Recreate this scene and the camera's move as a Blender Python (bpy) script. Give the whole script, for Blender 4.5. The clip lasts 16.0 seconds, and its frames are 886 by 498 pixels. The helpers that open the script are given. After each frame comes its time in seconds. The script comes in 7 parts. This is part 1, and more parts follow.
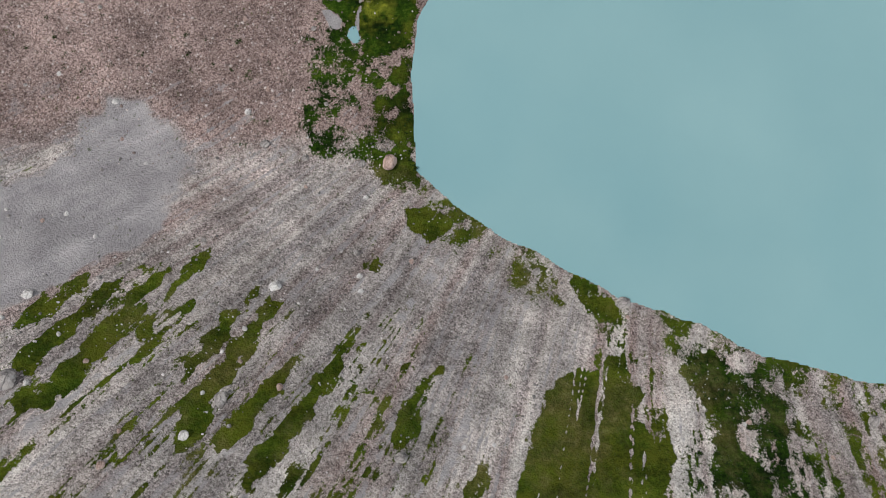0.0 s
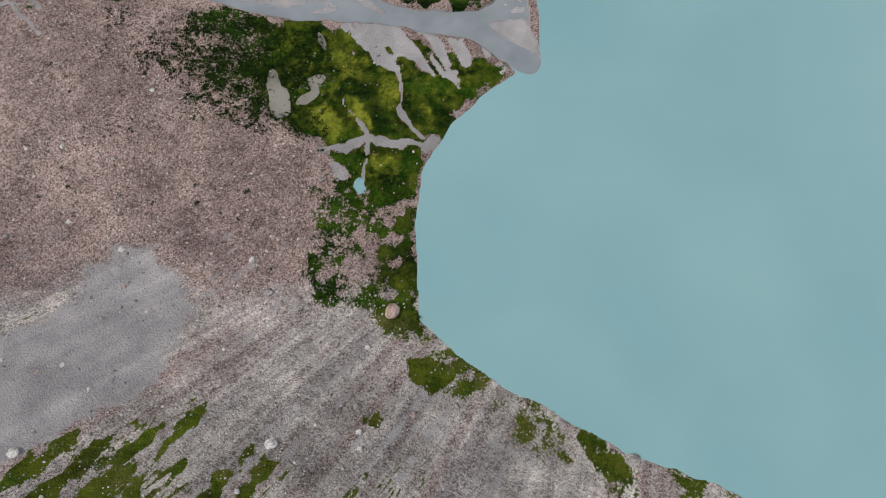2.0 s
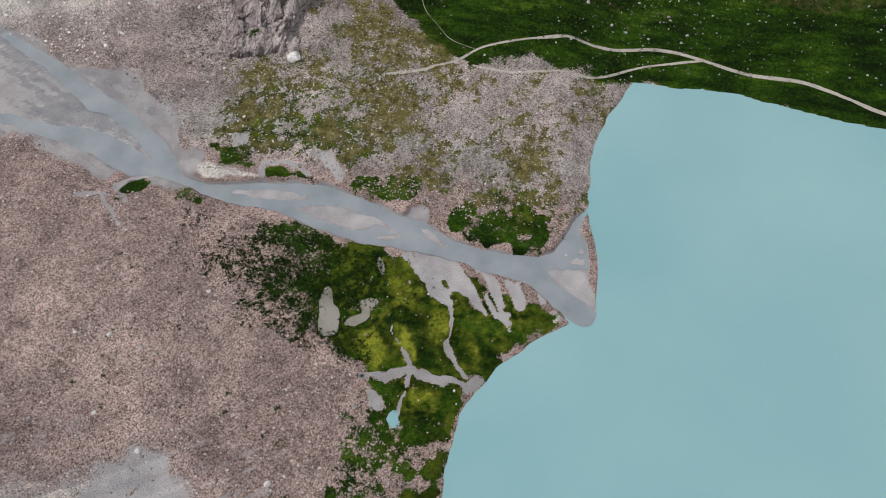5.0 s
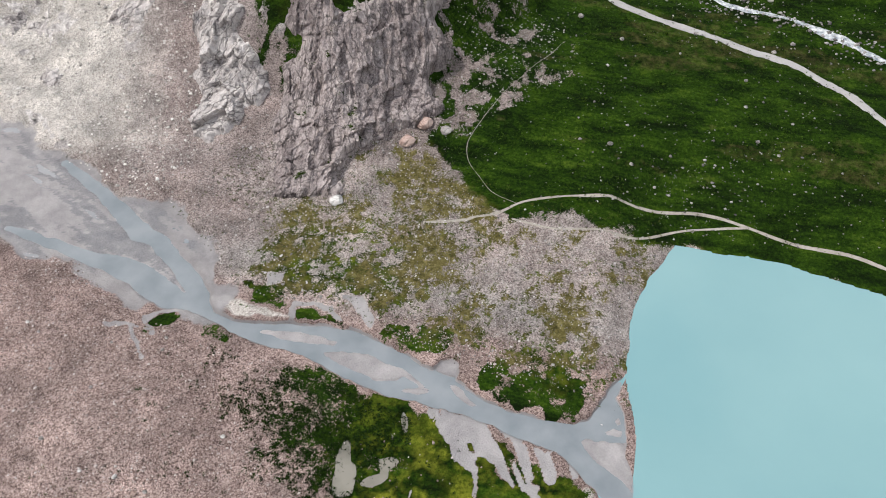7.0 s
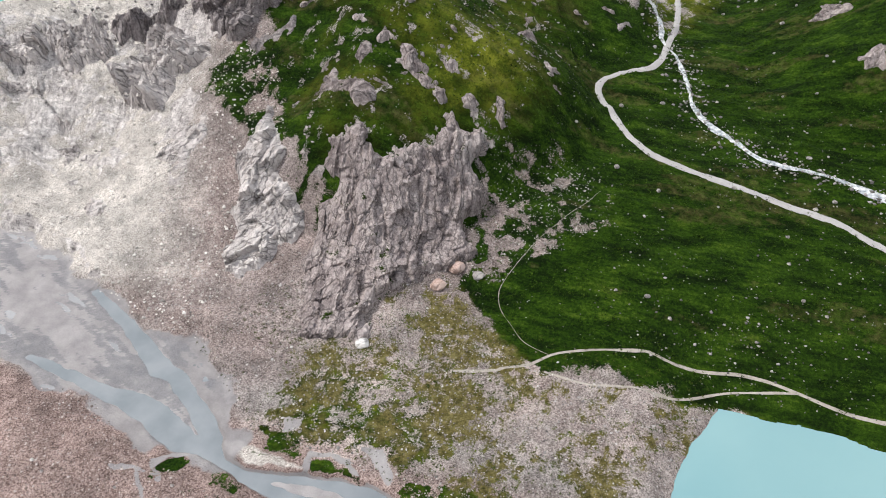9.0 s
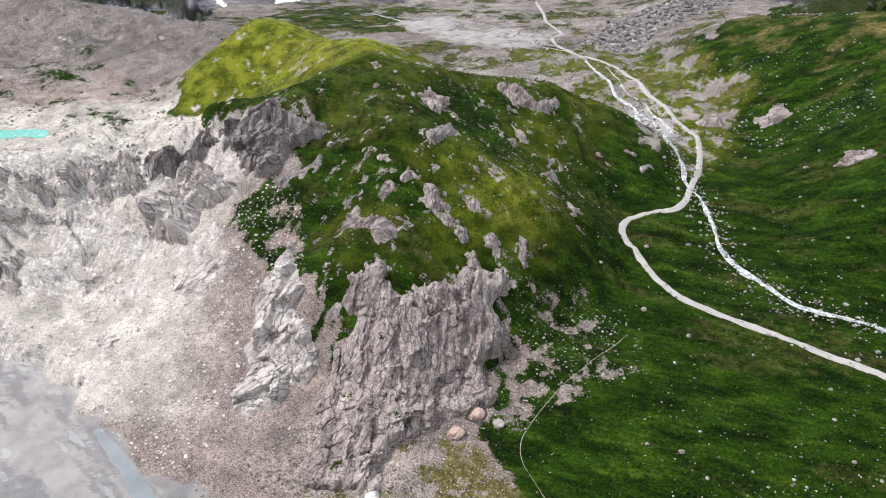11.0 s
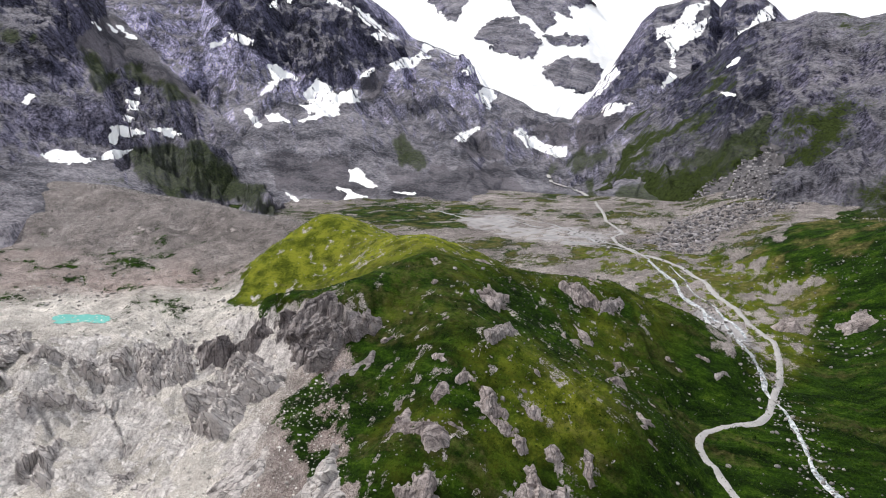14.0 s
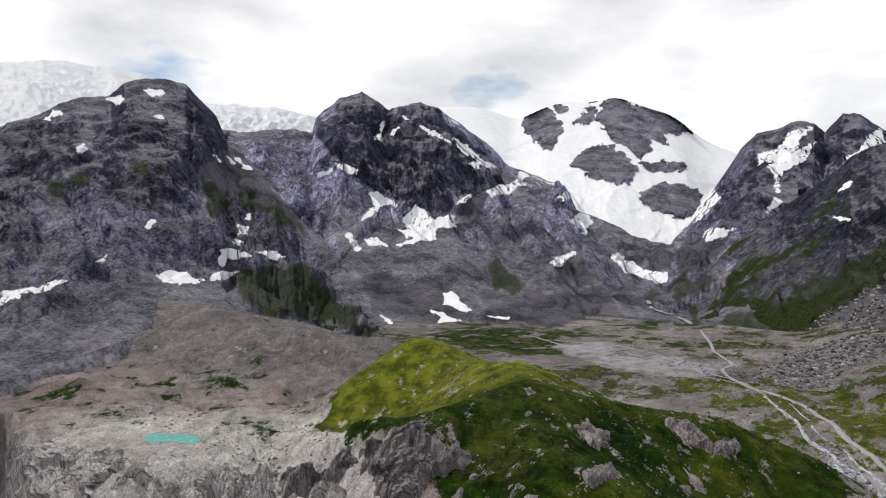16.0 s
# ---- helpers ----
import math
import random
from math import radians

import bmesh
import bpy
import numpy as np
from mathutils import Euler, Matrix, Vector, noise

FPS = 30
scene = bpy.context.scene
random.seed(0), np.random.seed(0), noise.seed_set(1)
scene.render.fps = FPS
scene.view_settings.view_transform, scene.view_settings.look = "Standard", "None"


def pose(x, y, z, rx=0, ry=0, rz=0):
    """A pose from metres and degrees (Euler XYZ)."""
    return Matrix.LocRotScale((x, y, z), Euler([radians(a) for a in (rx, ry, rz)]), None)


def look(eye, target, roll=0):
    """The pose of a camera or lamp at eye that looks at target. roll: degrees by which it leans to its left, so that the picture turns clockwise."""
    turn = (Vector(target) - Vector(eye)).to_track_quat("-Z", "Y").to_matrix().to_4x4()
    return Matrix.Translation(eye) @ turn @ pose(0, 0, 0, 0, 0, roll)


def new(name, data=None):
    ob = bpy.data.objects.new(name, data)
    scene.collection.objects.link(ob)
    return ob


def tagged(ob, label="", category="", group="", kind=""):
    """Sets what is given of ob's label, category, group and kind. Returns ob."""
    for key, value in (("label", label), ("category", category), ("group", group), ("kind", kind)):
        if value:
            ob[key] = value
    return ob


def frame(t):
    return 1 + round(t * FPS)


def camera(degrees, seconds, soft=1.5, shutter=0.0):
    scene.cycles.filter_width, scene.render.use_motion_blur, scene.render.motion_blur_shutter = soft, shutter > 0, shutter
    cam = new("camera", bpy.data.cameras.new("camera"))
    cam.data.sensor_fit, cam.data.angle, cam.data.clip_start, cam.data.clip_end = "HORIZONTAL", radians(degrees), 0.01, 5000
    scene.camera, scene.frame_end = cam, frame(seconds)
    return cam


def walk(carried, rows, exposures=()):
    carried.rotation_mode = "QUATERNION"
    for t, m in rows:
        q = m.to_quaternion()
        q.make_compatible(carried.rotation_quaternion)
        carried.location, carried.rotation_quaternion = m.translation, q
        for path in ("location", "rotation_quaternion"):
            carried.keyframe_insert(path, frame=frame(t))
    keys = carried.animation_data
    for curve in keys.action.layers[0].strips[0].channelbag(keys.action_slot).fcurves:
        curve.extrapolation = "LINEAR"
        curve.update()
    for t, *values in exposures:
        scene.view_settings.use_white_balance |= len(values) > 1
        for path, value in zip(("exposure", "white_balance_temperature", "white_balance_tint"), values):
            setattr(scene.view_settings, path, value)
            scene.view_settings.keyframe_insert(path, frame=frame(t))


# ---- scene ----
cam = camera(64.3, 16.0, soft=1.0)
# seconds, x, y, z, pan, tilt, roll: a level flight over the lake's shore, turning up and to the left
PATH = [
    (0, 0.00, 0.00, 128.00, -0.00, -83.87, 0.17),
    (0.5, -0.01, 1.54, 127.96, 0.33, -81.93, -0.23),
    (1, -0.01, 3.07, 127.92, 0.52, -79.50, -0.42),
    (1.5, -0.02, 4.61, 127.87, 0.61, -76.99, -0.54),
    (2, -0.02, 6.15, 127.83, 1.12, -74.43, -0.58),
    (2.5, -0.02, 7.70, 127.78, 2.77, -71.82, -0.72),
    (3, -0.03, 9.26, 127.72, 4.32, -69.19, -0.76),
    (3.5, -0.05, 10.82, 127.65, 5.83, -66.56, -0.78),
    (4, -0.08, 12.39, 127.56, 7.41, -63.93, -0.81),
    (6.5, -1.04, 20.58, 126.66, 13.47, -50.70, -0.55),
    (7, -1.35, 22.24, 126.54, 14.55, -48.08, -0.49),
    (7.5, -1.68, 23.91, 126.43, 15.63, -45.49, -0.46),
    (8, -2.02, 25.58, 126.32, 16.66, -42.86, -0.41),
    (8.5, -2.37, 27.27, 126.20, 17.56, -40.25, -0.37),
    (9, -2.72, 28.95, 126.08, 17.95, -37.63, -0.35),
    (11.5, -4.79, 37.30, 125.22, 20.80, -24.61, -0.29),
    (12, -5.42, 39.02, 125.12, 21.64, -22.07, -0.24),
    (12.5, -6.08, 40.75, 125.03, 22.46, -19.53, -0.21),
    (13, -6.77, 42.47, 124.94, 23.26, -17.00, -0.18),
    (13.5, -7.48, 44.19, 124.86, 24.08, -14.45, -0.14),
    (14, -8.21, 45.91, 124.77, 24.91, -11.90, -0.10),
    (14.5, -8.97, 47.64, 124.67, 26.51, -9.33, -0.08),
    (15, -9.74, 49.36, 124.57, 28.66, -6.78, -0.08),
    (15.5, -10.52, 51.09, 124.45, 30.70, -4.24, -0.07),
    (16, -11.30, 52.82, 124.32, 32.61, -1.87, -0.10),
]
walk(cam, [(t, pose(x, y, z, 90 + tilt, 0, pan) @ pose(0, 0, 0, 0, 0, roll)) for t, x, y, z, pan, tilt, roll in PATH], exposures=[(0, -0.14), (3.5, -0.22), (4.2, -0.17), (6.5, 0.23), (9, 0.42), (12, 0.65), (13, 0.55), (14, 0.26), (15, -0.12), (16, -0.37)])

# ---- sky and sun ----
world = bpy.data.worlds.new("sky")
scene.world = world
world.use_nodes = True
wn, wl = world.node_tree.nodes, world.node_tree.links
wn.clear()
SUN_AZ, SUN_EL = radians(98), radians(54)          # left of the view's first course, above the horizon
sky = wn.new("ShaderNodeTexSky")
sky.sky_type, sky.sun_disc = "NISHITA", False
sky.sun_elevation, sky.sun_rotation = SUN_EL, -SUN_AZ
sky_gain = wn.new("ShaderNodeMixRGB")
sky_gain.blend_type, sky_gain.inputs[0].default_value = "MULTIPLY", 1.0
sky_gain.inputs[2].default_value = (0.16, 0.16, 0.16, 1)
wl.new(sky.outputs[0], sky_gain.inputs[1])
geo = wn.new("ShaderNodeTexCoord")
squash = wn.new("ShaderNodeMapping")
squash.inputs["Scale"].default_value = (1.0, 1.0, 2.6)
wl.new(geo.outputs["Generated"], squash.inputs[0])
cl = wn.new("ShaderNodeTexNoise")
cl.inputs["Scale"].default_value, cl.inputs["Detail"].default_value, cl.inputs["Roughness"].default_value = 2.6, 6, 0.52
wl.new(squash.outputs[0], cl.inputs["Vector"])
shade = wn.new("ShaderNodeValToRGB")
shade.color_ramp.elements[0].position, shade.color_ramp.elements[0].color = 0.34, (0.80, 0.81, 0.86, 1)
shade.color_ramp.elements[1].position, shade.color_ramp.elements[1].color = 0.56, (1.36, 1.36, 1.38, 1)
wl.new(cl.outputs[0], shade.inputs[0])
cl2 = wn.new("ShaderNodeTexNoise")
cl2.inputs["Scale"].default_value, cl2.inputs["Detail"].default_value = 3.3, 5
wl.new(squash.outputs[0], cl2.inputs["Vector"])
gap = wn.new("ShaderNodeValToRGB")
gap.color_ramp.elements[0].position, gap.color_ramp.elements[1].position = 0.27, 0.36
# more open sky overhead, closed cloud towards the horizon
height = wn.new("ShaderNodeSeparateXYZ")
wl.new(geo.outputs["Generated"], height.inputs[0])
open_up = wn.new("ShaderNodeMath")
open_up.operation = "MULTIPLY_ADD"
open_up.inputs[1].default_value = -0.17
wl.new(height.outputs[2], open_up.inputs[0])
wl.new(cl2.outputs[0], open_up.inputs[2])
wl.new(open_up.outputs[0], gap.inputs[0])
mixc = wn.new("ShaderNodeMixRGB")
wl.new(gap.outputs[0], mixc.inputs[0])
wl.new(sky_gain.outputs[0], mixc.inputs[1])
glow = wn.new("ShaderNodeMapRange")
for k, v in zip((1, 2, 3, 4), (0.0, 0.55, 1.5, 0.72)):
    glow.inputs[k].default_value = v
wl.new(height.outputs[2], glow.inputs[0])
bright = wn.new("ShaderNodeMixRGB")
bright.blend_type, bright.inputs[0].default_value = "MULTIPLY", 1.0
wl.new(shade.outputs[0], bright.inputs[1])
wl.new(glow.outputs[0], bright.inputs[2])
wl.new(bright.outputs[0], mixc.inputs[2])
bg = wn.new("ShaderNodeBackground")
bg.inputs[1].default_value = 0.90
wl.new(mixc.outputs[0], bg.inputs[0])
wo = wn.new("ShaderNodeOutputWorld")
wl.new(bg.outputs[0], wo.inputs[0])

sun_data = bpy.data.lights.new("sun", "SUN")
sun_data.energy, sun_data.angle, sun_data.color = 3.3, radians(1.0), (1.0, 0.95, 0.89)
sun = new("sun", sun_data)
sun.matrix_world = look((-math.sin(SUN_AZ) * math.cos(SUN_EL) * 500, math.cos(SUN_AZ) * math.cos(SUN_EL) * 500, math.sin(SUN_EL) * 500), (0, 0, 0))


# ---- materials ----
class Mat:
    """A small writer of node materials."""

    def __init__(self, name, rough=0.9):
        self.m = bpy.data.materials.new(name)
        self.m.use_nodes = True
        self.n, self.l = self.m.node_tree.nodes, self.m.node_tree.links
        self.b = self.n["Principled BSDF"]
        self.b.inputs["Roughness"].default_value = rough
        self.b.inputs["Specular IOR Level"].default_value = 0.07
        self.pos = self.n.new("ShaderNodeTexCoord").outputs["Object"]

    def noise(self, scale, detail=4, rough=0.55, vec=None, stretch=None):
        v = vec or self.pos
        if stretch:
            mp = self.n.new("ShaderNodeMapping")
            mp.inputs["Scale"].default_value = stretch
            self.l.new(v, mp.inputs[0])
            v = mp.outputs[0]
        t = self.n.new("ShaderNodeTexNoise")
        t.inputs["Scale"].default_value, t.inputs["Detail"].default_value, t.inputs["Roughness"].default_value = scale, detail, rough
        self.l.new(v, t.inputs["Vector"])
        return t.outputs[0]

    def cells(self, scale, out="Color", feature="F1", vec=None, stretch=None):
        v = vec or self.pos
        if stretch:
            mp = self.n.new("ShaderNodeMapping")
            mp.inputs["Scale"].default_value = stretch
            self.l.new(v, mp.inputs[0])
            v = mp.outputs[0]
        t = self.n.new("ShaderNodeTexVoronoi")
        t.feature = feature
        t.inputs["Scale"].default_value = scale
        self.l.new(v, t.inputs["Vector"])
        return t.outputs[out]

    def fracture(self, scale, stretch=(1.0, 0.75, 0.3), width=0.045, vec=None):
        """0 in the cracks of a fractured rock, 1 between them."""
        wob = self.n.new("ShaderNodeTexNoise")
        wob.inputs["Scale"].default_value, wob.inputs["Detail"].default_value = scale * 0.9, 3
        self.l.new(vec or self.pos, wob.inputs["Vector"])
        v = self.n.new("ShaderNodeVectorMath")
        v.operation = "MULTIPLY_ADD"
        v.inputs[1].default_value = ((0.8 if vec else 1.6) / scale,) * 3
        self.l.new(wob.outputs["Color"], v.inputs[0])
        self.l.new(vec or self.pos, v.inputs[2])
        edge = self.cells(scale, "Distance", "DISTANCE_TO_EDGE", v.outputs[0], stretch)
        return self.ramp(edge, 0.0, width)

    def attr(self, name):
        a = self.n.new("ShaderNodeAttribute")
        a.attribute_name = name
        return a.outputs["Fac"]

    def link(self, value, socket):
        if hasattr(value, "is_linked"):
            self.l.new(value, socket)
        elif isinstance(value, tuple) and len(value) == 3:
            socket.default_value = (*value, 1)
        else:
            socket.default_value = value

    def math(self, op, a, b=0.0, c=0.0):
        m = self.n.new("ShaderNodeMath")
        m.operation = op
        for v, s in zip((a, b, c), m.inputs):
            self.link(v, s)
        return m.outputs[0]

    def ramp(self, v, lo, hi):
        r = self.n.new("ShaderNodeMapRange")
        r.inputs[1].default_value, r.inputs[2].default_value = lo, hi
        self.link(v, r.inputs[0])
        return r.outputs[0]

    def colours(self, v, *stops):
        r = self.n.new("ShaderNodeValToRGB")
        e = r.color_ramp.elements
        while len(e) < len(stops):
            e.new(0.5)
        for k, (p, c) in zip(e, stops):
            k.position, k.color = p, (*c, 1)
        self.link(v, r.inputs[0])
        return r.outputs[0]

    def mix(self, f, a, b, how="MIX"):
        m = self.n.new("ShaderNodeMixRGB")
        m.blend_type = how
        for v, s in zip((f, a, b), m.inputs):
            self.link(v, s)
        return m.outputs[0]

    def done(self, colour, height=None, depth=0.1, strength=1.0, rough=None):
        self.link(colour, self.b.inputs["Base Color"])
        if rough is not None:
            self.link(rough, self.b.inputs["Roughness"])
        if height is not None:
            bu = self.n.new("ShaderNodeBump")
            bu.inputs["Distance"].default_value, bu.inputs["Strength"].default_value = depth, strength
            self.link(height, bu.inputs["Height"])
            self.l.new(bu.outputs[0], self.b.inputs["Normal"])
        return self.m


def ground_material():
    m = Mat("ground", 0.92)
    fine, mid, broad = m.noise(3.2, 5, 0.7), m.noise(0.42, 5, 0.6), m.noise(0.05, 4, 0.6)
    stones = m.cells(3.6)
    grit = m.cells(8.0)
    spread = m.math("MULTIPLY", m.math("ADD", m.math("MULTIPLY", fine, 0.5), m.math("MULTIPLY", mid, 0.5)), 1.0)
    # gravel: stones of several tones
    sep = m.n.new("ShaderNodeSeparateColor")
    m.l.new(stones, sep.inputs[0])
    sep2 = m.n.new("ShaderNodeSeparateColor")
    m.l.new(grit, sep2.inputs[0])
    tone = m.math("ADD", m.math("MULTIPLY", sep.outputs[0], 0.35), m.math("MULTIPLY", sep2.outputs[1], 0.35))
    tone = m.math("ADD", tone, m.math("MULTIPLY", m.math("ADD", m.math("MULTIPLY", mid, 0.5), m.math("MULTIPLY", m.noise(7.0, 3, 0.7), 0.5)), 0.45))
    grey = m.colours(tone, (0.33, (0.100, 0.090, 0.087)), (0.53, (0.265, 0.240, 0.234)), (0.80, (0.53, 0.49, 0.48)))
    pink = m.colours(tone, (0.33, (0.095, 0.067, 0.061)), (0.53, (0.285, 0.210, 0.195)), (0.80, (0.54, 0.44, 0.41)))
    # pale gravel; below the cliff it also stands in for a patch of sun
    pale = m.colours(tone, (0.30, (0.26, 0.243, 0.222)), (0.52, (0.56, 0.535, 0.50)), (0.84, (0.84, 0.82, 0.79)))
    gravel = m.mix(m.ramp(m.math("ADD", m.attr("pink"), m.math("MULTIPLY_ADD", broad, 0.5, -0.25)), 0.25, 0.75), grey, pink)
    wide = m.noise(0.13, 5, 0.65)
    gravel = m.mix(m.ramp(m.math("ADD", m.attr("pale"), m.math("MULTIPLY_ADD", mid, 0.5, -0.25)), 0.2, 0.8), gravel, pale)
    sombre = m.colours(tone, (0.36, (0.050, 0.045, 0.045)), (0.54, (0.165, 0.150, 0.150)), (0.76, (0.44, 0.41, 0.405)))
    gravel = m.mix(m.ramp(m.math("ADD", m.attr("sombre"), m.math("MULTIPLY_ADD", mid, 0.5, -0.25)), 0.2, 0.8), gravel, sombre)
    gravel = m.mix(1.0, gravel, m.colours(wide, (0.32, (0.62, 0.62, 0.62)), (0.68, (1.28, 1.26, 1.25))), "MULTIPLY")
    gravel = m.mix(1.0, gravel, m.colours(m.noise(0.028, 5, 0.6), (0.34, (0.72, 0.71, 0.71)), (0.66, (1.18, 1.18, 1.18))), "MULTIPLY")
    # silt of the river and the delta
    silt = m.colours(m.math("ADD", m.math("MULTIPLY", m.noise(0.16, 4, 0.6), 0.7), m.math("MULTIPLY", fine, 0.3)), (0.3, (0.22, 0.213, 0.222)), (0.7, (0.42, 0.405, 0.412)))
    silt = m.mix(m.math("MULTIPLY", m.attr("pale"), 0.75), silt, m.mix(1.0, silt, (1.45, 1.45, 1.45), "MULTIPLY"))
    silt = m.mix(m.math("MULTIPLY", m.ramp(m.math("ADD", m.attr("wet"), m.math("MULTIPLY_ADD", mid, 0.7, -0.35)), 0.3, 0.7), 0.8), silt, m.colours(fine, (0.35, (0.165, 0.172, 0.190)), (0.65, (0.27, 0.278, 0.30))))
    gravel = m.mix(m.ramp(m.math("ADD", m.attr("silt"), m.math("MULTIPLY_ADD", mid, 0.6, -0.3)), 0.4, 0.6), gravel, silt)
    # rock with streaks
    streak = m.noise(0.5, 7, 0.75, stretch=(1.0, 0.6, 0.25))
    rock = m.colours(m.math("ADD", m.math("MULTIPLY", streak, 0.75), m.math("MULTIPLY", fine, 0.25)), (0.36, (0.06, 0.055, 0.058)), (0.44, (0.30, 0.27, 0.267)), (0.60, (0.58, 0.535, 0.525)))
    # pale rock brightened in colour as though sunlit
    rock = m.mix(m.attr("pale"), rock, m.mix(1.0, rock, (1.62, 1.70, 1.70), "MULTIPLY"))
    seam = m.ramp(m.math("ABSOLUTE", m.math("SUBTRACT", m.noise(0.55, 5, 0.7, stretch=(0.35, 0.9, 1.5)), 0.5)), 0.0, 0.035)
    rock = m.mix(m.math("MULTIPLY_ADD", seam, -0.55, 0.55), rock, (0.07, 0.063, 0.066))
    # turf
    turf = m.colours(m.math("ADD", m.math("MULTIPLY", m.noise(0.14, 6, 0.72, stretch=(0.48, 1.5, 1.5)), 0.60), m.math("MULTIPLY", m.noise(1.3, 5, 0.78), 0.40)), (0.42, (0.0035, 0.010, 0.0009)), (0.49, (0.0105, 0.029, 0.0019)), (0.56, (0.026, 0.062, 0.0038)), (0.66, (0.080, 0.125, 0.012)))
    # yellow-green of the marsh moss, used on the knoll as sunlit turf
    moss_sun = m.colours(m.math("ADD", m.math("MULTIPLY", m.noise(0.17, 4, 0.6), 0.6), m.math("MULTIPLY", m.noise(1.6, 4, 0.7), 0.4)), (0.37, (0.045, 0.062, 0.006)), (0.46, (0.102, 0.126, 0.011)), (0.57, (0.25, 0.272, 0.028)))
    green = m.mix(m.attr("moss_sun"), turf, moss_sun)
    sere = m.colours(m.math("ADD", m.math("MULTIPLY", m.noise(0.6, 5, 0.7), 0.6), m.math("MULTIPLY", m.noise(3.0, 4, 0.7), 0.4)), (0.38, (0.040, 0.038, 0.012)), (0.50, (0.120, 0.106, 0.036)), (0.62, (0.24, 0.21, 0.090)))
    green = m.mix(m.ramp(m.math("ADD", m.attr("dry"), m.math("MULTIPLY_ADD", mid, 0.8, -0.4)), 0.25, 0.85), green, sere)
    col = m.mix(m.ramp(m.math("ADD", m.attr("rock"), m.math("MULTIPLY_ADD", spread, 0.8, -0.4)), 0.42, 0.58), gravel, rock)
    gmask = m.ramp(m.math("ADD", m.attr("grass"), m.math("MULTIPLY_ADD", m.math("ADD", m.math("MULTIPLY", m.noise(2.0, 5, 0.8), 0.6), m.math("MULTIPLY", mid, 0.4)), 2.1, -1.05)), 0.46, 0.54)
    col = m.mix(gmask, col, green)
    bump = m.math("ADD", m.math("MULTIPLY", sep.outputs[1], 0.6), m.math("ADD", m.math("MULTIPLY", fine, 1.0), mid))
    return m.done(col, bump, 0.6, 1.0)


def rock_material(name, dark, mid, light, scale=1.0, turf=None, bedded=False):
    m = Mat(name, 0.85)
    grain = None
    if bedded:
        join = m.n.new("ShaderNodeCombineXYZ")
        m.l.new(m.attr("bed_across"), join.inputs[0])
        m.l.new(m.attr("bed_along"), join.inputs[1])
        grain = join.outputs[0]
    big, fine = m.noise(0.12 * scale, 6, 0.62), m.noise(1.9 * scale, 6, 0.72)
    long = (1.0, 0.28, 1.0) if bedded else (1.0, 0.5, 0.22)
    streak = m.noise(0.6 * scale, 7, 0.75, grain, long)
    v = m.math("ADD", m.math("MULTIPLY", streak, 0.34), m.math("ADD", m.math("MULTIPLY", fine, 0.30), m.math("MULTIPLY", big, 0.36)))
    col = m.colours(v, (0.36, dark), (0.45, mid), (0.60, light))
    patchy = m.ramp(m.noise(0.2 * scale, 3, 0.6), 0.36, 0.56)
    seams = m.fracture(0.42 * scale, (1.0, 0.30, 1.0) if bedded else (1.0, 0.6, 0.4), 0.05, grain)
    chips = m.fracture(1.1 * scale, (1.0, 0.45, 1.0) if bedded else (1.0, 0.7, 0.5), 0.07, grain)
    crack = m.math("MULTIPLY", seams, m.math("MAXIMUM", chips, patchy))
    col = m.mix(m.math("MULTIPLY_ADD", crack, -0.65, 0.65), col, tuple(0.7 * c for c in dark))
    col = m.mix(m.math("MULTIPLY", m.ramp(m.noise(0.33 * scale, 5, 0.7), 0.55, 0.72), 0.35), col, (0.30, 0.235, 0.19))
    if turf is not None:
        g = m.n.new("ShaderNodeNewGeometry")
        up = m.n.new("ShaderNodeSeparateXYZ")
        m.l.new(g.outputs["Normal"], up.inputs[0])
        lush = m.ramp(m.math("ADD", m.math("MULTIPLY", up.outputs[2], 0.35), m.math("MULTIPLY_ADD", m.noise(0.13, 6, 0.68), 2.2, -1.1 + turf)), 0.40, 0.50)
        col = m.mix(lush, col, m.colours(m.noise(1.5, 4, 0.7), (0.36, (0.006, 0.013, 0.002)), (0.64, (0.045, 0.075, 0.010))))
    return m.done(col, m.math("ADD", m.math("MULTIPLY", streak, 0.9), m.math("ADD", m.math("MULTIPLY", fine, 0.5), m.math("MULTIPLY", crack, 0.3))), 1.3 / scale, 1.0)


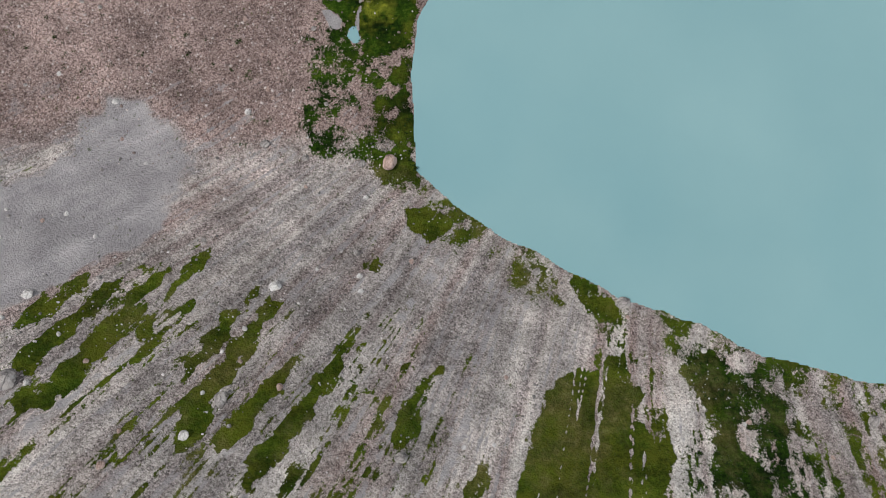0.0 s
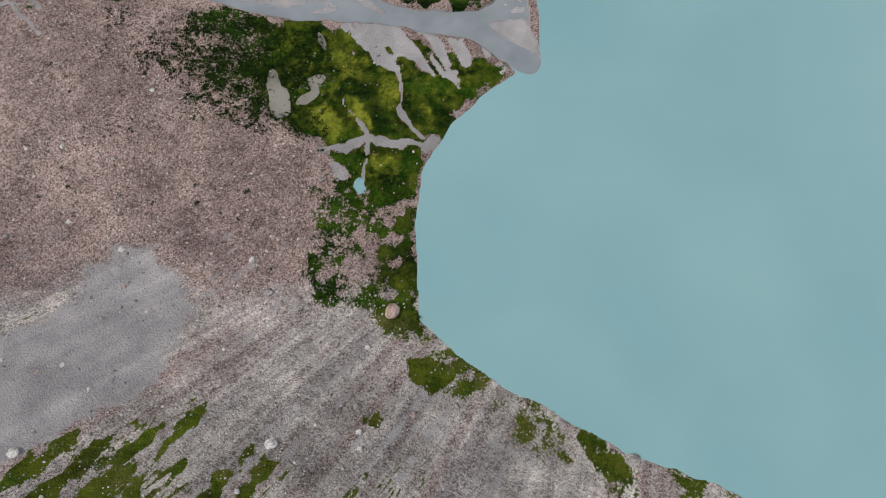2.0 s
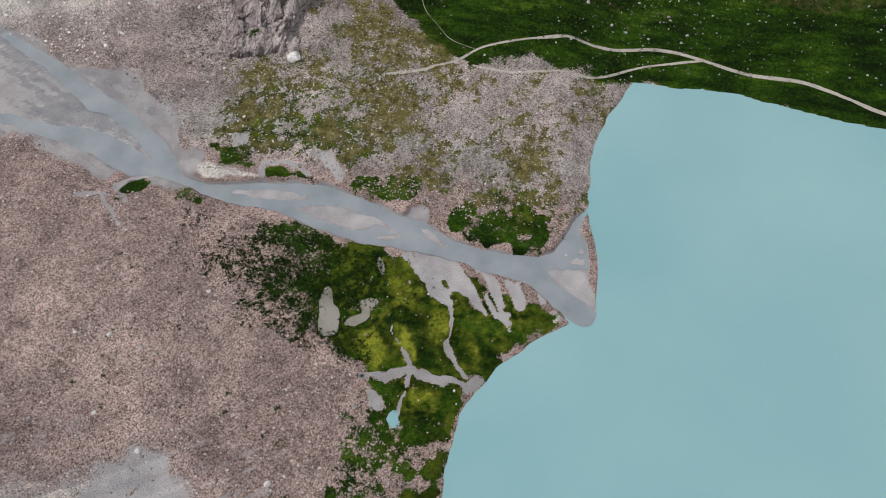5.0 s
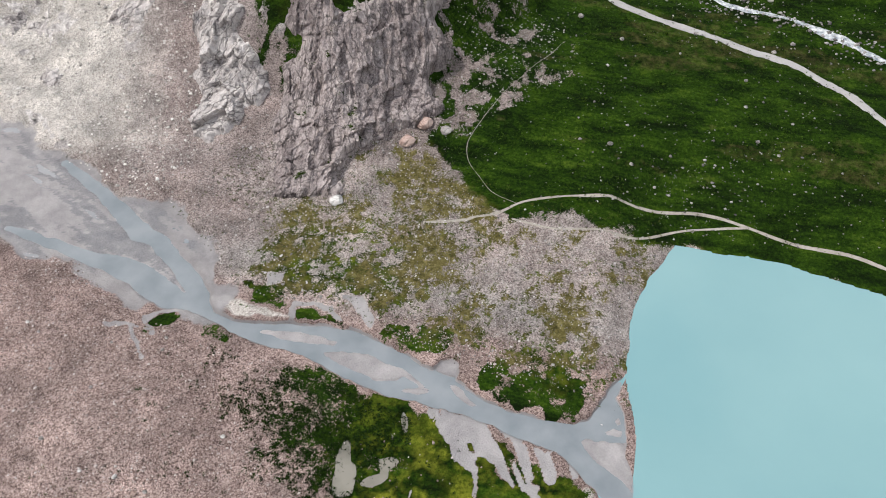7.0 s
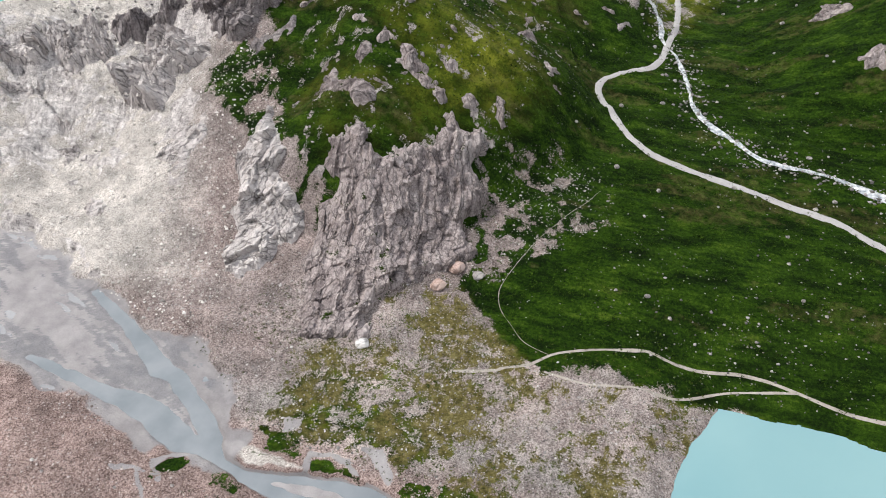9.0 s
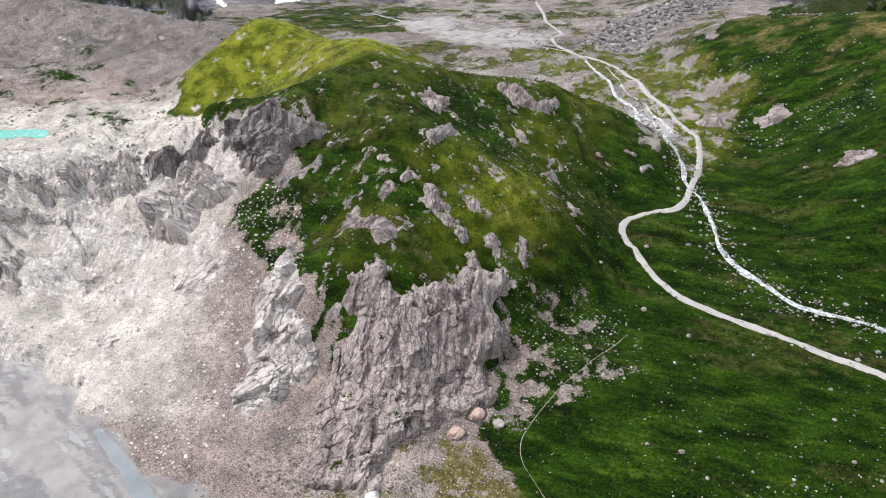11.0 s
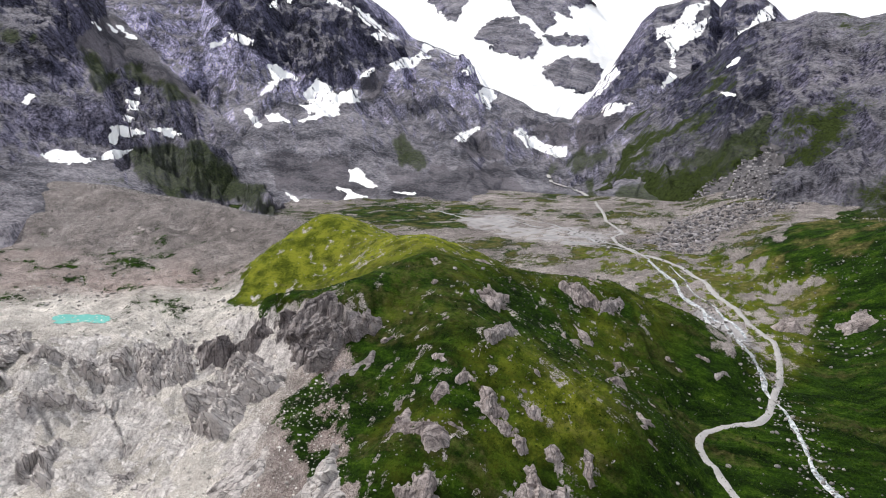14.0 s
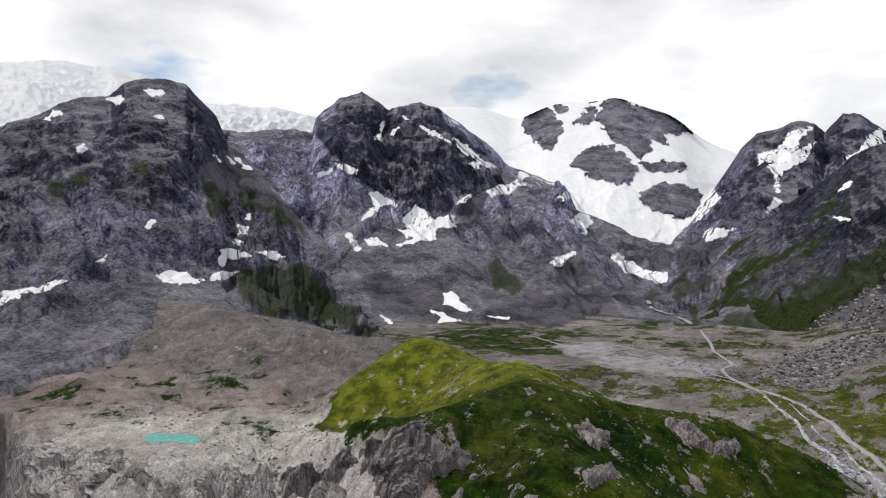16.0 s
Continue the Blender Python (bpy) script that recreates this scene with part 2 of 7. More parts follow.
def mountain_material(name, green=0.4, dark=1.0, talus_top=105):
    m = Mat(name, 0.9)
    nrm = m.n.new("ShaderNodeSeparateXYZ")
    g = m.n.new("ShaderNodeNewGeometry")
    m.l.new(g.outputs["Normal"], nrm.inputs[0])
    px = m.n.new("ShaderNodeSeparateXYZ")
    m.l.new(g.outputs["Position"], px.inputs[0])
    big, fine = m.noise(0.010, 6, 0.65), m.noise(0.34, 7, 0.80)
    streak = m.noise(0.11, 8, 0.80, stretch=(1.0, 1.0, 0.6))
    v = m.math("ADD", m.math("MULTIPLY", streak, 0.36), m.math("ADD", m.math("MULTIPLY", fine, 0.40), m.math("MULTIPLY", big, 0.24)))
    # rock tones lifted and blued to stand in for distant haze
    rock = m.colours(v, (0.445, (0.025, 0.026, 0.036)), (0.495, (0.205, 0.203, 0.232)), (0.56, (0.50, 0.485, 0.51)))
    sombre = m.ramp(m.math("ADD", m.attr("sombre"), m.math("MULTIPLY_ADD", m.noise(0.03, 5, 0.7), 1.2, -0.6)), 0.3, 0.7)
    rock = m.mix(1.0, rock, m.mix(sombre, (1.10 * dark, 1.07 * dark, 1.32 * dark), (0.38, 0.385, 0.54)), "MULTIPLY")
    k = 1.0
    cracks = m.math("MULTIPLY", m.fracture(0.022, (1.0, 1.0, 0.5), 0.06), m.fracture(0.07, (1.0, 1.0, 0.45), 0.08))
    rock = m.mix(m.math("MULTIPLY_ADD", cracks, -0.55, 0.55), rock, (0.012 * k, 0.012 * k, 0.016 * k))
    scree = m.colours(v, (0.43, (0.125, 0.121, 0.138)), (0.57, (0.47, 0.452, 0.492)))
    blotch = m.noise(0.017, 7, 0.72)
    grainy = m.noise(0.5, 4, 0.75)
    turf = m.colours(fine, (0.38, (0.022, 0.034, 0.011)), (0.62, (0.085, 0.118, 0.030)))
    flatness = m.math("ADD", nrm.outputs[2], m.math("MULTIPLY_ADD", fine, 0.5, -0.25))
    col = m.mix(m.ramp(flatness, 0.74, 0.90), rock, scree)
    talus = m.math("ADD", px.outputs[2], m.math("ADD", m.math("MULTIPLY_ADD", big, 150.0, -75.0), m.math("MULTIPLY_ADD", streak, 60.0, -30.0)))
    col = m.mix(m.math("MULTIPLY", m.ramp(talus, talus_top, talus_top - 35), 0.5), col, scree)
    slide = m.colours(m.math("ADD", m.math("MULTIPLY", fine, 0.5), m.math("MULTIPLY", big, 0.5)), (0.40, (0.125, 0.118, 0.132)), (0.60, (0.265, 0.250, 0.275)))
    col = m.mix(m.math("MULTIPLY", m.ramp(m.math("ADD", m.attr("talus"), m.math("MULTIPLY_ADD", streak, 1.2, -0.6)), 0.35, 0.65), 0.9), col, slide)
    col = m.mix(1.0, col, m.colours(m.math("ADD", m.math("MULTIPLY", blotch, 0.65), m.math("MULTIPLY", grainy, 0.35)), (0.43, (0.36, 0.38, 0.43)), (0.50, (0.92, 0.94, 0.99)), (0.58, (1.36, 1.35, 1.39))), "MULTIPLY")
    low = m.math("ADD", m.math("MULTIPLY", px.outputs[2], -0.0022), m.math("MULTIPLY_ADD", big, 2.6, -1.3 + green - 0.25))
    lush = m.math("ADD", m.attr("turf"), m.math("ADD", m.math("MULTIPLY_ADD", streak, 1.0, -0.5), m.math("MULTIPLY_ADD", fine, 1.6, -0.8)))
    col = m.mix(m.math("MULTIPLY", m.ramp(lush, 0.45, 0.95), 0.8), col, turf)
    col = m.mix(m.ramp(m.math("ADD", low, m.math("MULTIPLY_ADD", fine, 0.9, -0.45)), 0.22, 0.40), col, turf)
    return m.done(col, m.math("ADD", streak, m.math("ADD", fine, m.math("MULTIPLY", cracks, 0.2))), 12.0, 0.9)


def water_material(name, deep, light, rough, wave, depth, size=0.02):
    m = Mat(name, rough)
    m.b.inputs["Specular IOR Level"].default_value = 0.9
    m.b.inputs["IOR"].default_value = 1.33
    v = m.noise(size, 4, 0.5)
    return m.done(m.colours(v, (0.35, deep), (0.65, light)), m.noise(wave, 4, 0.6), depth, 0.5)


def plain_material(name, a, b, scale, rough=0.9, depth=0.05):
    m = Mat(name, rough)
    v = m.math("ADD", m.math("MULTIPLY", m.noise(scale, 5, 0.65), 0.6), m.math("MULTIPLY", m.noise(scale * 9, 4, 0.7), 0.4))
    return m.done(m.colours(v, (0.34, a), (0.66, b)), m.noise(scale * 6, 4, 0.7), depth, 0.7)


GROUND = ground_material()
CRAG = rock_material("crag_rock", (0.055, 0.048, 0.051), (0.255, 0.220, 0.220), (0.62, 0.555, 0.545), turf=-0.14, bedded=True)
# darker copy of the crag rock, the comb's shade put into its colour
SHADED_ROCK = rock_material("shade_dark_rock", (0.03, 0.027, 0.03), (0.20, 0.18, 0.185), (0.48, 0.445, 0.445), turf=-0.16, bedded=True)
# pale rock, lightened further for the sun striking these cliffs
SUNNY_PALE_CRAG = rock_material("sunny_pale_crag_rock", (0.06, 0.054, 0.058), (0.52, 0.485, 0.48), (0.84, 0.80, 0.785), turf=-0.24, bedded=True)
LAKE_WATER = water_material("lake_water", (0.160, 0.298, 0.322), (0.186, 0.328, 0.348), 0.08, 1.2, 0.004)
RIVER_WATER = water_material("river_water", (0.145, 0.170, 0.190), (0.205, 0.228, 0.248), 0.4, 1.6, 0.05, 0.12)
CHANNEL_WATER = water_material("channel_water", (0.20, 0.208, 0.222), (0.285, 0.292, 0.305), 0.4, 1.6, 0.03, 0.12)
TARN_WATER = water_material("tarn_water", (0.11, 0.40, 0.36), (0.20, 0.52, 0.47), 0.15, 1.2, 0.01)
BROOK_WATER = water_material("brook_water", (0.15, 0.18, 0.21), (0.60, 0.62, 0.64), 0.3, 1.5, 0.15, 0.9)
ROAD = plain_material("road_gravel", (0.27, 0.265, 0.265), (0.37, 0.365, 0.365), 0.35)
TRACK = plain_material("path_gravel", (0.22, 0.20, 0.175), (0.38, 0.355, 0.32), 0.5)
SNOW = plain_material("snow", (0.76, 0.78, 0.80), (0.88, 0.89, 0.90), 0.05, 0.6, 0.4)
ICE = plain_material("glacier_ice", (0.66, 0.70, 0.74), (0.88, 0.89, 0.91), 0.03, 0.5, 3.0)
MOUNTAIN = mountain_material("mountain_rock", 0.10, 2.05, 150)
DARK_MOUNTAIN = mountain_material("dark_mountain_rock", 0.22, 1.08)
GREEN_MOUNTAIN = mountain_material("green_mountain_slope", 0.66, 0.78)


# ---- terrain begin ----
def vnoise(x, y, seed=0):
    """Smooth lattice noise in -1..1."""
    xi, yi = np.floor(x).astype(np.int64), np.floor(y).astype(np.int64)
    fx, fy = x - xi, y - yi
    u, v = fx * fx * fx * (fx * (fx * 6 - 15) + 10), fy * fy * fy * (fy * (fy * 6 - 15) + 10)

    def corner(i, j):
        n = (i * 374761393 + j * 668265263 + seed * 974634777) & 0xFFFFFFFF
        n = ((n ^ (n >> 13)) * 1274126177) & 0xFFFFFFFF
        n = ((n ^ (n >> 15)) * 2246822519) & 0xFFFFFFFF
        return ((n ^ (n >> 16)) & 0xFFFF) / 32767.5 - 1
    a, b, c, d = corner(xi, yi), corner(xi + 1, yi), corner(xi, yi + 1), corner(xi + 1, yi + 1)
    return (a + (b - a) * u) * (1 - v) + (c + (d - c) * u) * v


def fbm(x, y, size, octaves=4, seed=0, gain=0.5):
    """Layered noise, about -1..1; size: metres of the largest waves."""
    total, amp, norm = 0.0, 1.0, 0.0
    for k in range(octaves):
        turn = 0.6 + 0.9 * k
        c, s = math.cos(turn), math.sin(turn)
        total = total + amp * vnoise((c * x - s * y) / size + 17.3 * k, (s * x + c * y) / size - 9.1 * k, seed + k)
        norm, amp, size = norm + amp, amp * gain, size * 0.48
    return total / norm * 1.6


def ridged(x, y, size, octaves=4, seed=0):
    """Layered noise with sharp crests, 0..1."""
    total, amp, norm = 0.0, 1.0, 0.0
    for k in range(octaves):
        turn = 1.1 + 0.8 * k
        c, s = math.cos(turn), math.sin(turn)
        n = 1 - np.abs(vnoise((c * x - s * y) / size + 5.7 * k, (s * x + c * y) / size + 3.3 * k, seed + k))
        total, norm, amp, size = total + amp * n * n, norm + amp, amp * 0.5, size * 0.47
    return total / norm


def facets(u, v, seed=0, which=False):
    """Tilted flat blocks with sharp steps between them, about 0..1; one block is about 1 across."""
    iu, iv = np.floor(u), np.floor(v)
    best, out, who = np.full(np.shape(u), 1e9), np.zeros(np.shape(u)), np.zeros(np.shape(u))

    def rnd(i, j, k):
        h = np.sin(i * 127.1 + j * 311.7 + (seed + k) * 74.7) * 43758.5453
        return h - np.floor(h)
    for a in (-1, 0, 1):
        for b in (-1, 0, 1):
            i, j = iu + a, iv + b
            du, dv = u - i - rnd(i, j, 1), v - j - rnd(i, j, 2)
            d = du * du + dv * dv
            near = d < best
            best = np.where(near, d, best)
            who = np.where(near, i * 1000 + j, who)
            out = np.where(near, rnd(i, j, 3) + 0.75 * du * (rnd(i, j, 4) - 0.5) * 2 + 0.75 * dv * (rnd(i, j, 5) - 0.5) * 2, out)
    return (out, who) if which else out


def step(a, b, v):
    t = np.clip((v - a) / (b - a), 0, 1)
    return t * t * (3 - 2 * t)


def smax(a, b, k):
    return 0.5 * (a + b + np.sqrt((a - b) ** 2 + k * k))


def smin(a, b, k):
    return 0.5 * (a + b - np.sqrt((a - b) ** 2 + k * k))


def line(x, y, pts):
    """Distance to a polyline, the side (positive: left of its course) and the third value kept along it."""
    best, side, carry = np.full(np.shape(x), 1e18), np.zeros(np.shape(x)), np.zeros(np.shape(x))
    for p, q in zip(pts[:-1], pts[1:]):
        dx, dy = q[0] - p[0], q[1] - p[1]
        t = np.clip(((x - p[0]) * dx + (y - p[1]) * dy) / (dx * dx + dy * dy), 0, 1)
        ex, ey = x - p[0] - t * dx, y - p[1] - t * dy
        d = ex * ex + ey * ey
        near = d < best
        best = np.where(near, d, best)
        side = np.where(near, dx * ey - dy * ex, side)
        if len(p) > 2:
            carry = np.where(near, p[2] + t * (q[2] - p[2]), carry)
    return np.sqrt(best), np.sign(side), carry


def along(x, y, pts, k):
    """The third value kept along a polyline, blended where two stretches are about as near."""
    total, weight = 0.0, 0.0
    near, _, _ = line(x, y, pts)
    for p, q in zip(pts[:-1], pts[1:]):
        dx, dy = q[0] - p[0], q[1] - p[1]
        t = np.clip(((x - p[0]) * dx + (y - p[1]) * dy) / (dx * dx + dy * dy), 0, 1)
        w = np.exp(-(np.hypot(x - p[0] - t * dx, y - p[1] - t * dy) - near) / k)
        total, weight = total + w * (p[2] + t * (q[2] - p[2])), weight + w
    return total / weight


def inside(x, y, pts):
    hit = np.zeros(np.shape(x), bool)
    for p, q in zip(pts, pts[1:] + pts[:1]):
        if p[1] != q[1]:
            hit ^= ((p[1] > y) != (q[1] > y)) & (x < (q[0] - p[0]) * (y - p[1]) / (q[1] - p[1]) + p[0])
    return hit


# the lake's shore, from the scree slope round the delta to the far bank
SHORE = [(170, -42), (110, -20), (88, -11), (76, -10), (65, -7.3), (58, -6), (47, 0), (32.8, 4.3), (17.5, 12.5), (3.8, 20.5), (-4.7, 28.5),
         (-6, 38), (-5.6, 48.7), (-5, 57.2), (0.6, 67.8), (12.2, 77.9), (19, 81), (18.5, 92), (15.6, 107), (16, 125), (18, 134), (24.3, 146.9), (48, 147), (75, 142), (120, 135), (190, 120)]
LAKE = SHORE + [(420, 100), (420, -80)]
# the river, downstream, with its water level
RIVER = [(-300, 168, 4.5), (-210, 150, 3.2), (-150, 130, 2.2), (-100, 112, 1.2), (-60, 100, 0.7), (-20, 92, 0.3), (10, 88, 0.05), (22, 84, 0.0)]
SCREE_FOOT = [(300, -120), (170, -48), (88, -14), (65, -10), (33, 1), (4, 17), (-10, 27), (-35, 33), (-60, 38), (-95, 40), (-150, 44), (-300, 60)]
NOSE = [(-60, 142, 2), (-66, 160, 12), (-80, 196, 44), (-84, 226, 60), (-112, 262, 70), (-128, 282, 73), (-158, 297, 69), (-186, 306, 75), (-205, 318, 62)]
SPUR = [(-112, 262, 70), (-84, 288, 62), (-56, 306, 57), (-44, 312, 50)]
SHOULDER = [(-112, 262, 70), (-128, 238, 66), (-148, 240, 59)]
RIM = [(-120, 222), (-163, 229), (-192, 220), (-230, 197), (-275, 187), (-340, 184), (-600, 190)]
BROOK = [(95, 205), (62, 222), (38, 238), (22, 252), (14, 285), (10, 320), (8, 345), (-20, 385), (-45, 420), (-62, 480), (-75, 560), (-90, 700)]


def ground_height(x, y):
    d_shore, _, _ = line(x, y, SHORE)
    ds = np.where(inside(x, y, LAKE), -d_shore, d_shore) + 0.5 * fbm(x, y, 6, 3, 95)
    d_riv, riv_side, z_riv = line(x, y, RIVER)
    # plain of gravel beside the lake and the river
    plain = 0.5 * (1 - np.exp(-np.maximum(ds, 0) / 3)) + z_riv + 0.35 * step(6, 16, d_riv) + 0.006 * np.maximum(ds, 0)
    plain = plain + 0.5 * fbm(x, y, 22, 3, 3) * step(4, 30, ds) * step(8, 20, d_riv)
    # bank north of the river, then the meadow up to the road and the valley behind
    north = np.interp(y, [60, 105, 150, 170, 260, 340, 410, 437, 540, 640, 740, 900, 3000], [-9, 0, 4.5, 8, 25, 33, 44.5, 46, 47.5, 48, 30, -10, -60]) + 0.006 * np.maximum(-x - 60, 0)
    plain = np.where(riv_side > 0, smax(plain, north, 1.5), plain)
    plain = smax(plain, np.where(y > 140, north, -50), 1.0)
    plain = np.where(ds > 0, smin(plain, 0.12 + 0.30 * ds, 0.3), plain)
    # scree slope to the south
    d_s, s_side, _ = line(x, y, SCREE_FOOT)
    d_s = d_s * -s_side * -1
    scree = 0.60 * (np.sqrt(np.maximum(d_s, 0) ** 2 + 16) - 4)
    z = plain + np.where(d_s > 0, scree, 0)
    # green slope beyond the brook
    d_b, b_side, _ = line(x, y, BROOK)
    right = np.where(b_side < 0, d_b, 0)
    bank = 0.62 * (np.sqrt(np.maximum(right - 10, 0) ** 2 + 64) - 8)
    top = np.interp(y, [330, 470], [62, 16])
    z = z + (top - 0.5 * (top - bank + np.sqrt((top - bank) ** 2 + 300))) * step(190, 260, y)
    # the knoll with its rocky nose
    d_n, n_side, _ = line(x, y, NOSE)
    z_n = along(x, y, NOSE, 4.0)
    east = z_n - np.where(n_side < 0, 0.5 * (np.sqrt(d_n * d_n + 100) - 10) + 0.010 * np.maximum(d_n - 38, 0) ** 2, 0.62 * (np.sqrt(d_n * d_n + 36) - 6))
    d_h, h_side, _ = line(x, y, SHOULDER)
    z_h = along(x, y, SHOULDER, 4.0)
    south = z_h - (1.15 - 0.75 * step(228, 240, y) * step(-104, -122, x)) * (np.sqrt(d_h * d_h + 16) - 4)
    d_p, _, z_p = line(x, y, SPUR)
    knoll = smax(smax(east, south, 3), z_p - 0.62 * (np.sqrt(d_p * d_p + 64) - 8), 3)
    # terrace of the tarn behind its cliff
    d_r, r_side, _ = line(x, y, RIM)
    dr = d_r * -r_side + 11 * fbm(x, y, 38, 3, 88)
    terrace = np.interp(dr, [-95, -66, -42, -24, -8, 5, 16, 40, 105, 125, 157, 260, 400, 1200], [-20, 4, 14, 25, 35, 41, 45, 47, 60, 68, 76, 84, 84, 0])
    off = x + 0.55 * np.maximum(y - 235, 0) + 172
    terrace = terrace - 0.42 * np.maximum(off, 0) - 0.5 * np.maximum(off - 70, 0)
    far, bearing = np.hypot(x + 9, y - 47), np.degrees(np.arctan2(-x - 9, y - 47))
    brow = 124.6 + far * np.tan(np.radians(np.interp(bearing, [28, 36, 40.4, 46.2, 50.9, 60, 75], [-11.5, -9.7, -8.7, -7.1, -6.0, -4, -3])))
    terrace = terrace + step(30, 70, dr) * (5.0 * fbm(x, y, 48, 4, 87) + 2.5 * (ridged(x + 0.3 * y, y * 0.35, 20, 3, 86) - 0.5))
    z = smax(z, knoll, 2.5)
    terrace = np.where(y > 215, smin(terrace, brow, 3.0), terrace)
    z = smax(z, terrace, 2.0)
    # broken rock of the terrace's cliff and of the knoll's steep shoulder
    broken = step(-66, -36, dr) * step(22, 2, dr) * step(-148, -165, x)
    broken = np.maximum(broken, 0.5 * step(-120, -80, dr) * step(-36, -60, dr) * step(-118, -135, x) * step(0.0, 0.25, fbm(x, y, 34, 3, 85)) * step(132, 150, y))
    broken = np.maximum(broken, step(16, 8, d_h) * step(238, 228, y) * step(-112, -122, x))
    wx, wy = x + 5 * fbm(x, y, 22, 3, 91), y + 5 * fbm(x, y, 22, 3, 92)
    z = z + 0.7 * broken * (5.0 * facets((wx + 0.5 * wy) / 26, wy / 12, 93) + 3.0 * facets((wx + 0.6 * wy) / 10, wy / 6.5, 94) + 0.9 * facets(wx / 3.6, wy / 3.0, 96) - 4.8)
    hill = step(155, 200, y) * np.where(ds > 0, 1.0, 0.0)
    z = z + hill * (1.1 * fbm(x, y, 26, 5, 90, 0.55) + np.where(z > 20, 1.7, 0.5) * (1 - 0.7 * step(-112, -130, x + 0.3 * (y - 215)) * step(250, 235, y)) * (ridged(wx, wy, 12, 5, 89) - 0.3) * step(330, 250, np.abs(x + 60)) * step(410, 370, y))
    z = z + hill * step(-40, -20, x + 0.12 * (y - 160)) * step(230, 205, y) * 0.7 * (ridged(x * 0.10 + 0.02 * y, y + 0.12 * x, 5.5, 3, 84) - 0.5)
    pan = np.hypot((x + 238) / 13, (y - 219) / 8.5)
    z = z + (44.6 - z) * (1 - step(1.15, 2.2, pan))
    # beds of lake and river
    z = np.where(ds < 0, np.maximum(-4, 0.35 * ds - 0.1), z)
    return z
# ---- terrain end ----


# ---- helpers for meshes ----
def grid_mesh(name, x, y, z, material, attributes=()):
    """A sheet from arrays of rows and columns."""
    rows, cols = x.shape
    me = bpy.data.meshes.new(name)
    i = np.arange(rows * cols).reshape(rows, cols)
    quads = np.stack([i[:-1, :-1], i[:-1, 1:], i[1:, 1:], i[1:, :-1]], -1).reshape(-1, 4)
    a, b, c = (np.array([x.flat[k], y.flat[k]]) for k in quads[0][:3])
    if (b[0] - a[0]) * (c[1] - a[1]) - (b[1] - a[1]) * (c[0] - a[0]) < 0:
        quads = quads[:, ::-1]
    me.vertices.add(rows * cols)
    me.vertices.foreach_set("co", np.stack([x, y, z], -1).astype(np.float32).ravel())
    me.loops.add(quads.size)
    me.loops.foreach_set("vertex_index", quads.astype(np.int32).ravel())
    me.polygons.add(len(quads))
    me.polygons.foreach_set("loop_start", np.arange(0, quads.size, 4, dtype=np.int32))
    me.polygons.foreach_set("loop_total", np.full(len(quads), 4, np.int32))
    me.polygons.foreach_set("use_smooth", np.ones(len(quads), bool))
    me.update(calc_edges=True)
    me.materials.append(material)
    for key, v in dict(attributes).items():
        me.attributes.new(key, "FLOAT", "POINT").data.foreach_set("value", np.asarray(v, np.float32).ravel())
    return me


def spaced(stops):
    """Coordinates from stops of (place, spacing), the spacing growing evenly between them."""
    out = [stops[0][0]]
    while out[-1] < stops[-1][0]:
        out.append(out[-1] + np.interp(out[-1], [s[0] for s in stops], [s[1] for s in stops]))
    return np.array(out)


def smooth_line(pts, gap):
    """A polyline resampled as a smooth curve with points about gap apart."""
    p = np.array(pts, float)
    seg = np.r_[0, np.cumsum(np.linalg.norm(np.diff(p[:, :2], axis=0), axis=1))]
    n = max(int(seg[-1] / gap), 2)
    t = np.linspace(0, seg[-1], n + 1)
    q = np.stack([np.interp(t, seg, p[:, k]) for k in range(p.shape[1])], 1)
    for _ in range(max(int(5 / gap), 2) * 2):
        q[1:-1] = 0.25 * q[:-2] + 0.5 * q[1:-1] + 0.25 * q[2:]
    return q


def ribbon(name, pts, width, material, lift=0.12, gap=1.5, across=4, wobble=0.15, seed=0, level=None):
    """A strip of road or water laid along the ground, with an uneven edge and a thin bank."""
    q = smooth_line(pts, gap)
    d = np.gradient(q[:, :2], axis=0)
    d /= np.linalg.norm(d, axis=1)[:, None]
    nrm = np.stack([-d[:, 1], d[:, 0]], 1)
    w = np.interp(np.linspace(0, 1, len(q)), np.linspace(0, 1, len(np.atleast_1d(width))), np.atleast_1d(width)) / 2
    k = np.arange(len(q)) * gap
    wl_ = w * (1 + wobble * fbm(k, k * 0 + seed, 9, 3, seed + 50))
    wr_ = w * (1 + wobble * fbm(k, k * 0 + seed, 9, 3, seed + 60))
    u = np.linspace(-1, 1, across + 1)
    off = np.where(u[None] < 0, u[None] * wl_[:, None], u[None] * wr_[:, None])
    x, y = q[:, :1] + nrm[:, :1] * off, q[:, 1:2] + nrm[:, 1:2] * off
    z = terrain(x, y)
    if level is None:
        zc = z[:, across // 2].copy()
        for _ in range(8):
            zc[1:-1] = 0.25 * zc[:-2] + 0.5 * zc[1:-1] + 0.25 * zc[2:]
        z = np.maximum(z, zc[:, None] * 0.5 + z * 0.5) + lift
        z[:, 0] -= lift * 1.6
        z[:, -1] -= lift * 1.6
    else:
        z = z * 0 + (q[:, 2:3] if level == "own" else level)
    return grid_mesh(name, x, y, z, material)


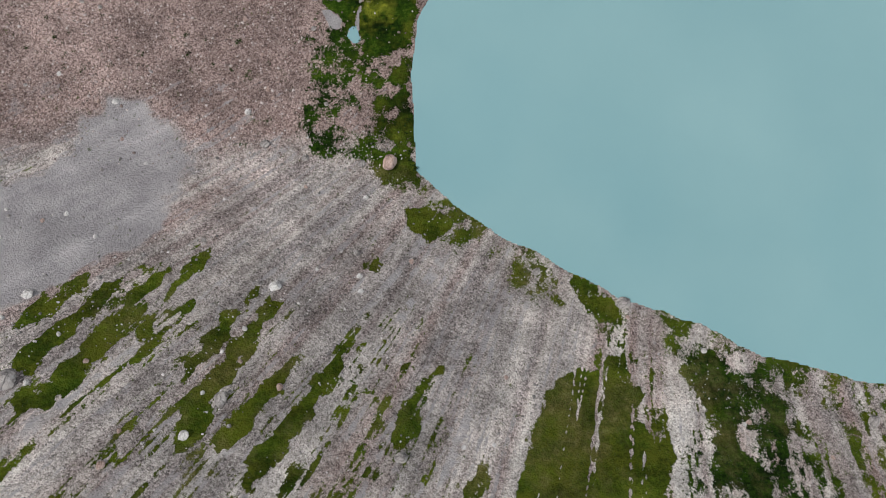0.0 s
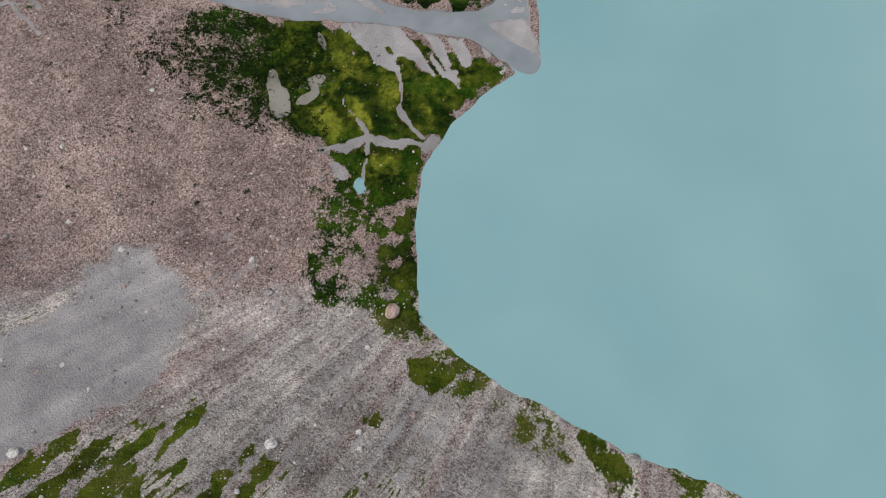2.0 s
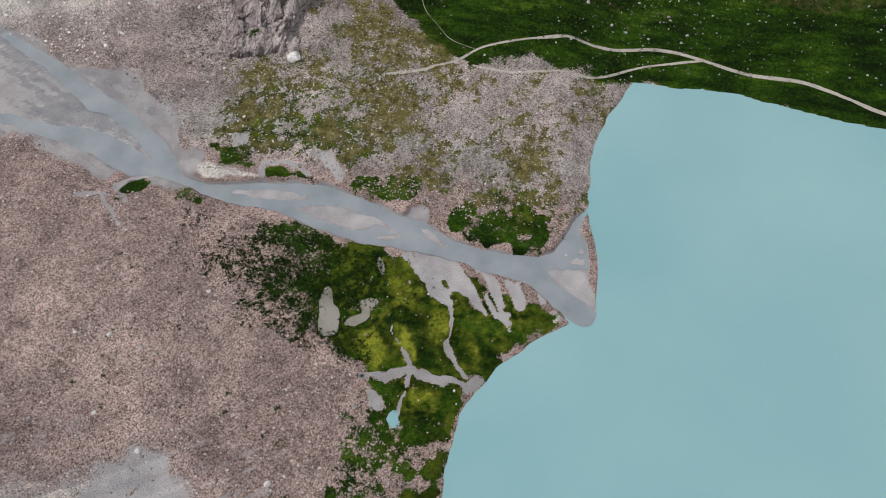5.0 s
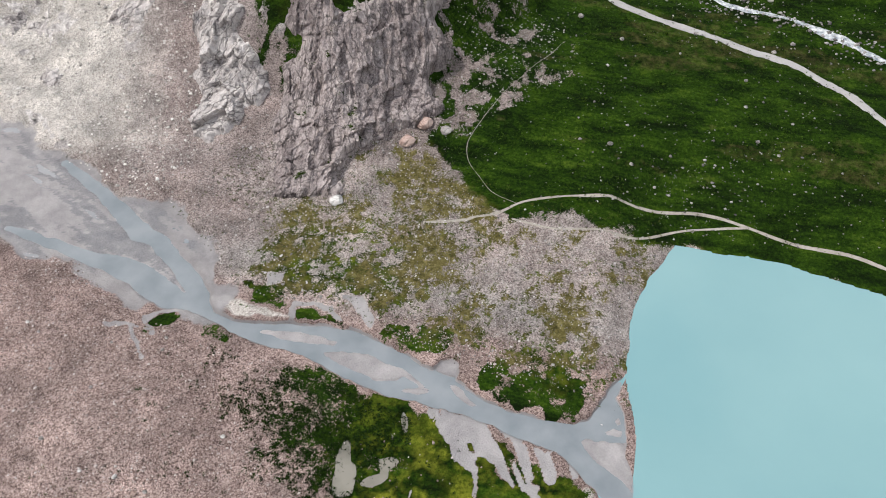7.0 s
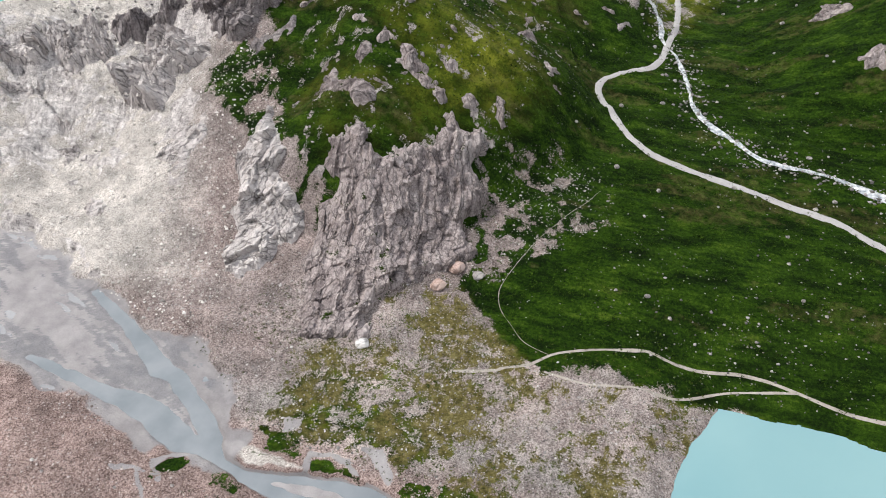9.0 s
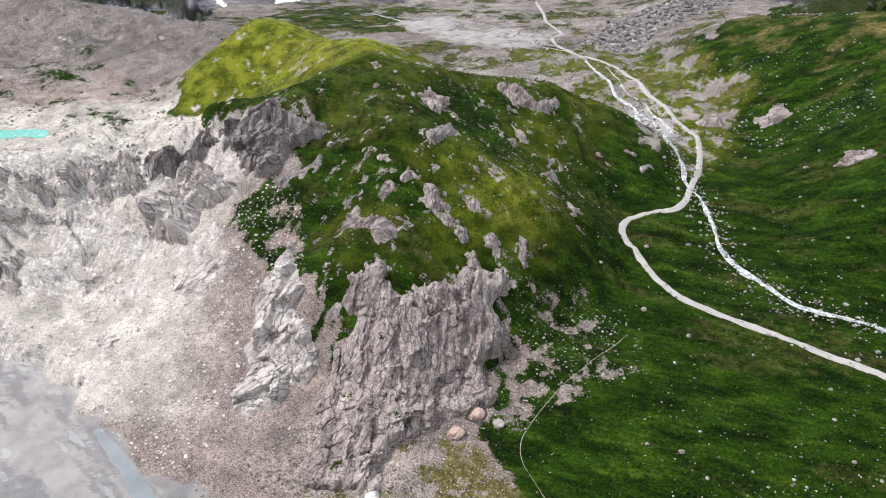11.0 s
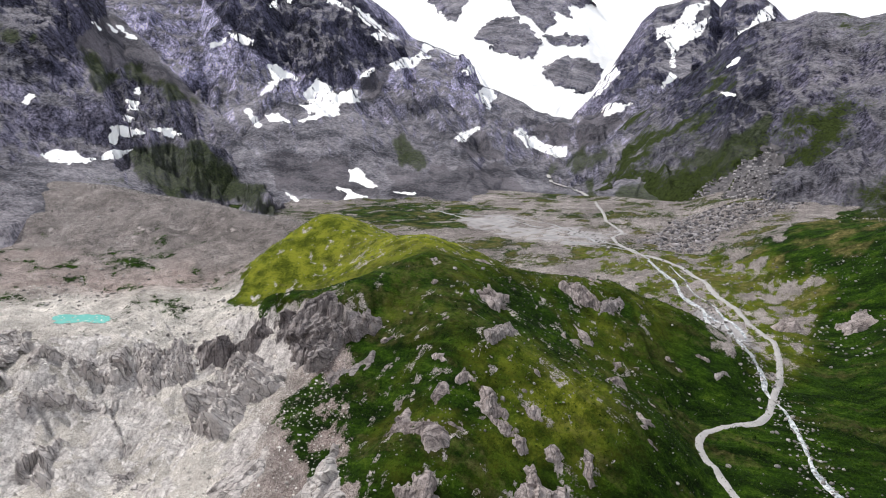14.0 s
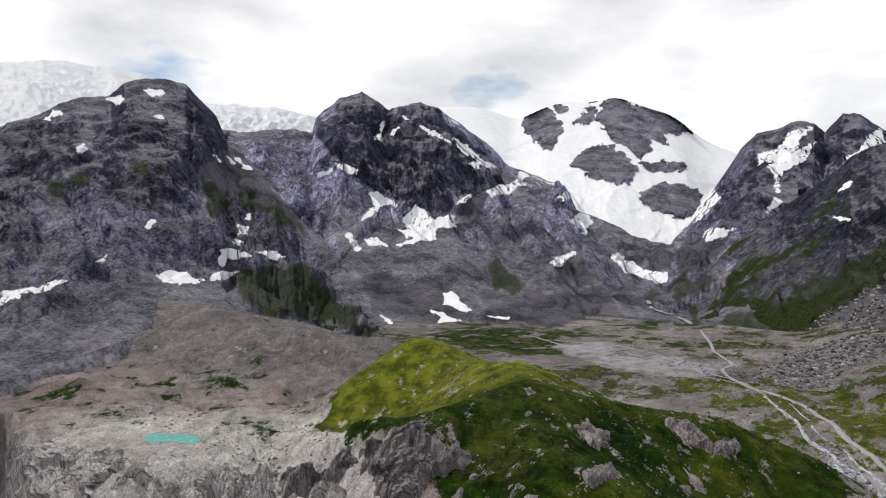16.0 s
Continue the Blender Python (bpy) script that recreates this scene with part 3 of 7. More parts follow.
def patch_mesh(name, x, y, z, keep, material, smooth=True, attributes=(), only=True):
    """A sheet of the kept quads of a grid."""
    rows, cols = x.shape
    i = np.arange(rows * cols).reshape(rows, cols)
    quad = keep[:-1, :-1] & keep[1:, :-1] & keep[:-1, 1:] & keep[1:, 1:] & only
    quads = np.stack([i[:-1, :-1], i[:-1, 1:], i[1:, 1:], i[1:, :-1]], -1)[quad]
    used, back = np.unique(quads.ravel(), return_inverse=True)
    me = bpy.data.meshes.new(name)
    co = np.stack([x.ravel()[used], y.ravel()[used], z.ravel()[used]], 1)
    me.from_pydata(co.tolist(), [], back.reshape(-1, 4).tolist())
    if len(me.polygons) and sum(p.normal.z for p in me.polygons) < 0:
        me.flip_normals()
    me.polygons.foreach_set("use_smooth", np.full(len(me.polygons), smooth))
    me.materials.append(material)
    for key, v in dict(attributes).items():
        me.attributes.new(key, "FLOAT", "POINT").data.foreach_set("value", np.asarray(v, np.float32).ravel()[used])
    return me


# ---- the ground: one sheet ----
ROAD_LINE = [(110, 168), (90, 180), (75.9, 188.2), (67, 198.2), (52.8, 207), (40, 211.8), (20.4, 218.1), (10.3, 221), (-0.4, 225), (-7.5, 232), (-13.5, 241), (-19.5, 250), (-21.5, 257), (-19, 263), (-13, 267.8), (-5.1, 271.5), (-1.8, 279.7), (-1.2, 289.4),
             (0.9, 301.9), (0.7, 319.9), (-1.4, 337.7), (-8.4, 349), (-15.5, 361), (-19.5, 367), (-28.4, 381), (-31.5, 391), (-43.8, 409), (-56, 417), (-72, 428), (-84, 445), (-92, 470), (-88.5, 486), (-97, 506), (-108, 526), (-115.3, 553.9), (-133.8, 607.3)]
BROOK_LINE = [(100, 205), (75, 214), (49.3, 227.5), (32, 230.5), (21.9, 238.2), (15.8, 243), (10.8, 250), (8.9, 258), (6.8, 271), (1.7, 283.8), (-4.7, 295.1), (-6, 303), (-8.5, 311), (-11, 319.5), (-15, 327), (-19, 333), (-24, 342), (-28.5, 352), (-29, 358), (-34.8, 364), (-41, 372), (-45, 388), (-52, 397), (-61.5, 413)]
BROOK_ARMS = [[(-50.4, 409), (-41.9, 394), (-36, 375), (-25, 362), (-22.9, 356.4), (-14.5, 347.6), (-11, 340), (-11.5, 331), (-14, 327)], [(-29, 356), (-23, 351), (-17, 344), (-15, 336), (-17, 329)], [(-28, 351), (-25.5, 344), (-20, 338), (-13, 333)]]
FLATS = [(-31, 359), (-22, 354), (-13, 347), (-8.5, 338), (-9, 326), (-16, 322), (-22, 331), (-28, 342), (-32, 350)]
VALLEY_TURF = [(-110, 430), (-70, 434), (-45, 437), (-10, 410), (14, 385), (12, 345), (4, 318), (-6, 300), (-18, 318), (-36, 354), (-72, 385)]
FIELD_FOOT = [(-74, 462), (-60, 560), (-10, 560), (10, 530), (-5, 500), (-30, 465), (-48, 440)]
FAR_FLATS = [(-198.8, 485.5), (-174.9, 522.3), (-138.3, 490.3), (-90.6, 492.4), (-98.3, 447.7), (-118.1, 421.2), (-162.6, 452.3)]
KNOLL_WEST = [(-94, 180), (-100, 207), (-112, 212), (-126, 212), (-137, 208), (-139, 199), (-124, 190), (-112, 184)]
FLOOR_TURF = [(-303.0, 478.6), (-285.6, 536.0), (-209.2, 524.6), (-179.6, 454.3), (-215, 440), (-260, 440)]
PATH_LINE = [(-36, 136.5), (-27, 139), (-18, 143.2), (-14.6, 147.6), (-6.7, 151.1), (6.9, 154.5), (15.3, 153.5), (26, 155.9), (34, 156.1), (40.7, 154.6), (52.3, 151.9), (64.9, 151.2), (73.1, 148.3), (95, 140)]
SHORE_PATH_LINE = [(-15, 142), (-5.1, 140.9), (5.4, 143.6), (14.7, 144.1), (23.9, 150.5), (31.6, 152.5), (40.7, 154.6)]
HILL_PATH_LINE = [(-15.2, 147.1), (-22, 148.9), (-25, 152.9), (-29.4, 156.7), (-31.6, 162.9), (-29.5, 171.1), (-25.5, 181.9), (-19.6, 192.4), (-12, 205)]
GREEN = [(260, 92), (120, 125), (75, 134), (48, 140), (30, 147), (20, 145.5), (5, 143.5), (-5, 141.5), (-16, 142), (-30, 151), (-46, 166), (-62, 174), (-80, 172), (-92, 166), (-98, 182), (-110, 203), (-126, 224), (-160, 233), (-196, 256), (-216, 290), (-214, 325), (-190, 350), (-100, 370), (-40, 345), (-15, 300), (0, 335), (2, 375), (-10, 420), (40, 520), (260, 650)]
MARSH = [(-45.8, 93.2), (-32.7, 89.2), (-21.7, 88.5), (-18, 88), (-8, 86), (5, 83.5), (12, 80.5), (9, 71), (1, 64), (-5, 58.6), (-5, 50), (-15.1, 47.3), (-20.1, 52.1), (-27.1, 60.3), (-32.9, 66.8), (-41.9, 66.8), (-53, 74.2), (-62.8, 83.7)]
STRIP = [(-14.2, 46), (-4.6, 50), (-5.3, 39.4), (-4.4, 28.6), (-9.8, 27.8), (-12.9, 31.5), (-15, 33.6), (-13.6, 40)]
TURF_SOUTH = [(10.3, -25.6), (13, -19.7), (14.7, -14.9), (19.1, -8.9), (24.9, -7.2), (30.2, -6.3), (30.6, -10), (33.5, -11), (32.7, -15.4), (35.3, -17.1), (37.7, -19.7), (37.1, -24.5), (35.1, -26.9), (34.1, -31), (9.6, -29.7)]
SHRUBS_SOUTH = [(41.5, -3.9), (55.6, -4.4), (62.3, -7.9), (61, -17.7), (66.2, -28), (70.4, -31.7), (37, -30.4), (40.4, -18.9), (49.2, -18.3), (43.8, -11.1)]
SLOPE_TURF = [[(-65.1, -0.2), (-62.4, 3.7), (-58.5, 6.4), (-56.1, 9.2), (-55.3, 8.3), (-57, 4.6), (-59, 1.1), (-62.1, -1.4), (-64.4, -1.4)], [(-62, -5.4), (-60.2, -2.2), (-56.6, 1.1), (-54, 5.5), (-49.9, 8.5), (-50.2, 6.5), (-52.9, 2), (-56.3, -2.2), (-58.4, -7), (-61.2, -7.4)], [(-57.1, -9.3), (-55.6, -6.2), (-52.3, -2.2), (-50.2, 1.1), (-49.1, 5.6), (-44.8, 8.4), (-44.9, 5.6), (-46.1, 1.1), (-48.9, -3.1), (-51.5, -7), (-52.2, -9.3), (-55.7, -10)], [(-46.2, -1), (-44.1, 2.9), (-42.8, 7.5), (-40.9, 10.4), (-38.8, 12.5), (-39.2, 8.5), (-42.1, 4.7), (-43.6, 1.2), (-44.7, -2.2)]]
SLOPE_TURF += [[(-45.4, -5.5), (-43.5, -2.2), (-41.1, 1.2), (-39.3, 3.8), (-39.5, 1.2), (-41.9, -2.2), (-43.7, -4.7)], [(-38, -8.7), (-38, -5.5), (-35.7, -1.4), (-34, 2.1), (-29.7, 6.8), (-29.5, 5.3), (-32.1, 1.2), (-33.3, -3.1), (-36, -7.1), (-37.2, -9.1)], [(-32.7, -3.9), (-30.3, 0.3), (-27.5, 4), (-25.6, 3.1), (-27.6, -0.5), (-29.3, -4.8), (-31.6, -5.6)], [(-37.1, -15.3), (-37.3, -11.7), (-34.3, -7.9), (-31.1, -3.9), (-29.8, -2.2), (-30.6, -6.4), (-32.8, -11), (-33, -14), (-34.6, -16.8), (-36.3, -17.4)]]
SLOPE_TURF += [[(-31.7, -16.2), (-29.4, -12.6), (-26.1, -8.8), (-22.8, -3.9), (-21.9, -4.8), (-23.8, -8.9), (-27, -13.4), (-28.7, -17), (-31.1, -17.6)], [(-27.9, -21.9), (-26.4, -17.8), (-23.3, -13.5), (-19.8, -9.8), (-16.3, -4), (-15.7, -5.7), (-18.1, -10.6), (-20.2, -13.7), (-22, -18.1), (-25.2, -21.4), (-27, -22.9)], [(-12.4, -10.8), (-10.1, -7.5), (-7.6, -5), (-8.3, -7.6), (-10.7, -10.8)], [(-7, -18), (-6.4, -12.6), (-3, -8.5), (-0.3, -6.8), (-2.1, -11.1), (-3.7, -15.9), (-5.7, -18.8)], [(3.1, -25.2), (5.7, -21.6), (7.5, -20.2), (7.2, -23.2), (5.6, -25.4)], [(-59.4, -10), (-56.5, -9.6), (-54.5, -11.1), (-57.1, -12.2), (-58.9, -12.1)]]
SLOPE_TURF += [[(-14.8, 10), (-12.1, 12.1), (-9.2, 10.1), (-11.9, 8.1)], [(-7.1, 20.9), (-2.5, 22.1), (1.6, 17.9), (-2.4, 14.6), (-6.5, 16.5)], [(22.4, 11.9), (26.4, 8.8), (32.2, 2.6), (33, -1.4), (27, 1.6), (23.1, 5.6)]]
BRAID = [(-330, 200), (-230, 165), (-174.1, 150), (-156.4, 147.3), (-138.2, 138), (-116, 130.3), (-100.3, 129), (-91.5, 122.5), (-81.2, 115.3), (-72, 107.5), (-74, 98.5), (-91.3, 99), (-106, 104.1), (-121.1, 105.8), (-138.5, 107.2), (-190, 110), (-330, 130)]
TONGUE = [(-63, 42.8), (-55.8, 42.3), (-49.4, 38.6), (-45.9, 27.5), (-48.9, 14.2), (-66.3, 1.1), (-90, 8), (-78, 22), (-66, 30)]
FAN = (57, 105)                                     # where the fall lines of the scree slope meet


def soft(x, y, pts, width, wave=0.0, size=9, seed=0):
    """1 inside an outline and 0 outside, over a ragged edge."""
    d, _, _ = line(x, y, pts + pts[:1])
    d = np.where(inside(x, y, pts), d, -d)
    if wave:
        d = d + wave * fbm(x, y, size, 4, seed)
    return step(-width, width, d)


def channel(x, y, pts, width):
    d, _, _ = line(x + 0.9 * fbm(x, y, 6, 3, 97), y + 0.9 * fbm(x, y, 6, 3, 98), pts)
    return 1 - step(width * 0.3, width * 0.7, d + 0.5 * fbm(x, y, 3, 3, 99))


def signed(x, y, pts, reach_):
    """Distance to an outline, positive inside; far off it stays at -99."""
    x, y = np.asarray(x, float), np.asarray(y, float)
    px, py = [p[0] for p in pts], [p[1] for p in pts]
    near = (x > min(px) - reach_) & (x < max(px) + reach_) & (y > min(py) - reach_) & (y < max(py) + reach_)
    out = np.full(np.shape(x), -99.0)
    if near.any():
        a, b = x[near], y[near]
        d, _, _ = line(a, b, pts + pts[:1])
        out[near] = np.where(inside(a, b, pts), d, -d)
    return out


def spot(x, y, outlines, width, wave=0.0, size=3.0, seed=0):
    """1 inside any of the outlines and 0 outside, over a ragged edge."""
    out = np.zeros(np.shape(x))
    rag = wave * fbm(x, y, size, 4, seed) if wave else 0.0
    for pts in outlines:
        out = np.maximum(out, step(-width, width, signed(x, y, pts, width + 2 * wave + 1) + rag))
    return out


def terrain(x, y):
    """The ground's height with its relief."""
    z = ground_height(x, y)
    d_riv, _, z_riv = line(x, y, RIVER_BED)
    flats = step(-5, 2, signed(x, y, BRAID, 14.0) + 3 * fbm(x, y, 9, 4, 12)) * step(-76, -92, x)
    weave = fbm((x * 0.92 - y * 0.38) * 0.20 + 0.3 * fbm(x, y, 16, 2, 26), (x * 0.38 + y * 0.92) * 0.85, 2.6, 5, 45, 0.6)
    z = z + (z_riv + 0.13 + 0.30 * weave + 0.12 * fbm(x, y, 22, 3, 27) - z) * flats
    bed = signed(x, y, RIVER_SHAPE, 6.0) + 0.35 * fbm(x, y, 3, 3, 23)
    z = np.where((bed > -3) & ~inside(x, y, LAKE), np.maximum(z, z_riv + 0.10 + 0.06 * fbm(x, y, 5, 2, 24)), z)
    z = z + (z_riv - 0.30 - z) * step(-0.5, 0.7, bed)
    for n, outline in enumerate(BARS):
        up = step(-0.6, 0.7, signed(x, y, outline, 3.0) + 0.35 * fbm(x, y, 2.6, 3, 25 + n))
        z = z + np.maximum(z_riv + 0.16 + 0.05 * fbm(x, y, 3, 2, 22) - z, 0) * up
    for outline in POOLS:
        z = z - 0.45 * step(-0.4, 0.5, signed(x, y, outline, 2.0))
    return z


# outlines of the river, its gravel bars, the marsh and its pools
RIVER_SHAPE = [(13.2, 104.1), (10.9, 99.4), (8.7, 95.1), (6.4, 93.6), (1, 92.9), (-6.2, 93.3), (-10.5, 94.2), (-15, 96), (-18, 97.4), (-18.4, 101.2), (-20.4, 101.8), (-22.3, 100.8), (-23.5, 98.4), (-26.4, 99.4), (-30.3, 101), (-34.9, 102.6), (-39.5, 103.8), (-43.2, 104.3), (-47.2, 103.9), (-52, 103.2), (-56.9, 102.6), (-63, 100.8), (-69, 100.2), (-73.9, 100.8), (-76.9, 103.7), (-77.7, 105.9), (-81.5, 109.3), (-85.5, 112.1), (-90.1, 114.8), (-94.9, 117.9), (-104, 122), (-119, 130.5), (-136, 138), (-137, 136), (-120, 127), (-106, 118), (-103.2, 115.1), (-108, 110), (-120, 111), (-136, 113), (-136, 111), (-118, 108)]
RIVER_SHAPE += [(-108.1, 105.8), (-104.2, 105.5), (-98.6, 103.9), (-92.7, 101.4), (-86.9, 98.9), (-82.7, 99.6), (-78.3, 99.3), (-74.4, 98.8), (-69.5, 96.7)]
RIVER_SHAPE += [(-64.2, 95.5), (-59.2, 95.2), (-52.9, 94.9), (-47.8, 94.2), (-41, 91.9), (-35, 90.9), (-31.2, 89.8), (-25.2, 90.3), (-15.5, 89.8), (-9.4, 88.9), (-3.3, 87.4), (3.9, 86.4), (6.9, 84.9), (10.5, 81.8), (13.5, 79.5), (16.4, 77.7), (18.3, 78.2), (19.3, 81.2), (18.7, 84.8), (17.1, 88.8), (16.6, 92.9), (16, 97.9), (14.2, 101.3), (15.5, 106.8)]
BARS = [[(-63, 98.5), (-60.8, 99.7), (-54.1, 101), (-49.1, 101), (-45.2, 100.3), (-45.6, 99), (-51, 98.1), (-57.1, 97.8)], [(-47.7, 96.9), (-43.7, 98.6), (-38.1, 99.1), (-32.3, 97.6), (-28.4, 96), (-29.9, 94.3), (-34.1, 93.1), (-39.1, 93.9), (-44.2, 95.1)], [(-29.1, 92.6), (-25.6, 93.5), (-22.6, 93.4), (-25.4, 92.1), (-28.8, 91.9)], [(-32.6, 97.7), (-29.8, 97.6), (-24.6, 95.1), (-21.8, 93.8), (-23.7, 93.2), (-28.3, 95.1)], [(-19.8, 96), (-18.1, 96.5), (-14.1, 93.8), (-11.6, 92.5), (-13.9, 92.1), (-17.7, 93.7)]]
BARS += [[(7, 90.2), (9.6, 91), (16.3, 91.6), (16.9, 88.5), (18.8, 84.9), (19.1, 81.2), (16.8, 83.2), (13.2, 85.4), (9.7, 87.7)], [(12.3, 93.3), (14.1, 94.6), (15.9, 94.1), (15.6, 92.9), (13, 92.3)], [(14, 96), (15, 97.2), (15.7, 95.7), (14.8, 94.7)], [(-23.2, 98.5), (-22.1, 100.7), (-20.4, 101.8), (-18.6, 101.3), (-18, 97.9), (-20, 97.8)], [(-76.9, 104.3), (-74.4, 102.3), (-69.1, 100.9), (-63.2, 101.8), (-57.3, 103.2), (-63.9, 104.1), (-69.6, 104.7), (-74.5, 105.2)], [(-98.2, 115.6), (-94.1, 112.9), (-87.8, 108.7), (-82.1, 104.3), (-83.8, 103.8), (-89.5, 106.8), (-96.5, 109.7), (-104.4, 110.2), (-109.5, 110), (-111.6, 116.2)]]
BARS += [[(10.5, 81.2), (12.3, 79.9), (10.1, 77.8), (8.7, 78.1)]]
DELTA = [(-23.7, 90.1), (-17.9, 89.8), (-9.4, 88.8), (-3.3, 87), (3.9, 86.2), (6.9, 85.1), (8.7, 82.6), (6.4, 81.3), (4.9, 82.9), (4.1, 80.5), (1.5, 81.5), (0.7, 79.4), (2.4, 74.8), (-0.8, 77), (-5, 79.3), (-8.1, 81.6), (-12.7, 83.9), (-10.1, 79), (-11.6, 78.1), (-14.6, 80.2), (-17.8, 84.1), (-20.4, 86.4)]
MOSS_BEDS = [[(-15.4, 74.3), (-13, 78.1), (-9.8, 76.4), (-9.5, 72), (-10.1, 69.8), (-13.5, 70.7)],
    [(-26.7, 70.2), (-23.8, 72.5), (-22.2, 69), (-20.8, 65.4), (-22.4, 62.8), (-25.3, 63.8)],
    [(-20.4, 72.9), (-16.8, 71.2), (-14.7, 68.3), (-15, 65.6), (-17.3, 66.2), (-19.4, 69.8)],
    [(-13.8, 66.6), (-11, 68.1), (-9.5, 64.6), (-12.1, 64.9)],
    [(-5.9, 70.2), (-3, 71.2), (-2.1, 68.4), (-4, 66.8)],
    [(-15.6, 61), (-11.3, 60.5), (-9.4, 57), (-13.8, 57.5)],
    [(-14.3, 79.3), (-12.6, 79.4), (-12, 77.8), (-13.7, 77.9)],
    [(-28.4, 80.6), (-26.9, 79.9), (-26.9, 78.2), (-28.4, 78.7)]]
OLIVE_BED = [(-24.6, 86.9), (-20.3, 85.9), (-16.4, 82.5), (-14.6, 77.9), (-17.4, 76.3), (-22, 78), (-23.9, 81.7)]
# bank shadows and dark turf of the marsh, put in as mossless colour
SHADED_BEDS = [[(-10.7, 62), (-7.4, 61.8), (-5, 60.1), (-4.9, 58.2), (-7.6, 58.4), (-9.8, 60.2)],
    [(-25.2, 61.9), (-21.1, 61.5), (-18.6, 60.5), (-17.1, 57.6), (-19.8, 58), (-23.2, 60.3)],
    [(-15.4, 68.9), (-13.8, 69.6), (-9.2, 65.2), (-8.7, 63.8), (-14.9, 64.9)],
    [(-4.5, 73.1), (-1, 71.2), (1.5, 69.2), (-0, 66.4), (-1.9, 68.5)]]
MUD_CHANNELS = [[(-9.9, 78.4), (-8.6, 75.2), (-8.9, 71.4), (-8.3, 67.7), (-6.6, 64.9), (-3.6, 62.8)],
    [(-24.3, 62.1), (-20, 61.3), (-15.6, 63.6), (-11.3, 62.4), (-4.7, 62), (-2.4, 64.3)],
    [(-16, 64.5), (-18.4, 68), (-20.8, 71.6), (-23, 74.7)],
    [(-4.5, 72.8), (-1, 71.3), (1.7, 69.2)],
    [(-16.8, 51.9), (-16.6, 56.8), (-15.6, 61), (-15.4, 63.4)],
    [(-84.8, 92.3), (-88.5, 92.3), (-94.4, 91.6)],
    [(-84.8, 92.3), (-87.6, 95.1), (-85.3, 97.7), (-80.2, 99.6)],
    [(-88.6, 92), (-86.4, 88.6), (-83.1, 85.7)]]
MUDFLAT = [(-5.8, 62), (-3.7, 64.1), (-1.7, 64.3), (-3.5, 61.3), (-4.2, 59.1)]
POOLS = [[(-36.4, 79.3), (-34.7, 79.5), (-33.4, 75.1), (-31.9, 74.3), (-31, 68.9), (-33.8, 67.3), (-35.3, 67.8), (-35.9, 72.9), (-36.9, 75.3)],
    [(-29, 76.8), (-25.3, 79.2), (-24, 77.2), (-25.8, 75.1), (-25.5, 73.2), (-28.2, 71.1), (-30.7, 70.9), (-30.7, 72.4), (-27.3, 74.3)],
    [(-27.1, 88.4), (-25.1, 86.4), (-24.2, 83.1), (-25.6, 82.5), (-27.1, 85.8)],
    [(-28.4, 83.5), (-27.2, 82.5), (-26, 81), (-27, 80)],
    [(-19.2, 55.4), (-16.2, 56.6), (-15, 52.4), (-17, 51.9), (-19, 53.7)]]
PALE_GRAVEL = [[(-22.9, 58.6), (-20, 57.1), (-19, 55.1), (-21.1, 54.7)],
    [(-66.3, 113), (-63.7, 114), (-62.5, 111.8), (-65.2, 110.5)],
    [(-48.1, 111.6), (-43.2, 112.5), (-40, 108.6), (-38.8, 104.4), (-43.8, 108.2)],
    [(-85.5, 119.9), (-82.2, 117.1), (-80.4, 113.4), (-81.6, 113.2), (-84.8, 116.9)],
    [(-58.1, 107), (-52.6, 108), (-48.7, 107.8), (-45.7, 105.1), (-43.3, 104.2), (-47.3, 105.5), (-52.4, 106.9)],
    [(-58.1, 107), (-57, 104.9), (-56, 103), (-57, 102.8), (-58.1, 105)]]
BANK_MOSS = [[(-37.3, 107.3), (-30, 108.7), (-20, 108.9), (-19.4, 103.8), (-25.3, 101.1), (-31.6, 101.8), (-36.8, 103.8)], [(-14.4, 103.5), (-7, 102.7), (2.7, 105), (7.7, 102.6), (8, 96.4), (5.7, 93.9), (-0.2, 93.1), (-7.5, 94), (-12.5, 96.3), (-15.2, 99.2)], [(-75.4, 104.9), (-69.6, 104.4), (-66, 103.6), (-69.9, 103.2), (-74.7, 104.4)], [(-56.1, 106.4), (-52.2, 106), (-45.7, 105.1), (-45.1, 104.2), (-52.1, 103.6), (-55.3, 103.7)], [(-70.7, 109.6), (-64.6, 110.9), (-59.9, 109.8), (-60.1, 104.6), (-67.1, 104.9)], [(-94.4, 118.4), (-90.1, 119.5), (-89.8, 116.1), (-91.4, 114.7)], [(-88, 116.6), (-84.2, 117.2), (-82.5, 113.2), (-85.6, 112.4)]]
BANK_MOSS += [[(-95.1, 107.5), (-91.7, 106.7), (-90.5, 105.1), (-93.9, 106.2)], [(-88.7, 109.9), (-86.3, 108.1), (-84.6, 106.2), (-86.5, 106.9)], [(-88.2, 95), (-84.6, 97.3), (-80.6, 98.8), (-78.9, 94.9), (-84, 93.6), (-85.7, 89.3)], [(-76.8, 98.3), (-70.8, 96.9), (-66.4, 93.7), (-67.9, 92.8), (-72.7, 94.5)], [(-107.5, 104.1), (-103.6, 104), (-102.4, 102.2), (-106.9, 102.3)], [(-103.9, 101.1), (-100, 100.7), (-99.7, 99.7), (-102.8, 99.7)]]
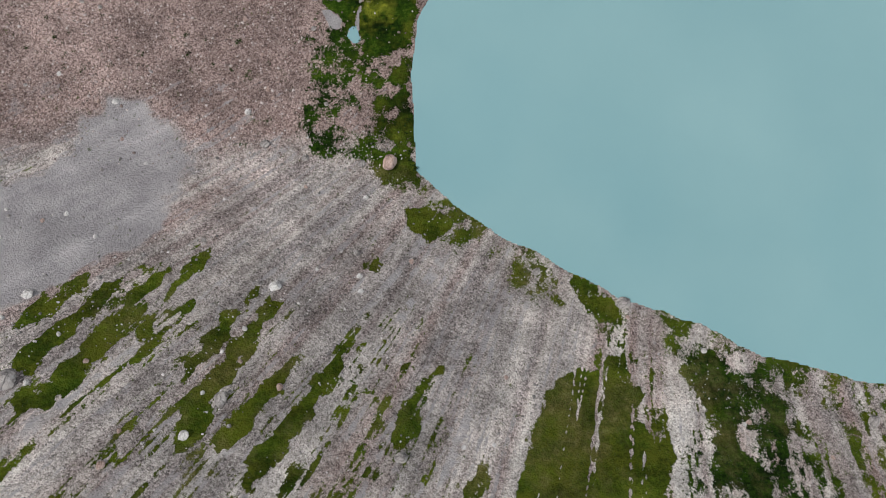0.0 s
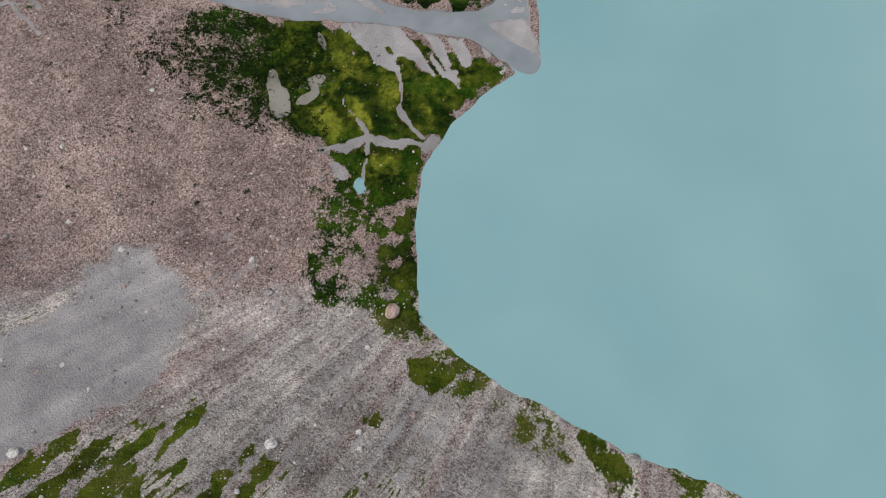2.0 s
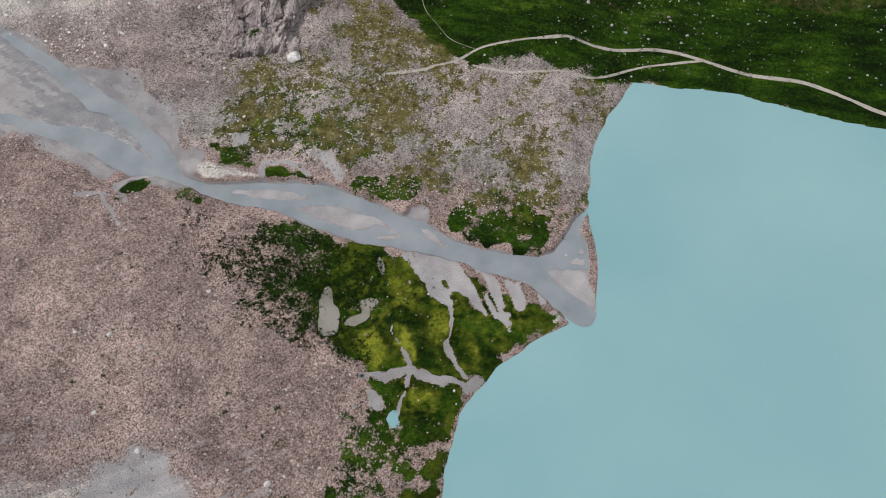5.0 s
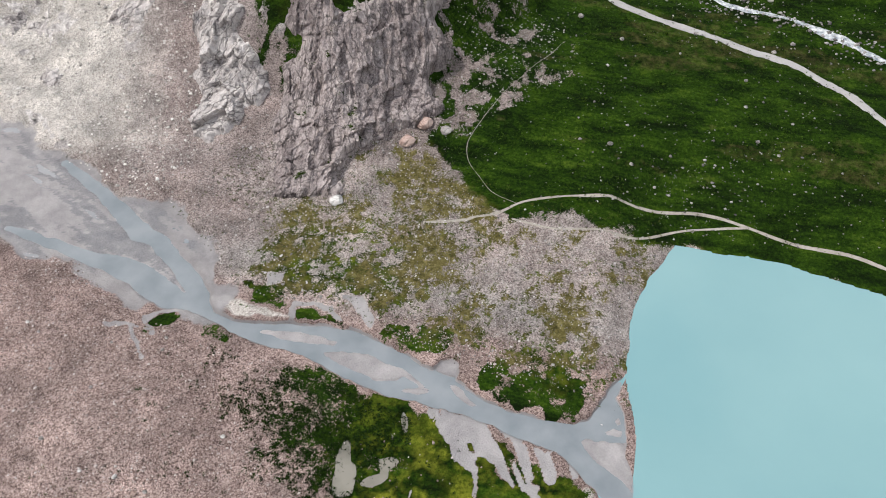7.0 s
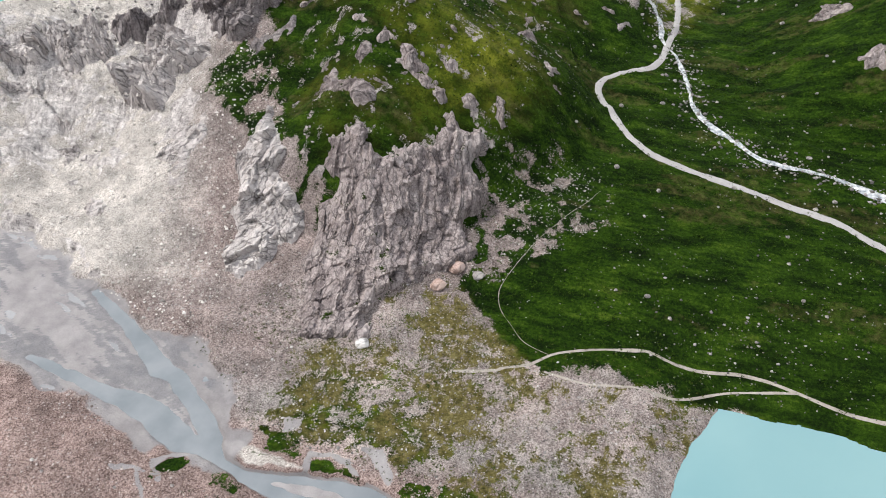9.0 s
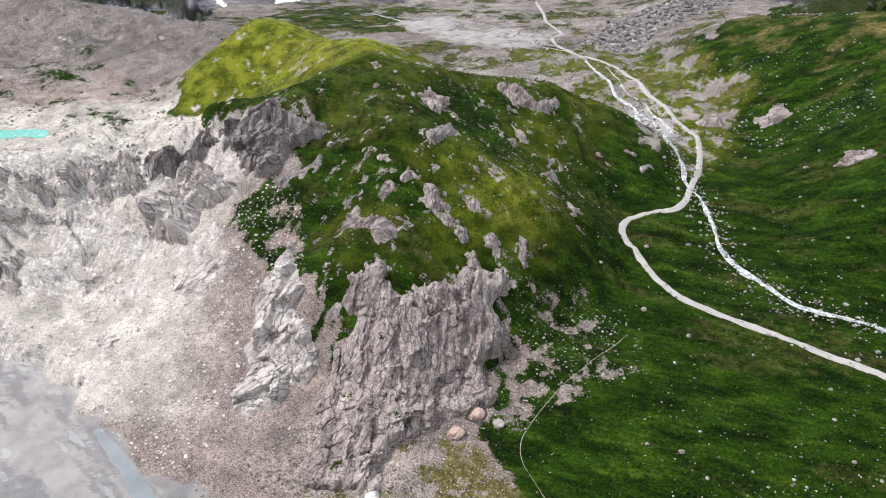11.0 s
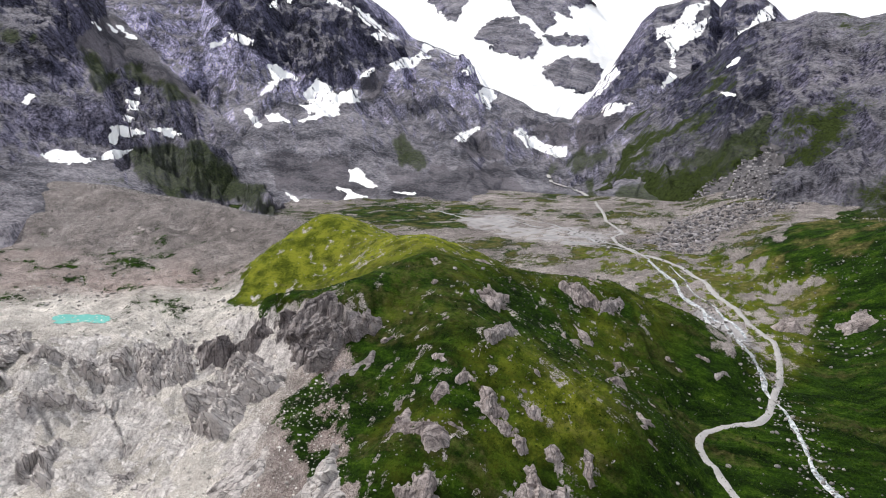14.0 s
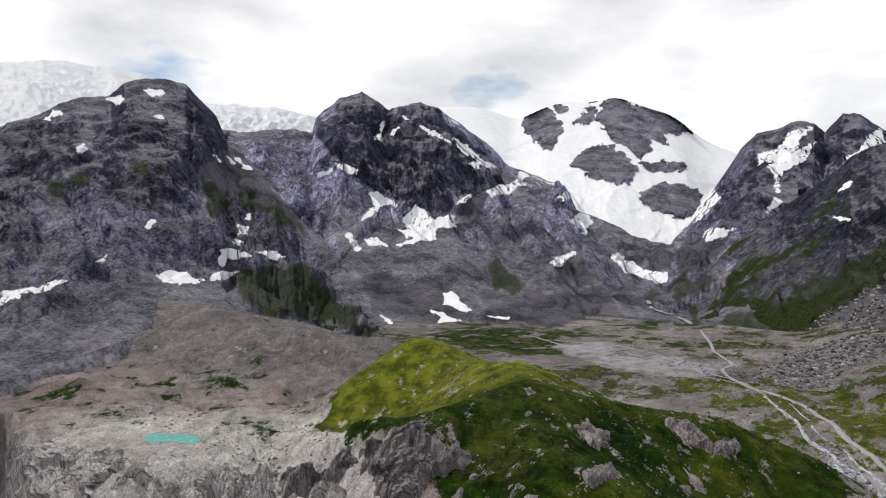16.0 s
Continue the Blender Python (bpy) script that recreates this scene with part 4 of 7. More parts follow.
RIVER_BED = [(-300, 172, 4.6), (-210, 158, 3.3), (-160, 143, 2.5), (-128, 126, 1.8), (-105, 110.5, 1.3), (-96, 106, 1.1), (-82, 101.8, 0.9), (-71.5, 100, 0.75), (-60, 99, 0.62), (-49, 99.3, 0.5), (-40, 98, 0.42), (-33, 95.6, 0.35), (-25.3, 94, 0.28), (-17, 93.3, 0.2), (-8, 91.4, 0.14), (0, 90, 0.1), (6, 89.2, 0.06), (11, 86.5, 0.02), (17, 81.5, 0.0)]

gx_ = spaced([(-3600, 160), (-900, 30), (-420, 4.0), (-300, 1.3), (-140, 0.75), (-95, 0.5), (-60, 0.36), (22, 0.36), (60, 0.5), (110, 1.6), (240, 8), (800, 60), (2600, 160)])
gy_ = spaced([(-700, 60), (-120, 6), (-45, 1.0), (-30, 0.5), (45, 0.40), (108, 0.38), (115, 0.5), (165, 0.65), (260, 0.85), (340, 1.4), (450, 3.2), (560, 4.2), (900, 22), (4200, 150)])
GX, GY = np.meshgrid(gx_, gy_)
GZ = terrain(GX, GY)


def cover(x, y, z):
    """What grows and lies where: shares of turf, moss, bare rock, pale, pink and silty ground; moss and pale also carry
    painted sunlight.
    """
    dzx = np.gradient(z, axis=1) / np.gradient(x, axis=1)
    dzy = np.gradient(z, axis=0) / np.gradient(y, axis=0)
    slope = np.hypot(dzx, dzy)
    ds, _, _ = line(x, y, SHORE)
    ROCKY = line(x, y, RIM)
    broad, patch, tuft = fbm(x, y, 40, 4, 5), fbm(x, y, 8, 4, 6), fbm(x, y, 3, 3, 16)
    grass = 0.95 * soft(x, y, GREEN, 4, 7, 16, 1)
    grass = np.maximum(grass, (0.58 + 0.28 * patch + 0.3 * tuft) * soft(x, y, KNOLL_WEST, 3, 4, 8, 37))
    # bank north of the river: tufts, denser beside the water and the lake
    bank = step(96, 106, y + 0.12 * x) * step(172, 150, y) * step(-100, -60, x) * (1 - soft(x, y, GREEN, 2))
    d_riv, _, _ = line(x, y, RIVER_BED)
    fleck = fbm(x, y, 1.3, 3, 18)
    beds = spot(x, y, BANK_MOSS, 1.2, 1.6, 3, 41)
    lush = step(34, 6, d_riv) * step(-85, -40, x)
    grass = np.maximum(grass, bank * np.maximum(0.41 + 0.20 * lush + 0.26 * patch + 0.12 * tuft + 0.12 * fleck + 0.2 * broad, 0.72 * beds + 0.2 * tuft))
    grass = np.maximum(grass, beds * (0.75 + 0.3 * tuft))
    marsh = soft(x, y, MARSH, 3, 5, 9, 2)
    grass = np.maximum(grass, marsh * (0.86 + 0.25 * patch) * np.interp(x, [-60, -40, -33], [0.50, 0.60, 1.0]))
    grass = np.maximum(grass, (0.72 + 0.35 * patch + 0.35 * tuft) * soft(x, y, STRIP, 1.6, 3, 4, 3))
    grass = np.maximum(grass, (0.66 + 0.3 * patch + 0.3 * tuft) * soft(x, y, SHRUBS_SOUTH, 3, 4, 6, 4))
    # streaks of turf down the scree
    ang, rad = np.arctan2(x - FAN[0], FAN[1] - y), np.hypot(x - FAN[0], y - FAN[1])
    streak = 0.8 * fbm(ang * 150, rad * 0.034, 1.15, 4, 7, 0.72) + 0.30 * fbm(ang * 420, rad * 0.10, 1.3, 3, 76) + 0.40 * fbm(x, y, 1.8, 3, 77)
    head = 104 - 45 * ang + 12 * fbm(x, y, 14, 3, 8) + 9 * fbm(ang * 90, rad * 0.01, 1.2, 2, 75)
    low = step(-10, 14, rad - head) * (1 - step(30, 44, rad - head) * step(-0.55, -0.68, ang))
    field = low * step(-1.15, -1.0, ang) * (0.33 + 0.66 * streak + 0.2 * broad)
    grass = np.maximum(grass, np.where(y < 32, field, 0) * (1 - soft(x, y, TONGUE, 6)))
    grass = np.maximum(grass, spot(x, y, SLOPE_TURF, 0.8, 0.9, 2.0, 74) * (0.98 + 0.50 * streak + 0.25 * tuft))
    grass = np.maximum(grass, soft(x, y, TURF_SOUTH, 1.2, 1.6, 3, 9) * (1.0 - 0.85 * (1 - step(0.03, 0.11, np.abs(fbm(ang * 70, rad * 0.02, 1.2, 2, 80) + 0.1 * tuft)))))
    shore_turf = (1 - step(4, 12, ds)) * np.where(y < 30, 0.52 + 0.3 * patch + 0.3 * tuft, 0.0)
    grass = np.maximum(grass, shore_turf)
    plain = np.where((y > 30) & (y < 100) & (x < -8), 0.42 + 0.45 * patch + 0.2 * tuft - 0.007 * np.maximum(ds - 8, 0), 0)
    grass = np.maximum(grass, plain * step(60, 10, ds))
    valley = step(350, 410, y) * (0.42 + 0.35 * patch + 0.3 * broad)
    grass = np.maximum(grass, valley)
    terrace = np.where((x < -170) & (y > 205), 0.22 + 0.4 * patch + 0.2 * broad, 0) * step(120, 60, np.abs(y - 225))
    grass = np.maximum(grass, terrace)
    meadow = soft(x, y, VALLEY_TURF, 6, 8, 14, 33)
    grass = np.where(meadow > 0.02, np.minimum(grass, 1 - meadow) + meadow * (0.56 + 0.45 * patch + 0.25 * tuft), grass)
    grass = np.maximum(grass, soft(x, y, FLOOR_TURF, 10, 10, 20, 36) * (0.74 + 0.4 * patch))
    field = soft(x, y, FIELD_FOOT, 4, 6, 12, 34)
    grass = grass * (1 - 0.9 * field)
    # open ground without turf: channels, delta, river
    sand = np.zeros(np.shape(x))
    for pts, wide in zip(MUD_CHANNELS, (1.1, 1.3, 0.55, 0.5, 0.55, 0.9, 1.1, 1.0)):
        sand = np.maximum(sand, channel(x, y, pts, wide))
    pans = spot(x, y, [DELTA], 0.5, 0.9, 2.5, 11)
    pans = pans * (1 - step(0.22, 0.4, fbm((x + 0.55 * y) * 1.0, (y - 0.5 * x) * 0.16, 2.2, 3, 12)) * 0.9)
    bare = np.maximum(np.maximum(sand, pans), spot(x, y, [MUDFLAT] + PALE_GRAVEL, 0.5, 0.6, 2, 13))
    bare = np.maximum(bare, soft(x, y, BRAID, 3, 3, 9, 12))
    bare = np.maximum(bare, soft(x, y, FLATS, 2, 3, 7, 14))
    bare = np.maximum(bare, soft(x, y, FAR_FLATS, 8, 12, 24, 15) * (0.72 + 0.8 * patch))
    stream = spot(x, y, [RIVER_SHAPE], 0.6, 0.4, 3, 23)
    bare = np.maximum(bare, stream * (1 - 0.9 * beds))
    grass = grass * (1 - 0.95 * bare)
    rim = 1.0 * step(-58, -40, -ROCKY[0] * ROCKY[1]) * step(14, 4, -ROCKY[0] * ROCKY[1]) * step(-148, -165, x)
    rock = step(0.80, 1.15, slope + 0.25 * patch - 2.0 * soft(x, y, GREEN, 6)) * np.where((y > 140), 1.0, 0.0)
    rock = np.maximum(rock, rim * step(0.0, 0.35, patch + 0.9 * (slope - 0.6) + 0.5 * broad))
    rock = np.maximum(rock, 0.8 * step(0.10, 0.3, fbm(x, y, 34, 3, 85)) * step(0.0, 0.3, patch + 0.5 * (slope - 0.5)) * step(132, 150, y) * step(-118, -135, x) * step(0, 6, -ROCKY[0] * -ROCKY[1]))
    rock = np.maximum(rock, soft(x, y, GREEN, 6) * step(0.58, 0.66, fbm(x, y, 3.2, 4, 17) + 0.20 * slope) * step(18, 30, z) * step(-25, -45, x) * 0.8)
    grass = grass - 0.55 * rock
    tongue = soft(x, y, TONGUE, 3, 3, 8, 13)
    pink = np.where(y > 20, 0.85 * step(20, 40, y) * step(125, 100, y), 0) * (1 - tongue)
    pink = np.maximum(pink, step(40, 25, y) * (0.45 + 0.4 * broad + 0.3 * fbm(ang * 60, rad * 0.02, 1.5, 2, 79)))
    pink = np.maximum(pink, 0.45 * step(100, 130, y))
    d_rim, s_rim, _ = line(x, y, RIM)
    pink = pink * (1 - 0.7 * step(250, 330, y))
    sombre = np.where(s_rim < 0, step(30, 130, d_rim + 14 * patch), 0) * step(-120, -175, x + 0.3 * (y - 235)) * (1 - soft(x, y, GREEN, 5)) * 0.9
    sombre = np.maximum(sombre, 0.55 * step(360, 420, y))
    # cliff and scree of the terrace: pale ground with the sun patch painted in
    pale = step(-95, -150, x + 0.45 * (y - 175)) * step(128, 150, y) * step(-330, -250, x) * step(70, 28, d_rim * np.where(s_rim < 0, 1, 0))
    pale = np.maximum(pale, 0.25 * step(330, 420, y) * (0.5 + 0.5 * patch))
    pale = np.maximum(pale, np.maximum(0.8 * soft(x, y, FLATS, 2), 0.55 * soft(x, y, FAR_FLATS, 8)))
    pale = np.maximum(pale, 0.6 * soft(x, y, BRAID, 6) * step(-85, -125, x))
    pale = np.maximum(pale, np.where(y < 40, 0.42 + 0.2 * broad + 0.35 * fbm(ang * 110, rad * 0.02, 1.5, 4, 81, 0.65), 0) * step(42, 28, y) * step(-1.3, -1.0, ang))
    gravelly = soft(x, y, [(-48, 160), (-30, 162), (-8, 200), (-6, 216), (-26, 214), (-44, 200)], 5, 8, 14, 35)
    grass = grass - gravelly * (0.30 - 0.45 * patch - 0.5 * tuft)
    pale = pale * (1 - 0.45 * step(-150, -112, x + 0.3 * (y - 175)) * step(128, 140, y) * step(215, 190, y))
    pale = np.maximum(pale, tongue * (0.35 + 0.9 * fbm(ang * 110, rad * 0.02, 1.3, 4, 82, 0.6)))
    pale = np.maximum(pale, 0.30 * step(100, 112, y) * step(165, 150, y) * step(-100, -70, x))
    sombre = np.maximum(sombre, 0.8 * field)
    pale = np.maximum(pale, np.maximum(0.45 * sand * step(-60, -80, x), 0.75 * pans))
    pale = np.maximum(pale, 0.8 * spot(x, y, PALE_GRAVEL + BARS, 0.6, 0.6, 2, 13))
    mound = spot(x, y, MOSS_BEDS, 0.7, 1.1, 2.2, 42)
    olive = spot(x, y, [OLIVE_BED], 1.0, 1.2, 3, 43)
    moss_sun = marsh * step(-42, -30, x) * np.maximum(np.maximum(0.02 + 0.35 * tuft + 0.3 * patch, 0.40 * olive + 0.5 * fleck), mound * (0.85 + 0.5 * fleck))
    # shade of the marsh banks: the yellow-green is taken out there
    moss_sun = moss_sun * (1 - spot(x, y, SHADED_BEDS, 0.5, 0.7, 2, 44))
    moss_sun = np.maximum(moss_sun, soft(x, y, STRIP, 2) * (0.06 + 0.25 * tuft))
    moss_sun = np.maximum(moss_sun, bank * (0.12 + 0.35 * fleck))
    moss_sun = np.maximum(moss_sun, np.where(y < 30, 0.30, 0) * (1 - soft(x, y, SHRUBS_SOUTH, 3)))
    # sunlight on the knoll's left flank and upper slopes, painted as yellow-green
    moss_sun = np.maximum(moss_sun, step(240, 275, y - 0.25 * (x + 150)) * soft(x, y, GREEN, 5) * step(-96, -120, x) * (1.0 + 0.2 * broad))
    moss_sun = np.maximum(moss_sun, soft(x, y, GREEN, 5) * step(24, 46, z) * step(-25, -50, x) * (0.24 + 0.4 * broad + 0.2 * patch))
    moss_sun = np.maximum(moss_sun, 0.45 * meadow)
    fines = np.where(y < 45, step(-0.12, 0.35, fbm(ang * 190, rad * 0.02, 1.4, 4, 78, 0.68) + 0.30 * tuft), 0) * step(-1.25, -1.1, ang) * 0.52
    silt = np.maximum(bare, np.maximum(fines * (1 - step(0.2, 0.6, grass)), 0.85 * tongue))
    wet = soft(x, y, BRAID, 4, 3, 9, 12) * step(-70, -88, x)
    flow = fbm((x * 0.92 - y * 0.38) * 0.22, (x * 0.38 + y * 0.92) * 0.95, 2.4, 5, 45, 0.62) + 0.35 * fbm(x, y, 14, 4, 46)
    wet = wet * step(0.0, 0.25, flow) * 0.6
    dry = bank * (0.55 + 0.9 * patch + 0.5 * tuft) * (1 - 0.6 * beds) + np.where(y < 30, 0.26 + 0.3 * patch, 0.0) + step(345, 400, y) * (0.22 + 0.5 * patch)
    dry = dry + soft(x, y, GREEN, 4) * step(150, 175, y) * step(0.10, 0.42, fbm(x * 0.45, y * 1.5, 11, 4, 47)) * 0.35
    return {"wet": wet, "dry": dry, "grass": grass, "rock": rock, "pale": pale, "pink": pink, "silt": silt, "moss_sun": moss_sun, "sombre": sombre}


ground = new("ground", grid_mesh("ground", GX, GY, GZ, GROUND, cover(GX, GY, GZ)))
tagged(ground, "alpine ground of pink and grey scree, gravel flats, turf and rock", "ground", kind="structure")


# ---- water ----
def sheet(name, pts, z, material):
    bm = bmesh.new()
    f = bm.faces.new([bm.verts.new((px, py, z)) for px, py in pts])
    bmesh.ops.triangulate(bm, faces=[f])
    bmesh.ops.recalc_face_normals(bm, faces=bm.faces)
    if bm.faces[:][0].normal.z < 0:
        bmesh.ops.reverse_faces(bm, faces=bm.faces)
    me = bpy.data.meshes.new(name)
    bm.to_mesh(me)
    bm.free()
    me.materials.append(material)
    return me


lake_edge = [(-9, 20), (-12, 38), (-12, 60), (-6, 74), (10, 90), (8, 120), (12, 145), (22, 152), (60, 154), (200, 140), (430, 100), (430, -90), (180, -60), (80, -16), (30, -2)]
lake = tagged(new("lake", sheet("lake", lake_edge, 0.0, LAKE_WATER)), "milky turquoise glacial lake with still water", "lake", kind="structure")
ring = smooth_line(RIVER_SHAPE + RIVER_SHAPE[:1], 1.0)[:-1]
turn_ = np.roll(ring, -1, 0) - np.roll(ring, 1, 0)
turn_ /= np.linalg.norm(turn_, axis=1)[:, None]
if np.sum(ring[:, 0] * np.roll(ring[:, 1], -1) - ring[:, 1] * np.roll(ring[:, 0], -1)) < 0:
    turn_ = -turn_
shift = np.where(inside(ring[:, 0], ring[:, 1], LAKE) | (ring[:, 0] > 12), 0.0, 0.55)
edge = ring + np.stack([turn_[:, 1], -turn_[:, 0]], 1) * shift[:, None]
river_z = np.maximum(line(edge[:, 0], edge[:, 1], RIVER_BED)[2], 0.014)
river_me = sheet("river", [tuple(p) for p in edge], 0.0, RIVER_WATER)
river_me.vertices.foreach_set("co", np.c_[edge, river_z].astype(np.float32).ravel())
river_me.update()
river = tagged(new("river", river_me), "grey-blue braided meltwater river running into the lake", "river", kind="structure")
rx_, ry_ = np.meshgrid(np.arange(-330, -84, 1.5), np.arange(96, 206, 1.5))
braid_z = line(rx_, ry_, RIVER_BED)[2] - 0.03
tagged(new("river_channels", patch_mesh("river_channels", rx_, ry_, braid_z, (signed(rx_, ry_, BRAID, 20) > -2) & (signed(rx_, ry_, RIVER_SHAPE, 9) < 0.6), CHANNEL_WATER)), "thin grey-blue channels of the braided river between silt banks", "river", kind="structure")
brook = tagged(new("brook", ribbon("brook", BROOK_LINE, [2.8, 2.8, 2.4, 2.0, 2.0, 2.2, 3.2, 2.4, 2.0, 2.0], BROOK_WATER, 0.2, 0.9, 4, 0.75, 3)), "white rushing mountain brook between boulders", "brook", kind="structure")
for n, pts in enumerate(BROOK_ARMS + [[(-215, 505), (-170, 500), (-130, 478), (-100, 452), (-72, 432), (-61, 414)], [(-240, 520), (-190, 488), (-140, 462), (-110, 440), (-72, 431)], [(-180, 515), (-140, 498), (-112, 470), (-96, 446)]]):
    tagged(new("brook_arm", ribbon("brook_arm", pts, 1.3 if n < 3 else 1.8, BROOK_WATER if n < 3 else CHANNEL_WATER, 0.16, 1.2, 2, 0.8, 40 + n)), "shallow pale side arm of the mountain brook", "brook", kind="structure")
road = tagged(new("road", ribbon("road", ROAD_LINE, 2.6, ROAD, 0.22, 1.2, 4, 0.04, 4)), "narrow pale gravel mountain road winding up the valley", "road", kind="structure")
footpath = tagged(new("footpath", ribbon("footpath", PATH_LINE, 1.05, TRACK, 0.07, 1.0, 2, 0.4, 5)), "pale trodden gravel footpath above the lake", "footpath", kind="structure")
tagged(new("footpath", ribbon("footpath", SHORE_PATH_LINE, 0.8, TRACK, 0.07, 1.0, 2, 0.5, 6)), "pale trodden footpath along the lake's end", "footpath", kind="structure")
tagged(new("footpath", ribbon("footpath", HILL_PATH_LINE, 0.2, TRACK, 0.07, 1.0, 2, 0.6, 7)), "thin trodden footpath climbing the meadow", "footpath", kind="structure")


# ---- mountains ----
HUB = (-9.0, 47.0, 124.6)
SHEETS = []                                         # bearings, rows of distance and of sight angle, nearest massif first


def mountain_sheet(crest, far, near, base, amp, seed, grain=90.0, bow=1.25, gap=0.10, rows=170, jag=0.16, apron=0.2, edge_noise=0.10):
    """Height rows of a massif: from its foot (distance near, slope angle base) up to its crest (distance far, angle by bearing) and down behind it."""
    a = np.arange(min(c[0] for c in crest), max(c[0] for c in crest) + gap / 2, gap)
    el = np.interp(a, [c[0] for c in crest[::-1]], [c[1] for c in crest[::-1]])
    el = el + edge_noise * fbm(a, a * 0, 1.3, 4, seed + 3, 0.6)
    if not edge_noise:
        el = np.convolve(np.pad(el, 12, mode="edge"), np.ones(25) / 25, "valid")
    f_, n_, b_ = (np.interp(a, [q[0] for q in t], [q[1] for q in t]) if isinstance(t, list) else np.full(a.shape, float(t)) for t in (far, near, base))
    s = np.r_[-0.05, np.linspace(0, 1, rows), 1.04, 1.10, 1.2]
    S, A = np.meshgrid(s, a, indexing="ij")
    r = n_ + (f_ - n_) * S
    z_crest, z_foot = f_ * np.tan(np.radians(el)), n_ * np.tan(np.radians(b_))
    up = np.clip(S, 0, 1)
    z = z_foot + (z_crest - z_foot) * up ** bow - np.maximum(S - 1, 0) * (f_ * 0.9) - np.where(S < 0, 45.0, 0.0)
    az = np.radians(A)
    x, y = HUB[0] - r * np.sin(az), HUB[1] + r * np.cos(az)
    wx, wy = x + grain * 0.35 * fbm(x, y, grain, 3, seed + 20), y + grain * 0.35 * fbm(x, y, grain, 3, seed + 21)
    across, along = az * (n_ + f_) * 0.5, r
    big = ridged(across / grain / 2.6 + 0.15 * along / grain, along / grain / 7, 1.0, 3, seed) - 0.5
    gully = ridged(across / grain - 0.2 * along / grain, along / grain * 0.28, 1.0, 5, seed + 5) - 0.5
    lumps = fbm(wx, wy, grain * 0.9, 6, seed + 9, 0.5)
    body = np.clip(np.sin(np.pi * np.clip(S, 0, 1) ** 0.75), 0, 1) ** 0.6 * (0.25 + 0.75 * step(0.05, apron, S))
    edge = np.where(S <= 1, np.maximum(body, jag * np.clip(S * 6, 0, 1)), jag)
    block = 0.6 * facets((across + 0.3 * along) / grain * 1.1, along / grain * 0.5, seed + 31) + 0.4 * facets((across - 0.2 * along) / grain * 3.1, along / grain * 1.3, seed + 33) - 0.5
    rills = ridged(across / grain * 4.2 - 0.5 * along / grain, along / grain * 1.1, 1.0, 4, seed + 12) - 0.5
    z = z + amp * edge * (0.8 * big + 0.6 * gully + 0.36 * lumps + 0.30 * block + 0.20 * rills)
    SHEETS.append((a, r, np.maximum.accumulate(np.degrees(np.arctan2(z, r)), axis=0)))
    return x, y, z + HUB[2]


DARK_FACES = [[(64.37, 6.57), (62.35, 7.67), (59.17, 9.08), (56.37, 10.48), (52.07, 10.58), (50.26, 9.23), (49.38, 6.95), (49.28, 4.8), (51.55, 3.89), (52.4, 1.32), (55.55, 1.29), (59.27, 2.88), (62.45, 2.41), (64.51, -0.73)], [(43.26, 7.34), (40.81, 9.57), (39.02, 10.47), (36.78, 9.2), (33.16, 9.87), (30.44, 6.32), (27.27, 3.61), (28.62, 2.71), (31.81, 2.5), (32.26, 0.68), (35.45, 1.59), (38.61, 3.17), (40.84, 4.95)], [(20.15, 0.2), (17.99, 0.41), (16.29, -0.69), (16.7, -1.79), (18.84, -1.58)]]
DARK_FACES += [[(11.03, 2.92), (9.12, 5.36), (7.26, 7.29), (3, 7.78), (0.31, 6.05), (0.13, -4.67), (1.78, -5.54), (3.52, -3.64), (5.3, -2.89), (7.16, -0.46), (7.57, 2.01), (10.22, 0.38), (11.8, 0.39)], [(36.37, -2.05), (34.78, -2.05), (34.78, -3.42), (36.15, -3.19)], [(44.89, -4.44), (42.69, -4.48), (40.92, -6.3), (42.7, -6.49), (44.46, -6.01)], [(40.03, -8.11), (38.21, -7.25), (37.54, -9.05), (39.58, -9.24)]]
GREEN_PATCHES = [[(48.68, 2.43), (47.41, 2.22), (45.27, 1.13), (43.97, 0.02), (45.28, 0.02), (47.42, 0.9)], [(49.58, -3.9), (47.46, -3.07), (44.44, -2.89), (42.68, -3.58), (40.02, -6.32), (37.77, -8.6), (39.13, -9.03), (42.71, -7.61), (46.21, -7.06), (47.92, -5.69)], [(29.53, -3.2), (28.16, -2.74), (25.9, -4.55), (26.12, -5.68), (28.16, -5.01)], [(15.01, -4.38), (12.16, -3.46), (10.56, -4.27), (14.17, -5.66), (16.25, -5.72)], [(10.53, -6.8), (8.22, -6.68), (5.64, -4.93), (3.51, -4.04), (4.18, -6.46), (7.06, -8.66), (10.1, -10.52), (11.3, -9.35)], [(6.75, -4.15), (2.84, -2.83), (0.2, -0.83), (0.12, -5.44), (2.79, -5.99), (5.26, -6.12)]]
GREEN_PATCHES += [[(51.56, 3.04), (50.74, 3.48), (49.1, 2.21), (50.36, 0.89)], [(56.27, 4.6), (53.95, 4.26), (54.36, 3.41), (55.9, 4)], [(62.45, 2.41), (59.26, 3.69), (59.27, 2.88), (62.12, 1.83)], [(13.55, -6.07), (12.94, -6.26), (11.71, -8.54), (13.13, -7.55)], [(34.57, -8.41), (29.53, -7.83), (22.75, -8.53), (22.74, -10.74), (30.9, -10.44), (33.66, -9.54)]]
